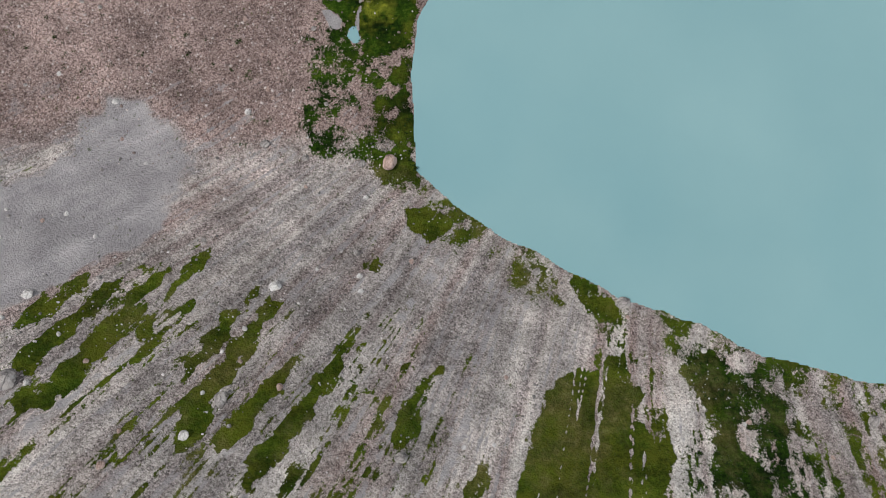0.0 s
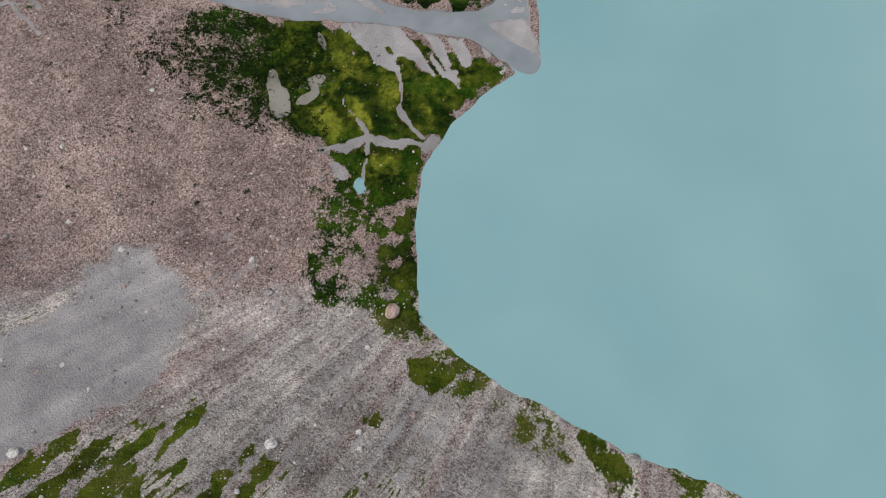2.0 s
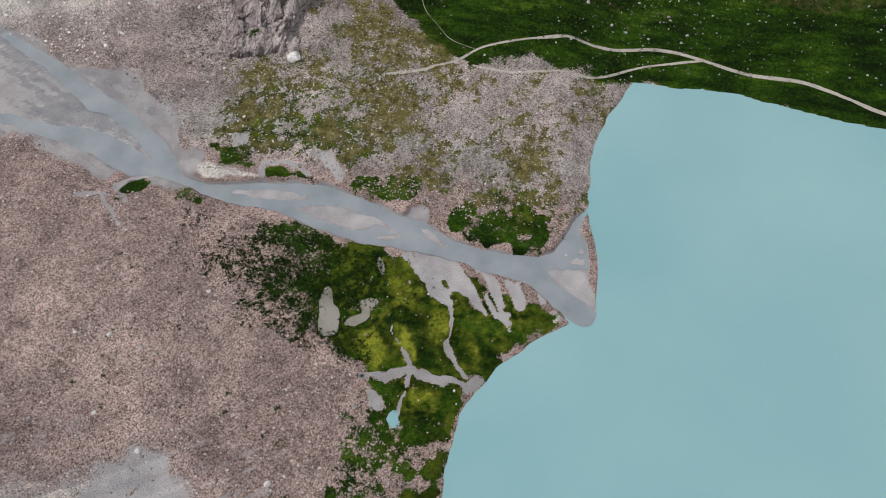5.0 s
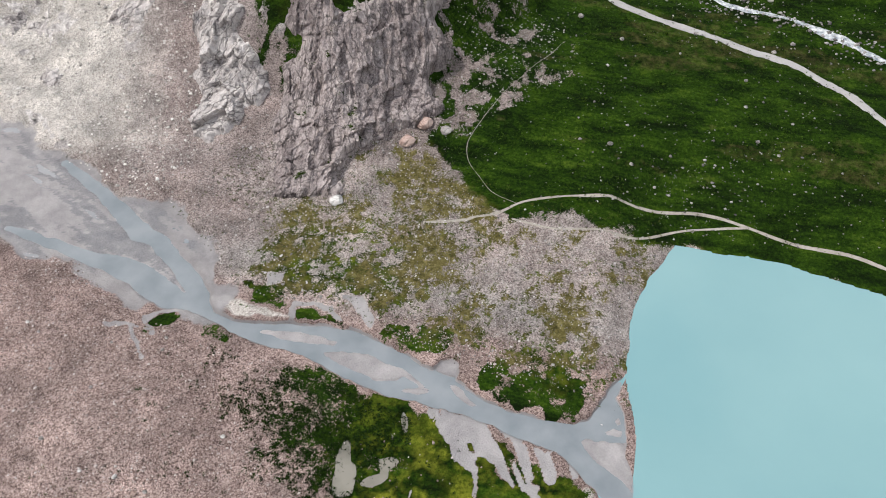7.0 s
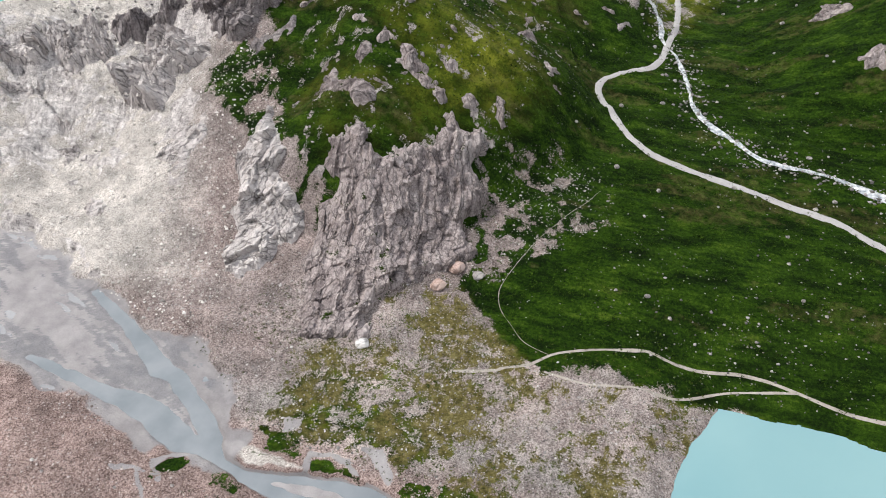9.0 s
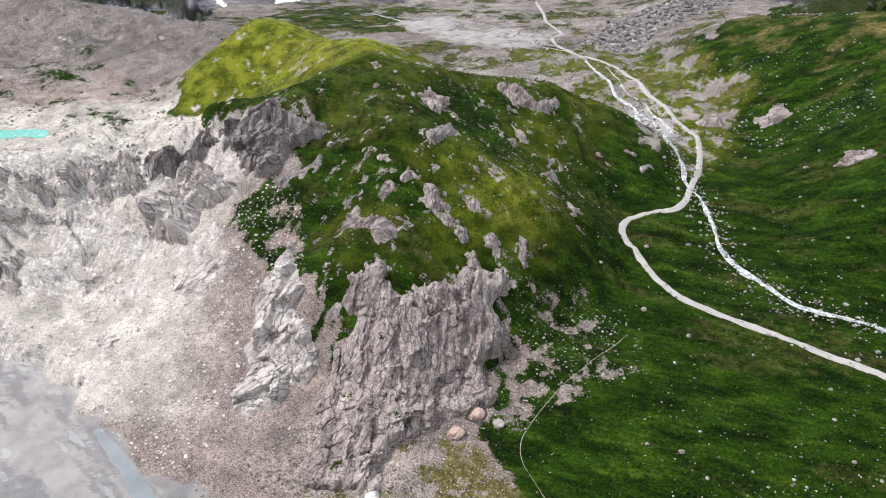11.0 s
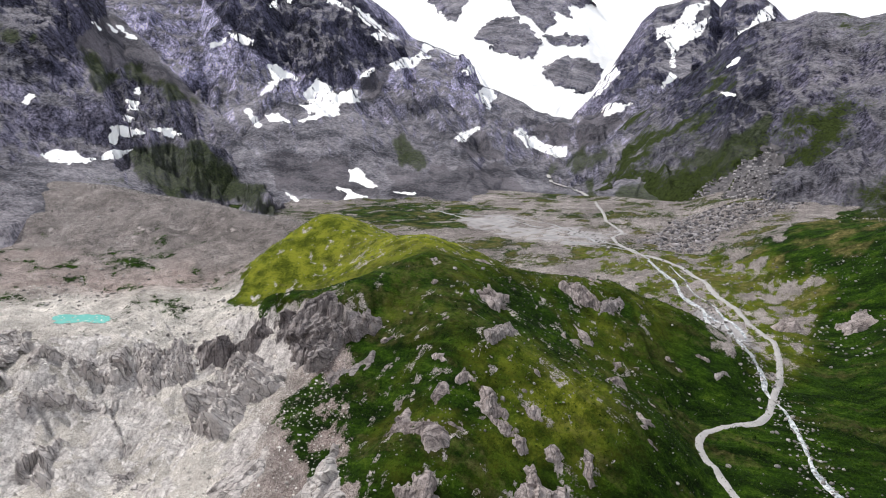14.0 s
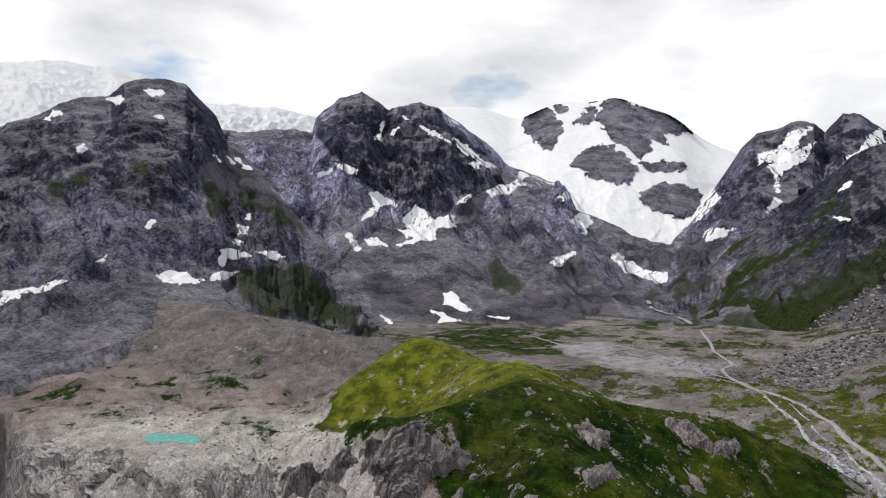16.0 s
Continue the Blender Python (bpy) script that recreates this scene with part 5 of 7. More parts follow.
TALUS = [[(39.1, -3.62), (35.47, -4.56), (31.81, -4.57), (29.99, -7.29), (33.65, -8.19), (37.3, -7.26), (38.66, -5.44)],
    [(30.89, 2.27), (29.08, 2.49), (29.99, -0.01), (31.35, -0.69)],
    [(23.66, -3.17), (21.45, -2.26), (20.12, -4.48), (23.65, -4.98)],
    [(14.21, -1.33), (12.18, -0.89), (10.2, -1.31), (11.76, -3.02), (14.18, -3.93)],
    [(51.76, 3.89), (49.06, 5.67), (46.11, 3.55), (42.66, -1.33), (44.41, 0.02), (48.68, 2.43), (50.34, 2.63)],
    [(29.53, -5.47), (20.12, -4.92), (18.37, -7.09), (24.54, -8.57), (29.07, -7.28)],
    [(18.4, -2.24), (16.27, -3.53), (14.6, -3.51), (14.62, -1.34), (16.28, -1.78)]]


def mountain(label, material, *args, **more):
    x, y, z = mountain_sheet(*args, **more)
    bearing = np.degrees(np.arctan2(HUB[0] - x, y - HUB[1]))
    angle = np.degrees(np.arctan2(z - HUB[2], np.hypot(x - HUB[0], y - HUB[1])))
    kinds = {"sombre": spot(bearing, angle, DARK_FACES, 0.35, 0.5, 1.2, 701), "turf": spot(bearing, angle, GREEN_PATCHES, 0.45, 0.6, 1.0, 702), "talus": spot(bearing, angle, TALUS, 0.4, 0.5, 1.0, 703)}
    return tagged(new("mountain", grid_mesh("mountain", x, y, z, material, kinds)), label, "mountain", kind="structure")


def reach(bearing, angle, pick=None):
    """The distance at which the mountainside is met under a bearing and a sight angle."""
    found = []
    for a, r, el in (SHEETS if pick is None else [SHEETS[pick]]):
        k = int(round((bearing - a[0]) / (a[1] - a[0])))
        if 0 <= k < len(a) and el[0, k] <= angle <= el[-5, k]:
            found.append(float(np.interp(angle, el[:, k], r[:, k])))
    return min(found) if found else None


def main_piece(cells):
    """The largest connected patch of a grid of cells."""
    left, best = set(zip(*np.nonzero(cells))), []
    while left:
        heap = [left.pop()]
        piece = []
        while heap:
            i, j = heap.pop()
            piece.append((i, j))
            for q in ((i + 1, j), (i - 1, j), (i, j + 1), (i, j - 1)):
                if q in left:
                    left.remove(q)
                    heap.append(q)
        if len(piece) > len(best):
            best = piece
    out = np.zeros(cells.shape, bool)
    for q in best:
        out[q] = True
    return out


def lay(name, B, E, mask, material, label, category, group, lift, relief, seed, pick, parent):
    """A ragged sheet laid on the mountainside over a net of bearings and sight angles."""
    r0 = [[reach(b, e, pick) for b, e in zip(bb, ee)] for bb, ee in zip(B, E)]
    ok = np.array([[q is not None for q in row] for row in r0])
    mid = [q for row in r0 for q in row if q is not None]
    if not mid:
        return
    mid = float(np.median(mid))
    R = np.array([[q if q is not None else mid for q in row] for row in r0])
    ok &= np.abs(R - mid) < 0.35 * mid
    for _ in range(5):
        R[:, 1:-1] = 0.25 * R[:, :-2] + 0.5 * R[:, 1:-1] + 0.25 * R[:, 2:]
    R = R - lift * 1.2 - relief * np.clip(mask * 2, 0, 1) ** 0.5 * (0.3 + ridged(B * 2.2 + 0.8 * E, E * 0.9 - 0.3 * B, 0.8, 5, seed))
    z = HUB[2] + R * np.tan(np.radians(E)) + lift * np.clip(mask * 3, -0.5, 1)
    x, y = HUB[0] - R * np.sin(np.radians(B)), HUB[1] + R * np.cos(np.radians(B))
    keep = (mask > 0) & ok
    quad = main_piece(keep[:-1, :-1] & keep[1:, :-1] & keep[:-1, 1:] & keep[1:, 1:])
    ids, verts, faces = {}, [], []
    for i, j in zip(*np.nonzero(quad)):
        f = []
        for p in ((i, j), (i, j + 1), (i + 1, j + 1), (i + 1, j)):
            if p not in ids:
                ids[p] = len(verts)
                verts.append((x[p], y[p], z[p]))
            f.append(ids[p])
        faces.append(f)
    if len(faces) < 3:
        return
    me = bpy.data.meshes.new(name)
    me.from_pydata(verts, [], faces)
    me.polygons.foreach_set("use_smooth", np.ones(len(faces), bool))
    me.materials.append(material)
    ob = new(name, me)
    if parent:
        ob.parent = parent
        tagged(ob, label)
    else:
        tagged(ob, label, category, group)


def drape_outline(name, outline, material, label, category, group, lift, relief=0.0, seed=0, ragged=0.2, pick=None, fine=0.06, parent=None):
    """A patch inside an outline of bearings and sight angles."""
    bs, es = [p[0] for p in outline], [p[1] for p in outline]
    B, E = np.meshgrid(np.arange(max(bs) + 0.3, min(bs) - 0.3, -fine), np.arange(max(es) + 0.3, min(es) - 0.3, -fine))
    d, _, _ = line(B, E, outline + outline[:1])
    mask = np.where(inside(B, E, outline), d, -d) + ragged * fbm(B + seed, E * 1.5, 0.6, 5, seed, 0.66)
    lay(name, B, E, mask, material, label, category, group, lift, relief, seed, pick, parent)


DOME = [(80, 4.0), (72, 5.5), (64.6, 6.8), (62.6, 7.5), (61.2, 8.4), (59.4, 9.1), (57.5, 9.4), (56.6, 10.4), (55.2, 10.8), (53.7, 10.8), (52.3, 10.6), (51.3, 9.7), (50.2, 8.5), (49.4, 6.6), (46.7, 4.0), (43.7, 0.5), (41, -2.7), (38.3, -6.4), (37, -9.1)]
MIDDLE = [(55, 7.0), (49.4, 7.3), (46.2, 7.5), (43, 7.2), (42.7, 8.3), (40.9, 9.9), (39.1, 10.6), (37.8, 9.9), (36.9, 9), (35.7, 9.5), (34.4, 9.7), (33, 9.3), (31.9, 8.4), (29.6, 6.8), (27.8, 5.2), (25.5, 4.1), (22.8, 3.2), (21.5, 0.4), (20.1, -2.2), (18.4, -4.9), (16.2, -6.2), (14.1, -7.4), (10, -9)]
CENTRE = [(36, 9.2), (33.7, 9.5), (29.6, 9.5), (26.2, 8.3), (25.1, 9.4), (23.5, 9.6), (22.4, 9.9), (21.1, 9.5), (19.5, 10.1), (18, 9.8), (16.3, 8.9), (14.7, 8.6), (13.6, 7.5), (12.2, 6.2), (10.2, 5.5), (8.3, 4.5), (4, 3)]
RIGHT = [(16.5, -4.5), (15, -1.8), (13, 0.8), (11.4, 3), (9.8, 5.6), (8.7, 6.6), (6.4, 7.3), (5, 7), (4.3, 6.4), (3.2, 7.7), (2.2, 7.6), (0.6, 6.3), (-0.2, 5.5), (-3, 5)]
NEAR_RIGHT = [(16.2, -7.2), (14.1, -5.7), (12.1, -3.5), (10.1, -1.1), (7.5, 0.8), (4.6, 3.2), (2.8, 4.7), (1.5, 5.4), (-0.2, 5.6), (-1.9, 6), (-4.8, 5.4), (-10, 6), (-20, 8), (-35, 9)]
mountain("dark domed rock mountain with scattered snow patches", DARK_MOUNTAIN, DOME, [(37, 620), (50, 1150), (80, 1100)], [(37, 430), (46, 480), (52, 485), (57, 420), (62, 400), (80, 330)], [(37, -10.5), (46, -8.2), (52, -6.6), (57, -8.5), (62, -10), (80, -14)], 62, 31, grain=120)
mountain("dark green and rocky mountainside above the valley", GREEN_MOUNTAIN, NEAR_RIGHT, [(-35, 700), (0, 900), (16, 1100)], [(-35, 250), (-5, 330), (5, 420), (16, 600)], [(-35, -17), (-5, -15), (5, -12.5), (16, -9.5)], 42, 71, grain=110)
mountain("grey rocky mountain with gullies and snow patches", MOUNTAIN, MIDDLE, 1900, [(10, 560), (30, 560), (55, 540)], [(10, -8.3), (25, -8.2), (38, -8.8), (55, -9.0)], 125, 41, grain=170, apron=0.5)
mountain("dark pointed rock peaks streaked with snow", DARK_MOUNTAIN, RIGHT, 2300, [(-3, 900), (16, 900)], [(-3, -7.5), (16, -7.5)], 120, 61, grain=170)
BENCH = [(27, 3.6), (24, 2.6), (22, 1.4), (20, 0.6), (17.5, -0.6), (15, -1.6), (13, -1.2), (11, 0.6), (9, 2.6), (6, 3.5)]
mountain("grey rock bench below the snowy peaks with snow tongues", MOUNTAIN, BENCH, 1600, [(6, 620), (27, 640)], -7.8, 80, 46, grain=130, apron=0.45)
peaks = mountain("distant snowy peaks with bare rock faces", SNOW, CENTRE, 3000, 1500, -4.0, 26, 51, grain=260, jag=0.02, edge_noise=0.0)

# far peaks' rock, with the haze put into its blue-grey colour
HAZY_PEAK_ROCK = mountain_material("hazy_peak_rock", -0.6, 0.75)


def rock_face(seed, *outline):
    drape_outline("rock_face", list(outline), HAZY_PEAK_ROCK, "bare rock face standing out of the snow, hazed blue-grey in its colour", "", "", 2.0, 9.0, seed, 0.3, 5, 0.05, peaks)


def snow_field(seed, *outline):
    drape_outline("snow_patch", list(outline), SNOW, "broad white snow field lying in a hollow of the mountainside", "snow patch", "snow patches on the mountains", 0.6, 0.0, seed, 0.20, None, 0.036)


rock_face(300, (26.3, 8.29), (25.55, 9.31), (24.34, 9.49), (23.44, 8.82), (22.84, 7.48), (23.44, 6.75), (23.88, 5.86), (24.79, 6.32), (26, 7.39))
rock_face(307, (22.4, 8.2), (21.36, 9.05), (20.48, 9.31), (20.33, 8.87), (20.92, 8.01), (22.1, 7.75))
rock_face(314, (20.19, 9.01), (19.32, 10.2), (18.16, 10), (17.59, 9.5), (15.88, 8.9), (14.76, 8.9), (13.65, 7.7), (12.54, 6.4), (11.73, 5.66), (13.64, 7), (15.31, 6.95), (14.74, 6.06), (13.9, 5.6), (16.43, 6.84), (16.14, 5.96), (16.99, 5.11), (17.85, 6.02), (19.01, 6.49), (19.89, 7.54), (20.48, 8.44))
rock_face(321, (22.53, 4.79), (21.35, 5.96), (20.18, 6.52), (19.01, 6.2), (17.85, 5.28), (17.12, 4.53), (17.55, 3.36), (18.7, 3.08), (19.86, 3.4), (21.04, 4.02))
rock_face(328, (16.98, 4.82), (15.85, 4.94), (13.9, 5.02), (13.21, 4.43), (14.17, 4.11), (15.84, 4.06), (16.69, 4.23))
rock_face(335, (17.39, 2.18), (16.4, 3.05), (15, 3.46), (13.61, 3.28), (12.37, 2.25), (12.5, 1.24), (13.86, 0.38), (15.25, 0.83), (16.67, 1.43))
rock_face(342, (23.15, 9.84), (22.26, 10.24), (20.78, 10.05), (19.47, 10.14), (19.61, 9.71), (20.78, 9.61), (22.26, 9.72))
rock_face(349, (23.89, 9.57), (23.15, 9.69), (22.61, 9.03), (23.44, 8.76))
snow_field(400, (19.48, -2.11), (18.61, -2.24), (16.68, -3.37), (14.92, -3.64), (14.99, -4.39), (16.46, -4.42), (18.39, -3.48))
snow_field(407, (14.92, -3.82), (15.17, -3.08), (14.68, -2.2), (14.6, -1.55), (15.11, -0.99), (15.52, -0.68), (15.03, -0.16), (14.2, -0.29), (12.98, 0.05), (10.19, -0.29), (10.58, -0.76), (12.16, -1.19), (12.77, -0.63), (13.5, -0.77), (14.07, -1.2), (14.06, -2.2), (14.42, -3.37))
snow_field(414, (20.25, 3.45), (18.99, 3.43), (17.06, 2.48), (15.45, 0.93), (13.88, 0.49), (12.68, 2.32), (11.72, 2.82), (11.08, 2.09), (12.5, 0.52), (14.12, -0.33), (15.53, -0.33), (17.22, 0.55), (18.77, 2.1))
snow_field(421, (38.65, 3.05), (37.84, 2.73), (37.2, 2.28), (35.75, 1.6), (36.16, 1.42), (37.43, 1.69), (37.89, 1.06), (39.2, 0.38), (38.84, 0.92), (38.07, 1.6), (38.52, 2.51))
snow_field(428, (35.94, 0.46), (34.8, 1.69), (34.02, 1.24), (33.2, 0.55), (31.74, 1), (31.51, -0.09), (33.11, -0.32), (33.11, -1.23), (34.8, -1.23), (36.26, -0.31), (35.49, -0.22))
snow_field(435, (31.46, 2.05), (29.46, 3.05), (30.37, 2.23), (31.69, 1.37))
snow_field(442, (29.18, 2.82), (27.28, 3.48), (25.61, 3.47), (27.28, 2.63), (28.64, 2.27))
snow_field(449, (43.2, 3.82), (41.33, 4.69), (41.24, 4.25), (42.98, 3.6))
snow_field(456, (42.3, 5.7), (40.88, 5.05), (39.23, 4.62), (39.45, 4.08), (40.97, 4.52))
snow_field(463, (40.42, -0.44), (39.89, -0.57), (39.04, -1.8), (39.35, -2.12), (40.12, -1.35))
snow_field(470, (38.76, -1.12), (37.85, -0.99), (36.99, -1.59), (38.54, -1.58))
snow_field(477, (36.49, -1.5), (34.8, -1.04), (34.71, -1.41), (36.27, -1.77))
snow_field(484, (32.62, -5.48), (31.84, -5.16), (31.06, -5.94), (30, -6.89), (31.15, -6.85), (32.39, -6.26))
snow_field(491, (23.98, -2.95), (22.77, -2.18), (21.89, -1.95), (22.68, -3.03), (23.3, -3.35))
snow_field(498, (22.34, 0.43), (21.68, 0.97), (20.93, 1.05), (20.71, 0.2), (21.15, -0.78), (21.76, -0.24))
snow_field(505, (8.02, 4.3), (6.74, 6.68), (4.97, 7.05), (5.68, 6.38), (6.21, 5.36), (4.96, 5.86), (5.48, 4.73), (6.93, 3.97), (7.17, 2.35), (7.54, 2.35), (7.56, 3.67))
snow_field(512, (7.47, 2.31), (6.98, 1.68), (7.9, 0.87), (8.2, 0.92))
snow_field(519, (8.79, 5.36), (7.32, 5.58), (7.5, 4.61), (8.59, 4.44))
snow_field(526, (3.4, 4.91), (2.24, 5.12), (1.65, 6.16), (0.67, 7.16), (0.65, 5.83), (1.5, 5.23), (2.39, 4.39))
snow_field(533, (3.64, 2.26), (2.89, 3), (2.48, 3.18), (2.98, 2.45))
snow_field(540, (3.96, 0.59), (2.85, 0.51), (2.1, 0.81), (2.84, 0.19))
snow_field(547, (35.91, 8.88), (34.77, 8.44), (34.37, 8.18), (35.37, 8.22))
snow_field(554, (38.31, 6.64), (37.81, 7.22), (37.36, 8.42), (37.18, 8.25), (37.46, 6.87))
snow_field(561, (36.91, 7.14), (36.64, 7.68), (36.14, 7.86), (36.46, 7.1))
snow_field(568, (34.41, 8), (33.18, 7.56), (31.96, 6.75), (32.73, 6.93), (33.96, 7.51))
snow_field(575, (32.59, 9.11), (31.27, 8.44), (31.18, 7.82), (32.05, 8.26))
snow_field(582, (31.91, 7.33), (30.82, 6.66), (29, 5.08), (27.41, 4.52), (28.64, 4.62), (30.55, 5.58), (31.46, 6.17))
snow_field(589, (30.55, 5.08), (29.46, 5.08), (29.68, 4.54))
snow_field(596, (27.28, 3.17), (26.15, 4.51), (24.58, 4.13), (23.46, 3.13), (24.58, 3.51), (25.7, 3.83))
snow_field(603, (23.46, 2.24), (22.35, 3.12), (21.91, 2.89), (22.79, 1.87))
snow_field(610, (54.62, -3.68), (53.56, -3.37), (52.36, -3.53), (51.76, -3.97), (51.07, -4.03), (51.32, -4.46), (52.77, -4.33), (54.16, -4.08))
snow_field(617, (50.9, -3.87), (49.9, -3.37), (48.57, -3.57), (49.5, -4.12), (50.66, -4.26))
snow_field(624, (50.06, -2.89), (49.97, -1.85), (49.05, -1.64), (47.79, -2.09), (47.29, -2.41), (48.64, -2.61), (49.4, -2.47), (49.61, -3.33))
snow_field(631, (47.24, -2.01), (45.66, -2.03), (44.71, -2.44), (45.66, -2.74))
snow_field(638, (49.04, -0.55), (48.12, -1.3), (48.34, -1.6), (48.92, -1.38))
snow_field(645, (48.7, 0.02), (47.82, 0.01), (47.91, -0.73), (48.5, -0.6))
snow_field(652, (64.45, -4.51), (62.44, -4.3), (61.05, -3.88), (60.34, -3.83), (61.34, -4.39), (62.79, -4.75), (64.47, -5.32))
snow_field(659, (58.59, -2.58), (57.77, -2.11), (58, -2.68))
snow_field(666, (55.46, -0.06), (54.76, 0.61), (54.3, 0.28), (54.93, -0.27))
snow_field(673, (48.19, 0.93), (47.68, 1.07), (47.47, 0.36), (48.02, 0.45))
snow_field(680, (61.74, 7.45), (61.52, 8), (60.18, 8.49), (60.4, 8.05), (61.25, 7.68), (61.46, 7.27))
snow_field(687, (57.78, 8.67), (57.33, 9.1), (56.42, 9.48), (56.73, 8.9))
snow_field(694, (57.77, 9.18), (56.76, 9.62), (56.49, 9.76), (57.11, 9.03))
snow_field(701, (55.31, 9.96), (54.06, 10.13), (53.79, 9.86), (54.66, 9.44))
snow_field(708, (54.76, 8.09), (54.09, 8.29), (53.74, 7.89))
snow_field(715, (59.84, 5.59), (59.29, 5.98), (58.86, 5.52), (59.41, 5.13))
snow_field(722, (50.39, 5.5), (49.73, 5.01), (49.74, 4.62))
snow_field(729, (49.68, 5.74), (48.53, 4.56), (49.07, 4.72))
snow_field(736, (48.98, 5.46), (47.81, 4.71), (47.26, 4.28), (48.23, 4.52))
snow_field(743, (33.45, -6.86), (32.68, -6.82), (32.36, -7.22), (31.08, -7.63), (32.91, -7.81), (32.68, -7.4))
snow_field(750, (29.67, -7.13), (28.58, -7.17), (26.41, -7.33), (28.13, -7.61))
snow_field(757, (37.68, -7.05), (36.78, -7.51), (35.42, -8.06), (33.05, -8.39), (35.64, -8.6), (36.87, -7.96))
glacier = mountain("crevassed grey-white glacier tongue between two peaks", ICE, [(54, 9.0), (50.6, 9.3), (48.8, 9.35), (46.2, 9.3), (44.5, 9.0), (42.0, 8.5)], 2500, 1950, 6.2, 30, 81, grain=30)
glacier.name = "glacier"
snowfield = mountain("crevassed white glacier above the dark dome", ICE, [(82, 11.0), (64.5, 11.1), (61.8, 11.6), (59.4, 11.5), (57.5, 11.5), (55.6, 11.2), (52, 9.5)], 2400, 1500, 5.5, 34, 85, grain=70)
snowfield.name = "glacier"


far_road = [(reach(b, e), b, e) for b, e in zip(np.interp(np.linspace(0, 4, 60), range(5), [11.9, 12.3, 13.6, 16.1, 16.4]), np.interp(np.linspace(0, 4, 60), range(5), [-8.9, -8.3, -7.3, -6.5, -5.9]))]
far_road = np.array([(HUB[0] - r * math.sin(radians(b)), HUB[1] + r * math.cos(radians(b)), HUB[2] + r * math.tan(radians(e))) for r, b, e in far_road if r])
if len(far_road) > 3:
    band = np.stack([far_road + np.array([-2.2, 0, 1.2]), far_road + np.array([0, -1, 1.6]), far_road + np.array([2.2, 0, 1.2])], 1)
    tagged(new("far_road", grid_mesh("far_road", band[..., 0], band[..., 1], band[..., 2], ROAD)), "pale gravel road climbing the far valley head", "road", kind="structure")


# ---- crags ----
def beds(u, v, seed=0):
    """Long tilted slabs with a sharp step at one side, 0..1; one slab is 1 across."""
    c = np.floor(u)
    f = u - c
    h = 0.62 + 0.38 * vnoise(c * 7.31 + 0.5, v, seed)
    lip = 0.80 + 0.12 * vnoise(c * 3.7 + 0.5, v * 0.7, seed + 1)
    return h * np.where(f < lip, f / lip, (1 - f) / (1 - lip))


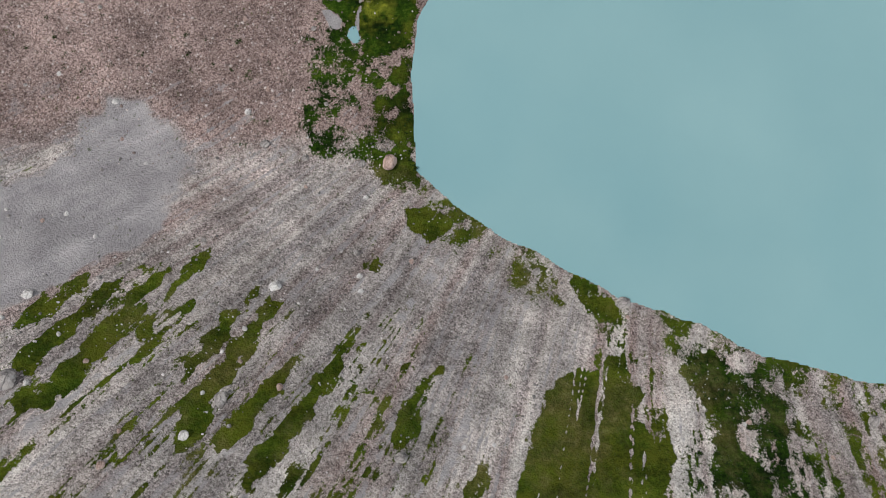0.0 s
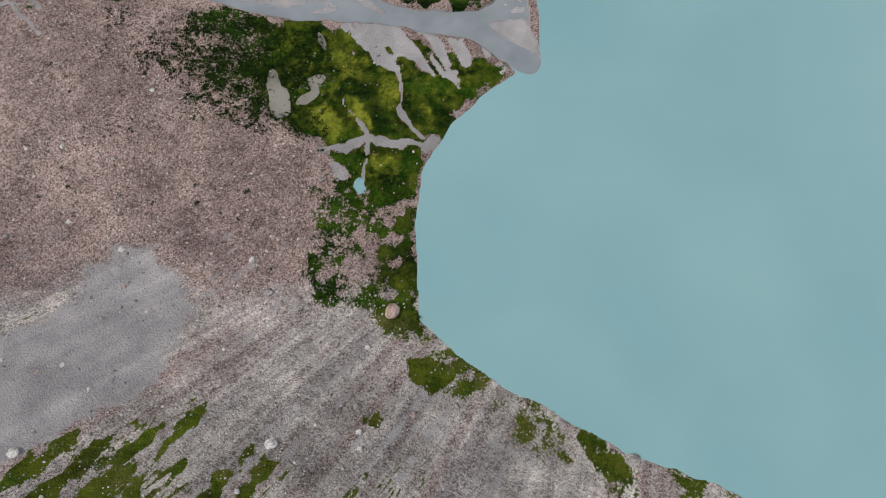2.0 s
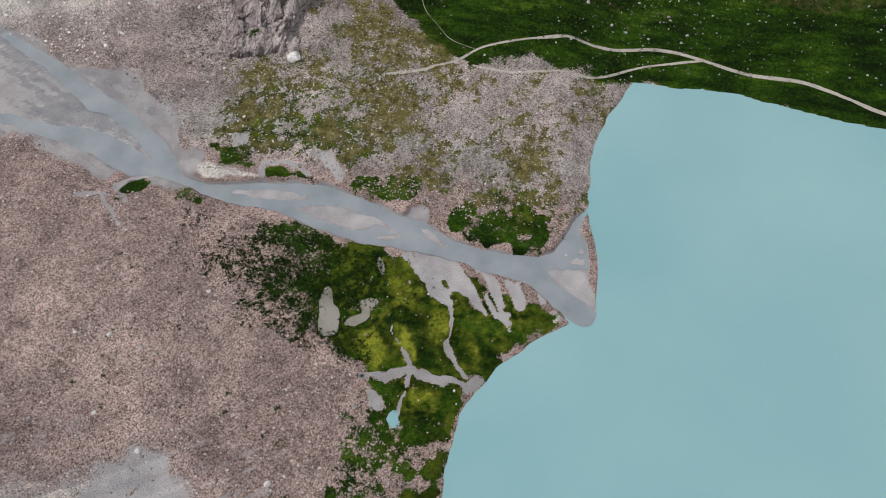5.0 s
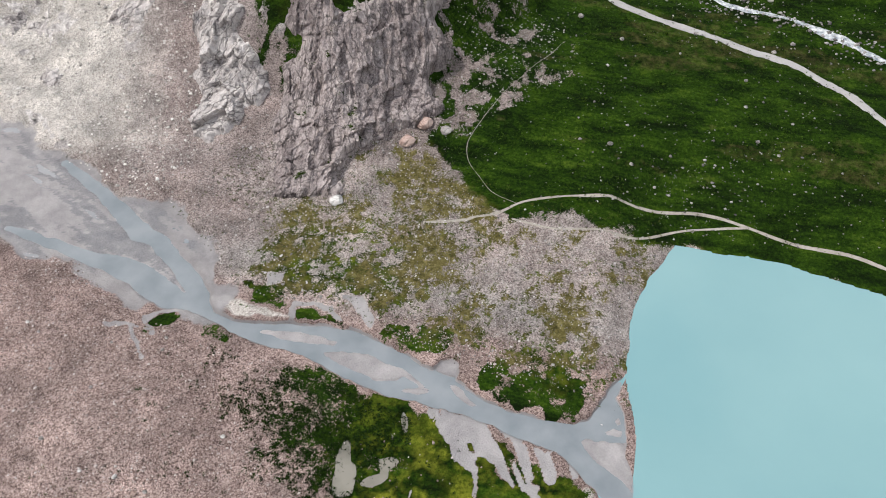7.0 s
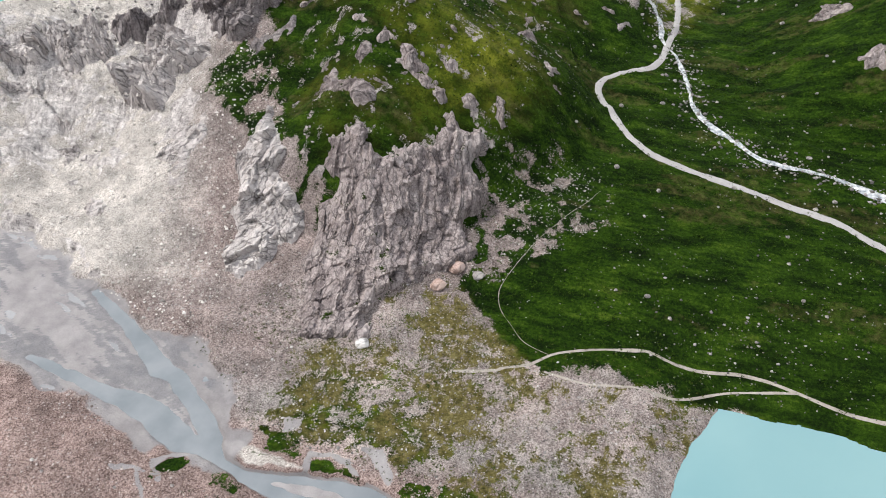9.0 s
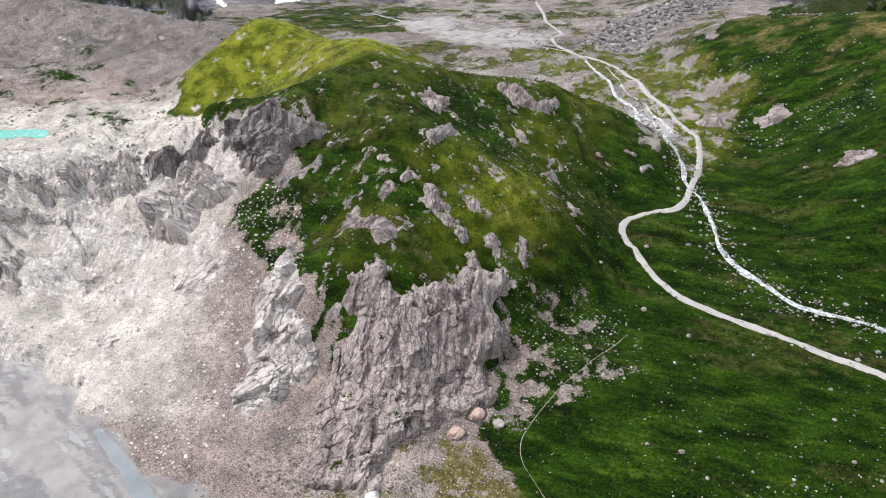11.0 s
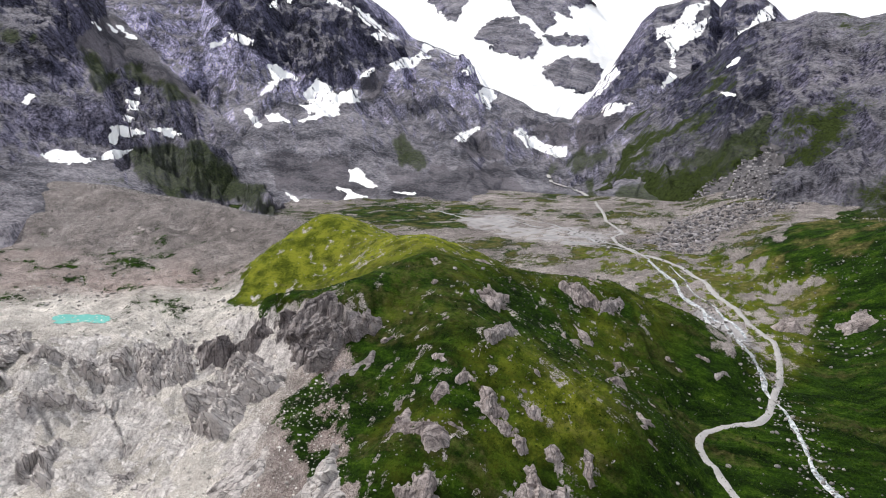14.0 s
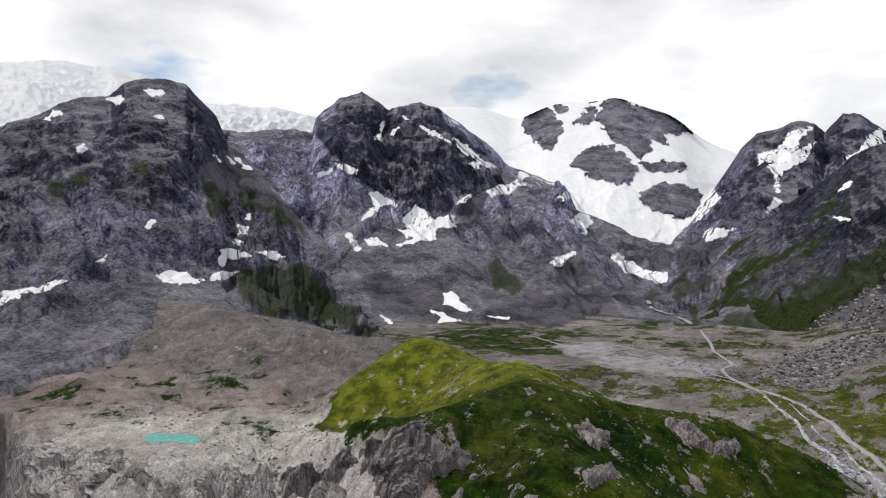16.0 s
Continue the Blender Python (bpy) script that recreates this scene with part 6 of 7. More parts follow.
def crag(outline, rise, material, label, seed, shear=0.4, gap=0.45, rib=3.0, ragged=1.6):
    """A bedded outcrop: slabs and blocks standing out of the slope, with ragged edges that sink into it."""
    px, py = [p[0] for p in outline], [p[1] for p in outline]
    cx, cy = sum(px) / len(px), sum(py) / len(py)
    probe = terrain(np.array([cx - 6, cx + 6, cx, cx]), np.array([cy, cy, cy - 6, cy + 6]))
    fall = np.array([probe[0] - probe[1], probe[2] - probe[3]])
    tilt = math.atan(float(np.linalg.norm(fall)) / 12)
    fall = fall / (np.linalg.norm(fall) + 1e-6)
    side = np.array([-fall[1], fall[0]])
    m = 3.0
    us = [(x - cx) * side[0] + (y - cy) * side[1] for x, y in outline]
    vs = [(x - cx) * fall[0] + (y - cy) * fall[1] for x, y in outline]
    U, V = np.meshgrid(np.arange(min(us) - m, max(us) + m, gap), np.arange(min(vs) - m, max(vs) + m, gap))
    x, y = cx + U * side[0] + V * fall[0], cy + U * side[1] + V * fall[1]
    d, _, _ = line(x, y, outline + outline[:1])
    d = np.where(inside(x, y, outline), d, -d) + ragged * fbm(x, y, 5 + ragged, 4, seed + 1)
    env = step(-0.6, 3.4, d + 0.8 * fbm(x, y, 2.5, 3, seed + 12))
    n = math.hypot(1, shear)
    slant = V / math.cos(tilt)
    across = (U + shear * slant) / n + 0.9 * fbm(x, y, 13, 3, seed + 2) + 0.3 * fbm(x, y, 3.5, 3, seed + 6)
    run = (slant - shear * U) / n
    slab = beds(across / rib, run / (3.5 * rib), seed)
    rib_ = beds(across / rib * 2.7 + 0.3, run / (1.6 * rib), seed + 3)
    leaf = beds(across / rib * 6.7 + 0.7, run / (0.9 * rib), seed + 5)
    unit = 0.65 * rib
    block, piece = facets(across / (2.0 * unit), run / (3.6 * unit), seed + 7, True)
    lump = facets(across / (0.85 * unit), run / (1.5 * unit), seed + 8)
    chip = facets(across / (0.32 * unit), run / (0.5 * unit), seed + 10)
    out = env * rise * (0.02 + 0.46 * block + 0.20 * lump + 0.09 * chip + 0.14 * slab + 0.06 * rib_ + 0.02 * leaf) + 0.15 * env * fbm(x, y, 1.6, 3, seed + 9)
    z = terrain(x, y) + out * math.cos(tilt) - (1 - env) * 1.2
    x, y = x + fall[0] * out * math.sin(tilt), y + fall[1] * out * math.sin(tilt)
    grain = {"bed_across": across, "bed_along": run}
    keep = d > -1.0
    if rise < 4:
        ob = new("rock_outcrop", patch_mesh("rock_outcrop", x, y, z, keep, material, False, grain))
    else:
        # a large outcrop is an assembly of its jointed blocks
        cz = float(z[keep].min())
        ob = new("rock_outcrop")
        ob.matrix_world = pose(cx, cy, cz)
        quad = piece[:-1, :-1]
        whole = keep[:-1, :-1] & keep[1:, :-1] & keep[:-1, 1:] & keep[1:, 1:]
        for k in np.unique(quad[whole]):
            cells = whole & (quad == k)
            while cells.sum() > 5:
                single = main_piece(cells)
                cells &= ~single
                new("rock_slab", patch_mesh("rock_slab", x - cx, y - cy, z - cz, keep, material, False, grain, single)).parent = ob
    return tagged(ob, label, "rock outcrop", "crags of the knoll and the terrace")


crag([(-75.6, 136.6), (-81.9, 147.9), (-84.4, 158.8), (-82.9, 165.7), (-82.1, 173), (-85.1, 176.9), (-84.2, 181.7), (-82.5, 184.2), (-77.2, 187.7), (-75.3, 184.5), (-72.2, 182.5), (-67.2, 186.6), (-59.2, 191.8), (-57.1, 200.6), (-56.2, 203), (-52.9, 200.6), (-47.3, 204.3), (-45.1, 199.8), (-48.2, 193.5), (-44.1, 191), (-41.7, 188.5), (-44.5, 181.2), (-41, 174.8), (-44.6, 165.9), (-51.5, 160.9), (-55.8, 153.4), (-61.2, 147.7), (-56.9, 141.4), (-58.6, 137.5), (-64.7, 137.7), (-70.1, 136.3)], 5, CRAG, "steep pinkish-grey rock nose with dark cracks and grassy ledges", 201, 0.42, 0.4, 6.0)
crag([(-102.9, 149.9), (-105.8, 155.5), (-105.1, 161.5), (-108.6, 165.2), (-109, 172.2), (-111.8, 176.3), (-109.9, 180.5), (-112.4, 187.6), (-110.5, 191.4), (-111.9, 196.6), (-107.5, 195.2), (-102.4, 186.9), (-95.6, 179.6), (-96.5, 175), (-91.3, 172.4), (-88.1, 170.7), (-87.5, 166.4), (-87.6, 162.5), (-89.7, 157.6), (-92.4, 152.4), (-96.1, 149.8)], 4.6, SUNNY_PALE_CRAG, "long pale grey rock rib beside a scree gully", 211, 0.4, 0.4, 5)
crag([(-159.9, 233.6), (-152.2, 233.4), (-146.9, 232.8), (-145.4, 234.3), (-138.6, 234.7), (-135.1, 234.6), (-132.8, 234.6), (-125.7, 228), (-121.7, 228.5), (-119.7, 234.1), (-117.1, 232.9), (-112, 229.1), (-114.1, 225.2), (-117.2, 223.4), (-121.8, 220.4), (-124.4, 215.9), (-129.6, 212.3), (-135.2, 216.1), (-142.4, 218.5), (-151.4, 225)], 6, SHADED_ROCK, "grey comb of upright rock pillars below the grassy knoll", 221, 0.25, 0.4, 4.5)
crag([(-125.4, 210.6), (-123.5, 214.3), (-118.6, 218.3), (-111.5, 220.3), (-108.9, 217.4), (-112.5, 211.1), (-118.1, 210.5), (-116.7, 206.4), (-120.2, 205.5)], 3, SHADED_ROCK, "lower grey rock step below the rock comb", 226, 0.7, 0.4, 3.5)
crag([(-95.8, 194.4), (-94.4, 200), (-91.1, 203.1), (-84.9, 199.1), (-77.1, 196.4), (-73.9, 193), (-79.8, 190.4)], 3, CRAG, "slanting pinkish rock slab in the grass", 231, 0.6, 0.35, 3)
crag([(-172.8, 203.3), (-172.3, 207.7), (-170, 214), (-168.8, 224.2), (-156.6, 221.7), (-146.6, 217.7), (-136.4, 212.8), (-135.7, 208.3), (-143.4, 206.5), (-149.4, 205.4), (-147, 200.7), (-147.5, 194.2), (-153.3, 193.9), (-165.8, 198.9)], 9, SUNNY_PALE_CRAG, "bulky pale rock outcrop above bright scree", 241, 0.5, 0.45, 5)
crag([(-199.2, 207.4), (-207.1, 217.3), (-197.4, 219.7), (-180.4, 215), (-176, 210.1), (-183, 205.8), (-189.9, 200.6), (-195.7, 202.8)], 7.5, SUNNY_PALE_CRAG, "bright broken cliff at the rim of the tarn's terrace", 256, -2.5, 0.4, 3.2)
crag([(-223.7, 197.2), (-215.3, 200.7), (-206.1, 203.1), (-209.2, 216.7), (-195.9, 203.6), (-203.8, 199.6), (-214.8, 198.1)], 6.75, SUNNY_PALE_CRAG, "bright ledged cliff at the rim of the tarn's terrace", 261, -3.5, 0.45, 3.2)
crag([(-235.4, 195.1), (-226.2, 200.3), (-216.2, 200.6), (-222.7, 196), (-226.1, 185.8)], 6.75, SUNNY_PALE_CRAG, "bright ledged cliff at the rim of the tarn's terrace", 263, -3.5, 0.5, 3.2)
crag([(-223.4, 182.8), (-219.3, 191.1), (-206.1, 195.5), (-197.9, 197.2), (-198, 194.4), (-208.9, 190.2), (-220.4, 179.4)], 5.25, SUNNY_PALE_CRAG, "bright ledged cliff at the rim of the tarn's terrace", 265, -4, 0.5, 3)
crag([(-215.6, 174.2), (-204.7, 178.4), (-202, 184.2), (-193, 168.7), (-208.3, 167.9)], 6, SUNNY_PALE_CRAG, "bright rock outcrop standing in pale scree", 271, -3, 0.5, 3)
crag([(-184.8, 179.7), (-179, 184.7), (-170.5, 187.9), (-171.7, 180.4), (-174.9, 175.1)], 3, SUNNY_PALE_CRAG, "bright rock outcrop standing in pale scree", 273, -3, 0.45, 2.6)
crag([(-158.9, 163.3), (-159.6, 167.9), (-148.8, 163.8), (-147.1, 160.4), (-153.5, 160)], 2.6, SUNNY_PALE_CRAG, "bright rock outcrop standing in pale scree", 275, 0.5, 0.4, 2.4)
crag([(-168.7, 190.6), (-166.1, 195.8), (-160.8, 193.9), (-164.8, 192.5), (-167.8, 190.5)], 2.2, SUNNY_PALE_CRAG, "bright rock outcrop standing in pale scree", 277, 0.5, 0.4, 2.4)
crag([(-140.6, 177.1), (-138.9, 185.7), (-128.3, 188.4), (-123.2, 183.9), (-128.6, 177.4), (-133.8, 173.8)], 2, SUNNY_PALE_CRAG, "low pale rock ribs in the scree gully", 279, 0.5, 0.4, 2.4)
crag([(-75.8, 208.5), (-74, 211.6), (-66.6, 214.5), (-65.2, 213), (-67.6, 208.2), (-71, 204)], 2.4, SHADED_ROCK, "small dark grey rock outcrop in the turf", 300, 0.4, 0.4, 2.2)
crag([(-79.7, 226), (-77.8, 245.9), (-70.1, 233.4), (-72.6, 228.6), (-74.6, 221.9), (-71.3, 218), (-73.2, 216), (-76.6, 220.3)], 2.4, SHADED_ROCK, "small dark grey rock outcrop in the turf", 309, 0.4, 0.4, 2.2)
crag([(-80.1, 211.7), (-75.3, 214.9), (-74.3, 211.1), (-78.2, 210.2)], 2.4, CRAG, "small grey rock outcrop in the turf", 318, 0.4, 0.4, 2.2)
crag([(-89.9, 209.1), (-87.1, 209.6), (-80.9, 209.5), (-79.1, 206.1), (-83.4, 203.4), (-87.6, 205.4)], 2.4, CRAG, "small grey rock outcrop in the turf", 327, 0.4, 0.4, 2.2)
crag([(-90.5, 218.2), (-88.1, 219.2), (-84.9, 214.3), (-86.8, 213.1)], 2.4, CRAG, "small grey rock outcrop in the turf", 336, 0.4, 0.4, 2.2)
crag([(-46.7, 211.1), (-43.9, 214), (-40.9, 210), (-38.3, 206.8), (-42.8, 204.6), (-45.5, 207.3)], 2.4, CRAG, "small grey rock outcrop in the turf", 345, 0.4, 0.4, 2.2)
crag([(-60.2, 289), (-54.5, 296.8), (-51, 293.2), (-52.2, 284.6), (-59.8, 278.2)], 2.4, SHADED_ROCK, "small dark grey rock outcrop in the turf", 354, 0.4, 0.4, 2.2)
crag([(-50.4, 265.7), (-47.6, 272.5), (-45.5, 269.2), (-46.1, 258.6), (-49.3, 256.5)], 2.4, CRAG, "small grey rock outcrop in the turf", 363, 0.4, 0.4, 2.2)
crag([(-64.7, 206.2), (-59.7, 209.2), (-58, 207.9), (-61.7, 203.4)], 2.4, CRAG, "small grey rock outcrop in the turf", 372, 0.4, 0.4, 2.2)
crag([(-93.6, 249.8), (-90.6, 253.2), (-85.2, 248.2), (-88.6, 245.8)], 2.4, CRAG, "small grey rock outcrop in the turf", 381, 0.4, 0.4, 2.2)
crag([(-20.8, 291.1), (-15.9, 294.9), (-12.9, 289.9), (-19.1, 285.6)], 2.4, SHADED_ROCK, "small dark grey rock outcrop in the turf", 390, 0.4, 0.4, 2.2)
crag([(-72, 285.2), (-68.3, 287.5), (-63.2, 280.5), (-66.9, 278.7)], 2.4, CRAG, "small grey rock outcrop in the turf", 408, 0.4, 0.4, 2.2)
crag([(-37.5, 235.7), (-32.2, 236), (-32, 230), (-35.2, 229.1)], 2.4, CRAG, "small grey rock outcrop in the turf", 417, 0.4, 0.4, 2.2)
crag([(-186, 226), (-165, 236), (-157, 230), (-166, 220), (-180, 215)], 9, SHADED_ROCK, "smooth violet-grey rock wall under the terrace rim", 246, 0.4, 0.4, 6)
crag([(-208, 212), (-202, 222), (-188, 227), (-182, 216), (-196, 204)], 7, SUNNY_PALE_CRAG, "bright broken cliff at the rim of the tarn's terrace", 251, 0.4, 0.4, 3.5)
crag([(-330, 180), (-300, 190), (-236, 200), (-236, 180), (-300, 165)], 6.75, SUNNY_PALE_CRAG, "bright broken cliff at the rim of the tarn's terrace", 271, -3.5, 0.8, 3.5, 5.0)
SMALL_CRAGS = [(-69, 209, 6, 4), (-66, 287, 9, 6), (30, 355, 8, 7), (3, 353, 8, 6), (-86, 253, 5, 8), (-154, 163, 5, 4), (-60, 268, 4, 3), (-45, 250, 3, 3), (50, 300, 7, 6), (62, 270, 6, 6), (-168, 180, 5, 4), (-185, 190, 7, 4)]
for n, (cx, cy, rx, ry) in enumerate(SMALL_CRAGS):
    ring = [(cx + rx * (1 + 0.25 * math.sin(k * 2.3 + n)) * math.cos(k * math.pi / 5), cy + ry * (1 + 0.25 * math.cos(k * 1.7 + n)) * math.sin(k * math.pi / 5)) for k in range(10)]
    pale_one = cx < -118
    crag(ring, 2.6 if not pale_one else 2.2, SUNNY_PALE_CRAG if pale_one else CRAG, "small bright rock outcrop in the scree" if pale_one else "small grey rock outcrop in the turf", 430 + 9 * n, 0.4, 0.45, 2.0)
KNOLL_CRAGS = [(-72, 207), (-88, 250), (-77, 234), (-75, 220), (-88, 216), (-65, 287), (-57, 290), (-50, 266), (-43, 269), (-49, 274), (-59, 252), (-61, 205), (-42, 207), (-52, 208), (-33, 229), (-18, 294), (-83, 206), (-104, 245), (-76, 213), (-79, 212), (-108, 224)]
rng = np.random.default_rng(31)
tries = np.stack([rng.uniform(-150, -22, 400), rng.uniform(190, 330, 400)], 1)
high = terrain(tries[:, 0], tries[:, 1])
KNOLL_CRAGS += [(float(a), float(b)) for (a, b), h in zip(tries, high) if h > 30 and inside(np.array([a]), np.array([b]), GREEN)[0] and not (a < -100 and b > 240)][:42]
for n, (cx, cy) in enumerate(KNOLL_CRAGS):
    rx, ry = float(rng.uniform(1.6, 4.2)), float(rng.uniform(1.2, 2.6))
    tilt = float(rng.uniform(-0.6, 0.6))
    ring = [(cx + rx * (1 + 0.3 * math.sin(k * 2.3 + n)) * math.cos(k * math.pi / 5 + tilt), cy + ry * (1 + 0.3 * math.cos(k * 1.7 + n)) * math.sin(k * math.pi / 5)) for k in range(10)]
    crag(ring, 2.4, CRAG, "small pinkish-grey rock outcrop breaking through the turf", 600 + 9 * n, 0.5, 0.45, 1.6)



# ---- tarn and pools ----
def pool(name, cx, cy, rx, ry, turn, material, label, lift=0.12, seed=0):
    k = np.linspace(0, 2 * math.pi, 40, endpoint=False)
    rad = 1 + 0.42 * fbm(np.cos(k) * 2 + cx, np.sin(k) * 2 + cy, 1.4, 3, seed)
    u, v = rx * rad * np.cos(k), ry * rad * np.sin(k)
    c, s = math.cos(radians(turn)), math.sin(radians(turn))
    px, py = cx + c * u - s * v, cy + s * u + c * v
    z = float(np.median(terrain(px, py))) + lift
    return tagged(new(name, sheet(name, list(zip(px, py)), z, material)), label, name, kind="structure")



POOL_WATER = water_material("pool_water", (0.14, 0.133, 0.11), (0.21, 0.20, 0.17), 0.15, 1.2, 0.01, 0.2)
pool("tarn", -238, 219, 10.5, 6.5, 25, TARN_WATER, "small turquoise tarn on a gravel terrace", 0.14, 1)
for n, outline in enumerate(POOLS):
    ring = smooth_line(outline + outline[:1], 0.6)[:-1]
    cx_, cy_ = ring.mean(0)
    wide = [(cx_ + (a - cx_) * 1.12, cy_ + (b - cy_) * 1.12) for a, b in ring]
    z = float(np.median(terrain(ring[:, 0], ring[:, 1]))) - 0.02
    clear = n == len(POOLS) - 1
    tagged(new("pool", sheet("pool", wide, z, LAKE_WATER if clear else POOL_WATER)), "small turquoise pool beside the lake" if clear else "shallow muddy pool in the marsh", "pool", kind="structure")


# ---- stones ----
def stone_shape(seed):
    """An angular stone: a round of twelve corners pulled out of true."""
    rng = np.random.default_rng(seed)
    g = (1 + 5 ** 0.5) / 2
    v = np.array([(-1, g, 0), (1, g, 0), (-1, -g, 0), (1, -g, 0), (0, -1, g), (0, 1, g), (0, -1, -g), (0, 1, -g), (g, 0, -1), (g, 0, 1), (-g, 0, -1), (-g, 0, 1)], float) / 1.9
    f = np.array([(0, 11, 5), (0, 5, 1), (0, 1, 7), (0, 7, 10), (0, 10, 11), (1, 5, 9), (5, 11, 4), (11, 10, 2), (10, 7, 6), (7, 1, 8), (3, 9, 4), (3, 4, 2), (3, 2, 6), (3, 6, 8), (3, 8, 9), (4, 9, 5), (2, 4, 11), (6, 2, 10), (8, 6, 7), (9, 8, 1)])
    return v * rng.uniform(0.68, 1.2, (12, 1)) + rng.uniform(-0.12, 0.12, (12, 3)), f


SHAPES = [stone_shape(k) for k in range(12)]


def scatter(name, x, y, size, material, label, flat=0.7, seed=0, z=None):
    """Loose stones strewn on the ground, joined into one mesh."""
    rng = np.random.default_rng(seed)
    z = terrain(x, y) if z is None else z
    verts, faces, base = [], [], 0
    kind = rng.integers(0, len(SHAPES), len(x))
    for k, (v, f) in enumerate(SHAPES):
        pick = np.nonzero(kind == k)[0]
        if not len(pick):
            continue
        a = rng.uniform(0, 2 * math.pi, len(pick))
        s = size[pick][:, None, None] * rng.uniform(0.7, 1.3, (len(pick), 1, 3)) * np.array([1, 1, flat])
        p = v[None] * s * 0.5
        q = np.stack([p[..., 0] * np.cos(a)[:, None] - p[..., 1] * np.sin(a)[:, None], p[..., 0] * np.sin(a)[:, None] + p[..., 1] * np.cos(a)[:, None], p[..., 2]], -1)
        q = q + np.stack([x[pick], y[pick], z[pick] + size[pick] * 0.12], -1)[:, None]
        verts.append(q.reshape(-1, 3))
        faces.append((f[None] + (base + 12 * np.arange(len(pick)))[:, None, None]).reshape(-1, 3))
        base += 12 * len(pick)
    verts, faces = np.concatenate(verts), np.concatenate(faces).astype(np.int32)
    me = bpy.data.meshes.new(name)
    me.vertices.add(len(verts))
    me.vertices.foreach_set("co", verts.astype(np.float32).ravel())
    me.loops.add(faces.size)
    me.loops.foreach_set("vertex_index", faces.ravel())
    me.polygons.add(len(faces))
    me.polygons.foreach_set("loop_start", np.arange(0, faces.size, 3, dtype=np.int32))
    me.polygons.foreach_set("loop_total", np.full(len(faces), 3, np.int32))
    me.update(calc_edges=True)
    me.materials.append(material)
    return tagged(new(name, me), label, "stones", kind="stuff")


def stone_material(name, dark, mid, light):
    m = Mat(name, 0.9)
    g = m.n.new("ShaderNodeNewGeometry")
    v = m.math("ADD", m.math("MULTIPLY", g.outputs["Random Per Island"], 0.75), m.math("MULTIPLY", m.noise(2.2, 4, 0.7), 0.3))
    return m.done(m.colours(v, (0.12, dark), (0.5, mid), (0.95, light)), m.noise(6, 3, 0.7), 0.06, 0.6)


def sown(count, box, test, seed):
    rng = np.random.default_rng(seed)
    x, y = rng.uniform(box[0], box[1], count), rng.uniform(box[2], box[3], count)
    keep = test(x, y, rng.uniform(0, 1, count))
    return x[keep], y[keep], rng


def on_land(x, y):
    d, _, _ = line(x, y, SHORE)
    return ~inside(x, y, LAKE) & (d > 0.3)


def off_river(x, y, width=7.5):
    d, _, _ = line(x, y, RIVER_BED)
    return d > width


PINK_STONE = stone_material("pink_stones", (0.10, 0.078, 0.072), (0.27, 0.215, 0.20), (0.64, 0.59, 0.57))
GREY_STONE = stone_material("grey_stones", (0.09, 0.086, 0.086), (0.27, 0.255, 0.25), (0.64, 0.62, 0.61))
DULL_STONE = stone_material("dull_grey_stones", (0.08, 0.076, 0.078), (0.20, 0.19, 0.188), (0.42, 0.405, 0.40))
# lighter than the rubble itself: the cliff's sunlight is in the tone
SUNNY_PALE_STONE = stone_material("sunny_pale_stones", (0.25, 0.24, 0.23), (0.52, 0.50, 0.47), (0.80, 0.78, 0.76))
x, y, rng = sown(15000, (-125, -4, 28, 106), lambda a, b, u: on_land(a, b) & off_river(a, b) & (u < 0.75 + 0.5 * fbm(a, b, 14, 3, 401)) & (~inside(a, b, MARSH) | (u < 0.06)) & ~inside(a, b, STRIP) & (~inside(a, b, TONGUE) | (u < 0.15)), 1)
scatter("plain_stones", x, y, 0.20 + 0.85 * rng.beta(1.1, 7, len(x)), PINK_STONE, "loose pink and grey stones strewn over the moraine plain", seed=1)
x, y, rng = sown(14000, (-110, 92, -48, 36), lambda a, b, u: on_land(a, b) & (u < 0.55 + 0.8 * fbm(a, b, 10, 3, 402)) & ~inside(a, b, TURF_SOUTH) & (~inside(a, b, TONGUE) | (u < 0.15)), 2)
scatter("slope_stones", x, y, 0.18 + 0.85 * rng.beta(1.0, 8, len(x)), GREY_STONE, "loose grey and pinkish stones on the scree slope", seed=2)
x, y, rng = sown(9000, (-118, 24, 100, 166), lambda a, b, u: on_land(a, b) & off_river(a, b) & ~inside(a, b, BRAID) & (~inside(a, b, GREEN) | (u < 0.07)), 3)
scatter("bank_stones", x, y, 0.20 + 1.0 * rng.beta(1.0, 8, len(x)), GREY_STONE, "loose stones among the tufts on the river's far bank", seed=3)
x, y, rng = sown(9000, (-290, -100, 128, 236), lambda a, b, u: ~inside(a, b, GREEN) & ~inside(a, b, BRAID), 4)
scatter("bright_stones", x, y, 0.3 + 1.6 * rng.beta(1.0, 7, len(x)), SUNNY_PALE_STONE, "rubble below the cliff, lightened in colour for the sun on it", seed=4)
x, y, rng = sown(26000, (-230, 90, 150, 400), lambda a, b, u: inside(a, b, GREEN) & (u < 0.12 + 0.9 * fbm(a, b, 22, 4, 405)), 5)
scatter("meadow_stones", x, y, 0.22 + 1.7 * rng.beta(1.0, 9, len(x)), DULL_STONE, "grey stones scattered over the green meadow and knoll", seed=5)
x, y, rng = sown(2600, (-50, 0, 158, 220), lambda a, b, u: soft(a, b, [(-48, 160), (-30, 162), (-8, 200), (-6, 216), (-26, 214), (-44, 200)], 5, 8, 14, 35) > 0.4, 12)
scatter("fallen_stones", x, y, 0.2 + 0.9 * rng.beta(1.0, 6, len(x)), GREY_STONE, "pale fallen stones in the turf below the rock nose", seed=12)
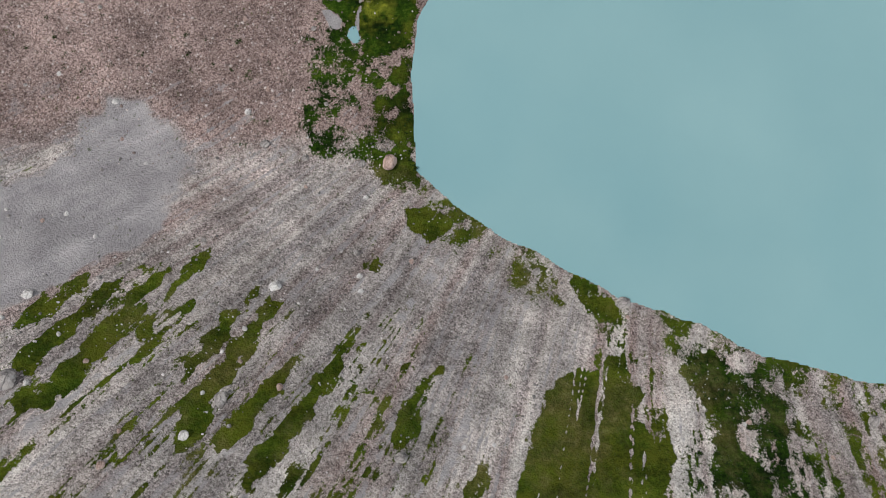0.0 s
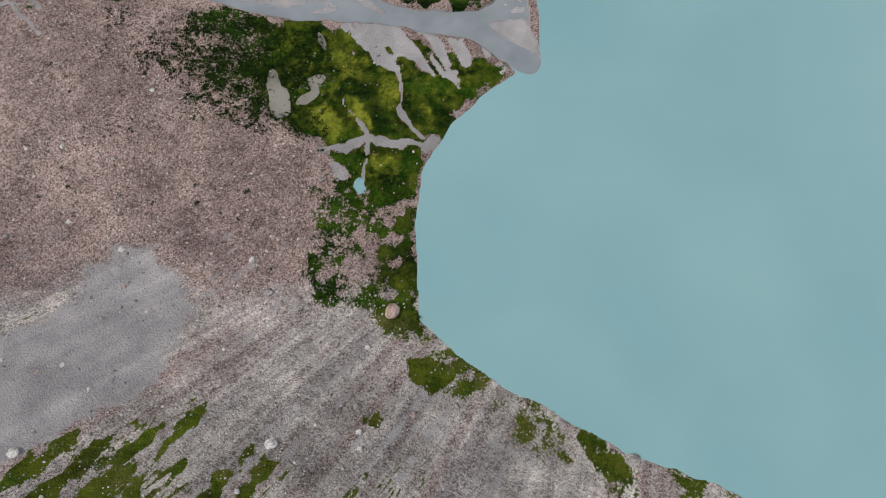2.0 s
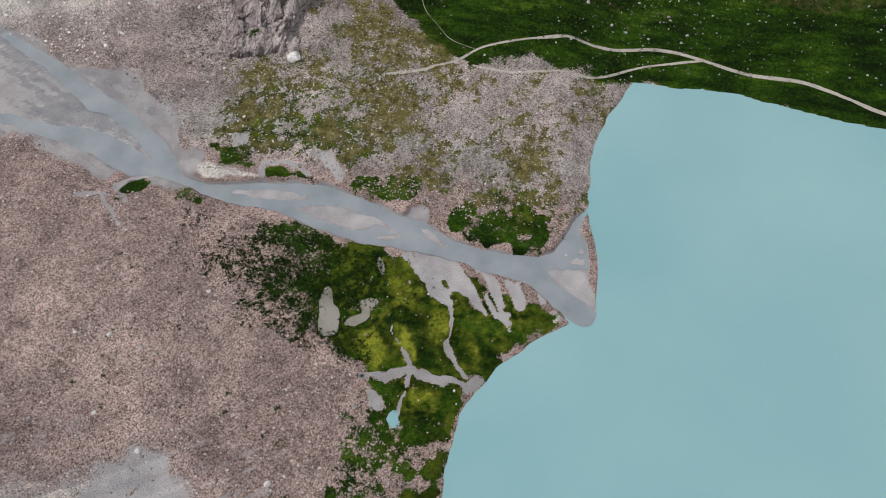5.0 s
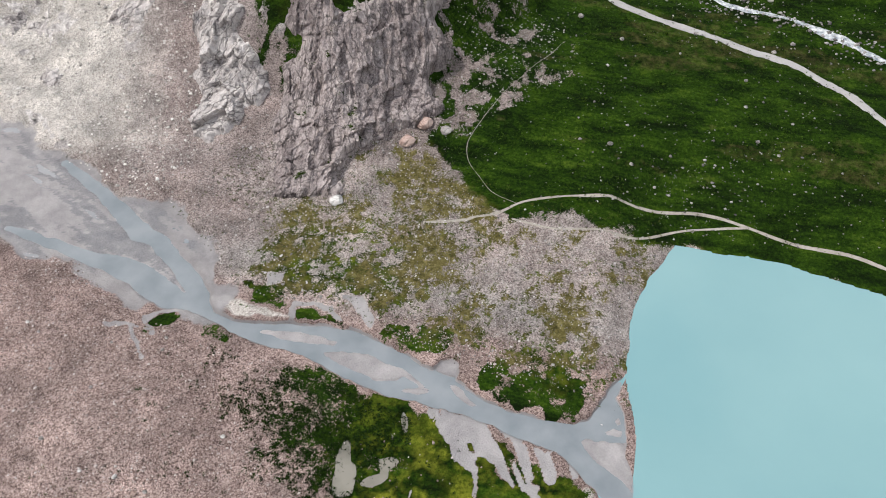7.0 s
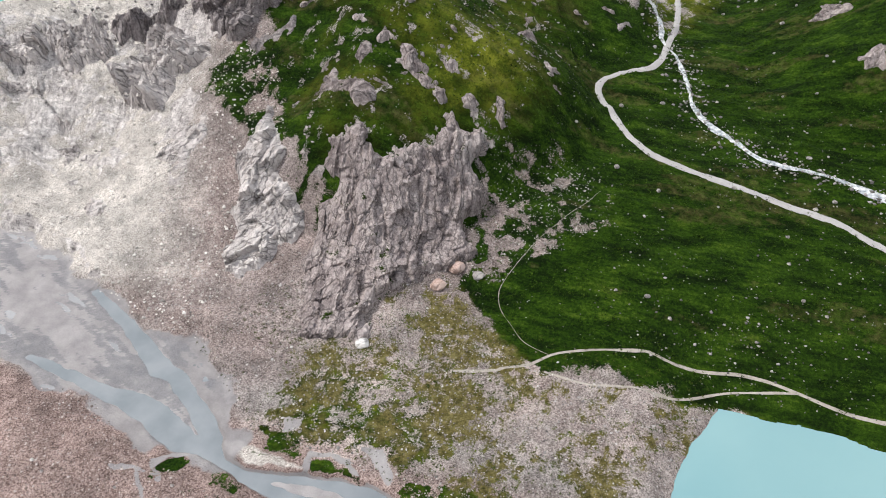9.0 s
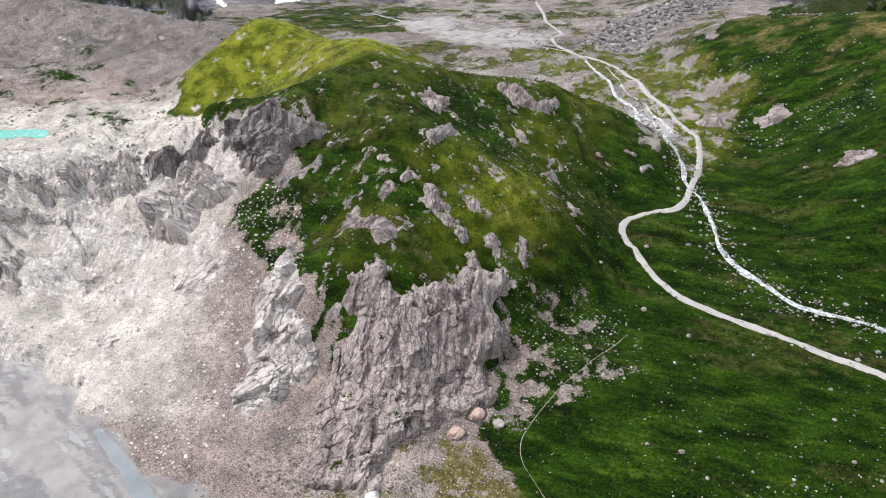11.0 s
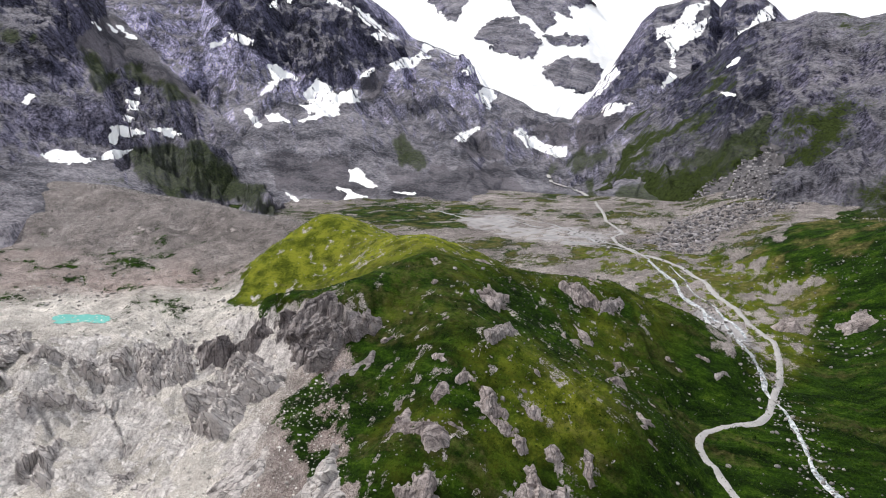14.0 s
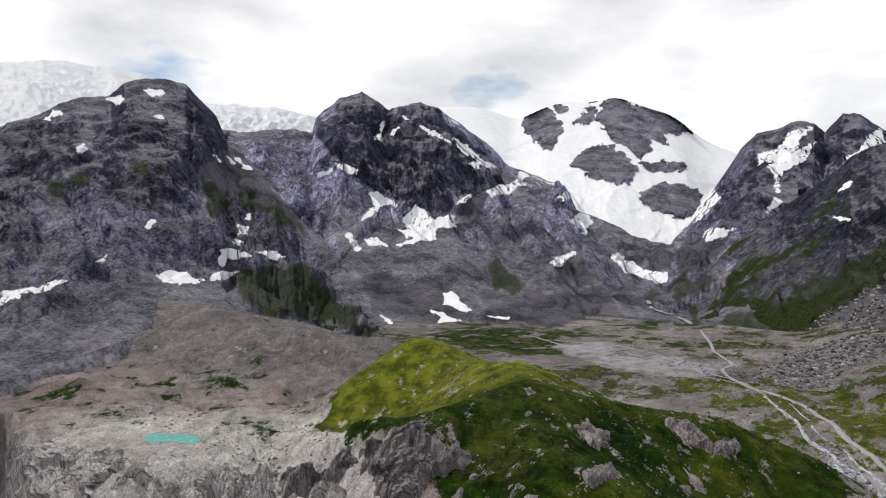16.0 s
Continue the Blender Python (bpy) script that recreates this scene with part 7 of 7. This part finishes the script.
x, y, rng = sown(6000, (-170, 60, 330, 560), lambda a, b, u: u < 0.4 + 0.9 * fbm(a, b, 30, 4, 406), 6)
scatter("valley_stones", x, y, 0.5 + 2.6 * rng.beta(1.0, 6, len(x)), DULL_STONE, "boulders and stones on the valley floor", seed=6)


x, y, rng = sown(7000, (-420, -150, 222, 400), lambda a, b, u: ~inside(a, b, GREEN) & (np.hypot((a + 238) / 13, (b - 219) / 9) > 1.2) & (u < 0.5 + 0.7 * fbm(a, b, 25, 4, 407)), 8)
scatter("terrace_stones", x, y, 0.5 + 3.0 * rng.beta(1.0, 8, len(x)), DULL_STONE, "dark grey rubble on the slope behind the tarn", seed=8)
q = smooth_line(BROOK_LINE, 0.3)
rng = np.random.default_rng(9)
q = q[rng.integers(0, len(q), 1500)]
x, y = q[:, 0] + rng.normal(0, 3.2, 1500), q[:, 1] + rng.normal(0, 3.2, 1500)
scatter("brook_stones", x, y, 0.4 + 2.0 * rng.beta(1.0, 6, 1500), DULL_STONE, "rounded grey boulders lining the mountain brook", seed=9)

# the boulder field on the mountainside above the road
FIELD = [(9.6, -10.7), (7.6, -9.2), (5.0, -7.1), (2.4, -5.0), (0.2, -3.3), (-1.1, -3.8), (-0.1, -6.3), (0.5, -8.6), (3.2, -8.2), (4.4, -10.2), (6.9, -11.4)]
RUBBLE = plain_material("rubble", (0.04, 0.039, 0.043), (0.15, 0.144, 0.155), 0.3, 0.9, 0.3)
FIELD_STONE = stone_material("field_stones", (0.03, 0.029, 0.033), (0.15, 0.144, 0.156), (0.40, 0.385, 0.40))
drape_outline("rubble_field", FIELD, RUBBLE, "grey rubble field running down the mountainside", "rubble", "", 0.5, 0.0, 350, 0.5, None, 0.07)


def on_slope(count, seed):
    """Places on the mountainside inside the outline of the boulder field."""
    rng = np.random.default_rng(seed)
    b, e = rng.uniform(-3, 10, count), rng.uniform(-12, -3.4, count)
    d, _, _ = line(b, e, FIELD + FIELD[:1])
    keep = np.where(inside(b, e, FIELD), d, -d) + 0.5 * fbm(b, e, 1.0, 3, 351) > -0.1
    out = []
    for bearing, angle in zip(b[keep], e[keep]):
        r = reach(bearing, angle)
        if r:
            out.append((HUB[0] - r * math.sin(radians(bearing)), HUB[1] + r * math.cos(radians(bearing)), HUB[2] + r * math.tan(radians(angle))))
    return np.array(out), rng


x, y, rng = sown(2600, (-80, 15, 436, 565), lambda a, b, u: soft(a, b, FIELD_FOOT, 4, 6, 12, 34) > 0.4, 10)
scatter("field_foot_stones", x, y, 0.8 + 4.5 * rng.beta(1.0, 5, len(x)), FIELD_STONE, "large grey boulders at the foot of the rubble field", seed=10)
spots, rng = on_slope(9000, 7)
scatter("boulder_field", spots[:, 0], spots[:, 1], 1.0 + 5.5 * rng.beta(1.0, 6, len(spots)), FIELD_STONE, "field of large grey boulders on the mountainside", seed=7, z=spots[:, 2])


# ---- boulders, one by one ----
def boulder_mesh(seed, material):
    bm = bmesh.new()
    bmesh.ops.create_icosphere(bm, subdivisions=3, radius=0.5)
    for v in bm.verts:
        p = v.co * 2.3 + Vector((seed * 9.1, seed * 4.3, 0))
        n = noise.cell(p * 1.3) * 0.10 + noise.fractal(p, 0.9, 2.1, 4) * 0.16
        v.co *= 1 + n
        for ax, cut in ((Vector((0.8, 0.3, 0.5)), 0.36), (Vector((-0.5, 0.7, 0.5)), 0.38), (Vector((0.1, -0.8, 0.6)), 0.37), (Vector((0, 0, 1)), 0.33)):
            ax = (ax + Vector((math.sin(seed * 3.1), math.cos(seed * 2.7), 0)) * 0.4).normalized()
            over = v.co.dot(ax) - cut
            if over > 0:
                v.co -= ax * over * 0.85
    me = bpy.data.meshes.new("boulder")
    bm.to_mesh(me)
    bm.free()
    me.materials.append(material)
    return me


WHITE_ROCK = rock_material("white_boulder_rock", (0.42, 0.41, 0.40), (0.66, 0.65, 0.64), (0.82, 0.81, 0.80), 3.0)
PINK_ROCK = rock_material("pink_boulder_rock", (0.22, 0.15, 0.13), (0.45, 0.33, 0.29), (0.60, 0.48, 0.43), 3.0)
GREY_ROCK = rock_material("grey_boulder_rock", (0.12, 0.115, 0.115), (0.32, 0.30, 0.29), (0.52, 0.50, 0.485), 3.0)
BOULDERS = {"white": [boulder_mesh(1, WHITE_ROCK), boulder_mesh(2, WHITE_ROCK)], "pink": [boulder_mesh(3, PINK_ROCK), boulder_mesh(4, PINK_ROCK)], "grey": [boulder_mesh(k, GREY_ROCK) for k in (5, 6, 7)]}


def boulder(x, y, size, tone, label, turn=0.0, k=0, tall=0.75):
    ob = new("boulder", BOULDERS[tone][k % len(BOULDERS[tone])])
    z = float(terrain(np.array([x]), np.array([y]))[0])
    ob.matrix_world = pose(x, y, z + size * tall * 0.22, 0, 0, turn) @ Matrix.Diagonal((size, size * 0.85, size * tall, 1))
    return tagged(ob, label, "boulder", "boulders by the lake")


boulder(-27.2, 6.1, 2.0, "white", "large white boulder alone on the scree slope", 20)
boulder(-9.8, 29.6, 3.0, "pink", "large pinkish boulder at the foot of the scree", 70, 0, 0.9)
boulder(32.6, 4.0, 2.6, "grey", "broad grey boulder at the water's edge", 10, 1, 0.6)
boulder(16.9, 9.6, 1.6, "grey", "grey boulder on the stony shore", 40)
boulder(-6.1, -19.6, 2.0, "grey", "grey boulder among turf streaks", 0, 1)
boulder(-32.1, -10.7, 2.2, "grey", "grey boulder among turf streaks", 80, 2)
boulder(-61.7, -7.9, 3.6, "grey", "large grey boulder on the scree slope", 30, 0)
boulder(-63.6, 4.5, 1.8, "white", "white boulder on the scree slope", 30, 1)
boulder(-60.2, 40.6, 1.3, "white", "pale boulder at the tip of a scree tongue", 0, 0)
boulder(-36, -15.4, 1.6, "white", "pale boulder on the scree slope", 50, 1)
boulder(75.4, -16.5, 2.2, "grey", "grey boulder in the turf above the shore", 50, 2)
boulder(-15, 29.3, 1.6, "grey", "grey boulder at the foot of the scree", 50, 0)
boulder(-25.3, 30.3, 1.4, "grey", "grey boulder at the foot of the scree", 10, 1)
boulder(-32.7, 33, 1.8, "grey", "blue-grey boulder at the foot of the scree", 10, 2)
boulder(-58.5, 137.5, 3.4, "white", "large white boulder under the rock nose", 10, 0)
boulder(-46.5, 160, 4.2, "pink", "fallen pinkish block under the rock nose", 40, 1)
boulder(-43.5, 167, 4.6, "pink", "fallen pinkish block under the rock nose", 70, 0)
boulder(-37.5, 166, 3.4, "grey", "fallen grey block under the rock nose", 20, 0)
x, y, rng = sown(240, (-118, 70, -40, 100), lambda a, b, u: on_land(a, b) & off_river(a, b) & ~inside(a, b, MARSH) & ~inside(a, b, STRIP) & ~inside(a, b, TURF_SOUTH), 11)
for n in range(min(len(x), 130)):
    tone = ("grey", "pink", "grey", "white")[n % 4]
    boulder(float(x[n]), float(y[n]), 0.7 + 0.7 * float(rng.beta(1, 3)), tone, {"grey": "grey boulder lying in the scree", "pink": "pinkish boulder lying in the scree", "white": "pale boulder lying in the scree"}[tone], float(rng.uniform(0, 360)), n)
x, y, rng = sown(260, (-120, 60, 160, 345), lambda a, b, u: inside(a, b, GREEN), 12)
for n in range(min(len(x), 80)):
    boulder(float(x[n]), float(y[n]), 0.8 + 1.6 * float(rng.beta(1, 3)), "grey", "grey boulder lying in the green turf", float(rng.uniform(0, 360)), n)


# ---- shrubs ----
def clumps(name, x, y, size, material, label, leaves=34, seed=0):
    """Low cushions of small leaves, joined into one mesh."""
    rng = np.random.default_rng(seed)
    n = len(x)
    z = terrain(x, y)
    a, e = rng.uniform(0, 2 * math.pi, (n, leaves)), np.arcsin(rng.uniform(0.05, 1, (n, leaves)))
    rad = rng.uniform(0.55, 1.1, (n, leaves)) * size[:, None] * 0.5 * (1 + 0.35 * np.sin(a * 3 + x[:, None]))
    c = np.stack([x[:, None] + rad * np.cos(a) * np.cos(e), y[:, None] + rad * np.sin(a) * np.cos(e), z[:, None] + 0.6 * rad * np.sin(e)], -1)
    q = rng.normal(0, 1, (n, leaves, 3, 3)) * (0.16 * size)[:, None, None, None]
    v = (c[:, :, None] + q).reshape(-1, 3)
    me = bpy.data.meshes.new(name)
    me.vertices.add(len(v))
    me.vertices.foreach_set("co", v.astype(np.float32).ravel())
    me.loops.add(len(v))
    me.loops.foreach_set("vertex_index", np.arange(len(v), dtype=np.int32))
    me.polygons.add(len(v) // 3)
    me.polygons.foreach_set("loop_start", np.arange(0, len(v), 3, dtype=np.int32))
    me.polygons.foreach_set("loop_total", np.full(len(v) // 3, 3, np.int32))
    me.update(calc_edges=True)
    me.materials.append(material)
    return tagged(new(name, me), label, "shrubs", kind="stuff")


def leaf_material(name, dark, light):
    m = Mat(name, 0.8)
    g = m.n.new("ShaderNodeNewGeometry")
    return m.done(m.colours(m.math("ADD", m.math("MULTIPLY", g.outputs["Random Per Island"], 0.5), m.math("MULTIPLY", m.noise(0.3, 3, 0.6), 0.5)), (0.3, dark), (0.75, light)))


SHRUB = leaf_material("shrub_leaves", (0.004, 0.011, 0.002), (0.024, 0.050, 0.007))
HERB = leaf_material("herb_leaves", (0.022, 0.036, 0.006), (0.085, 0.105, 0.018))
SHRUBS_WEST = [(-78, 90), (-70, 97), (-50, 95), (-36, 92), (-30, 70), (-36, 64), (-50, 70), (-66, 78)]
x, y, rng = sown(15000, (-82, -10, 46, 98), lambda a, b, u: on_land(a, b) & off_river(a, b) & (inside(a, b, MARSH) & (u < 0.55 + 0.9 * fbm(a, b, 7, 3, 411)) & (a < -24) | inside(a, b, SHRUBS_WEST) & (u < 0.22 + 0.9 * fbm(a, b, 6, 3, 412)) | (u < 0.02)), 21)
clumps("marsh_shrubs", x, y, 0.4 + 1.0 * rng.beta(1.0, 3, len(x)), SHRUB, "dark green low willow shrubs in the marsh", 16, 21)
x, y, rng = sown(2600, (-16, 75, -40, 52), lambda a, b, u: on_land(a, b) & ((inside(a, b, SHRUBS_SOUTH) | inside(a, b, STRIP)) & (u < 0.7)), 22)
clumps("shore_shrubs", x, y, 0.5 + 0.9 * rng.beta(1.2, 3, len(x)), SHRUB, "dark green low shrubs along the lake shore", 30, 22)
x, y, rng = sown(3000, (-100, 22, 98, 152), lambda a, b, u: on_land(a, b) & off_river(a, b) & ~inside(a, b, BRAID) & (u < 0.35 + 0.9 * fbm(a, b, 12, 3, 413)), 23)
clumps("bank_tufts", x, y, 0.4 + 0.7 * rng.beta(1.2, 3, len(x)), HERB, "green tufts on the river's far bank", 18, 23)
x, y, rng = sown(5200, (-110, 80, -45, 60), lambda a, b, u: on_land(a, b) & ~inside(a, b, MARSH) & (u < 0.22 + 0.8 * fbm(a, b, 10, 3, 414)), 24)
clumps("scree_tufts", x, y, 0.3 + 0.5 * rng.beta(1.2, 3, len(x)), HERB, "sparse green tufts growing in the scree", 14, 24)
MEADOW = leaf_material("meadow_leaves", (0.004, 0.012, 0.0012), (0.055, 0.105, 0.010))
x, y, rng = sown(46000, (-190, 80, 150, 330), lambda a, b, u: inside(a, b, GREEN) & (u < 0.60 + 0.7 * fbm(a, b, 12, 4, 415)) & ~((a < -96) & (b > 238) & (u > 0.05)), 25)
clumps("meadow_tufts", x, y, 0.45 + 1.3 * rng.beta(1.0, 4, len(x)), MEADOW, "green herb and dwarf-shrub clumps of the meadow", 9, 25)
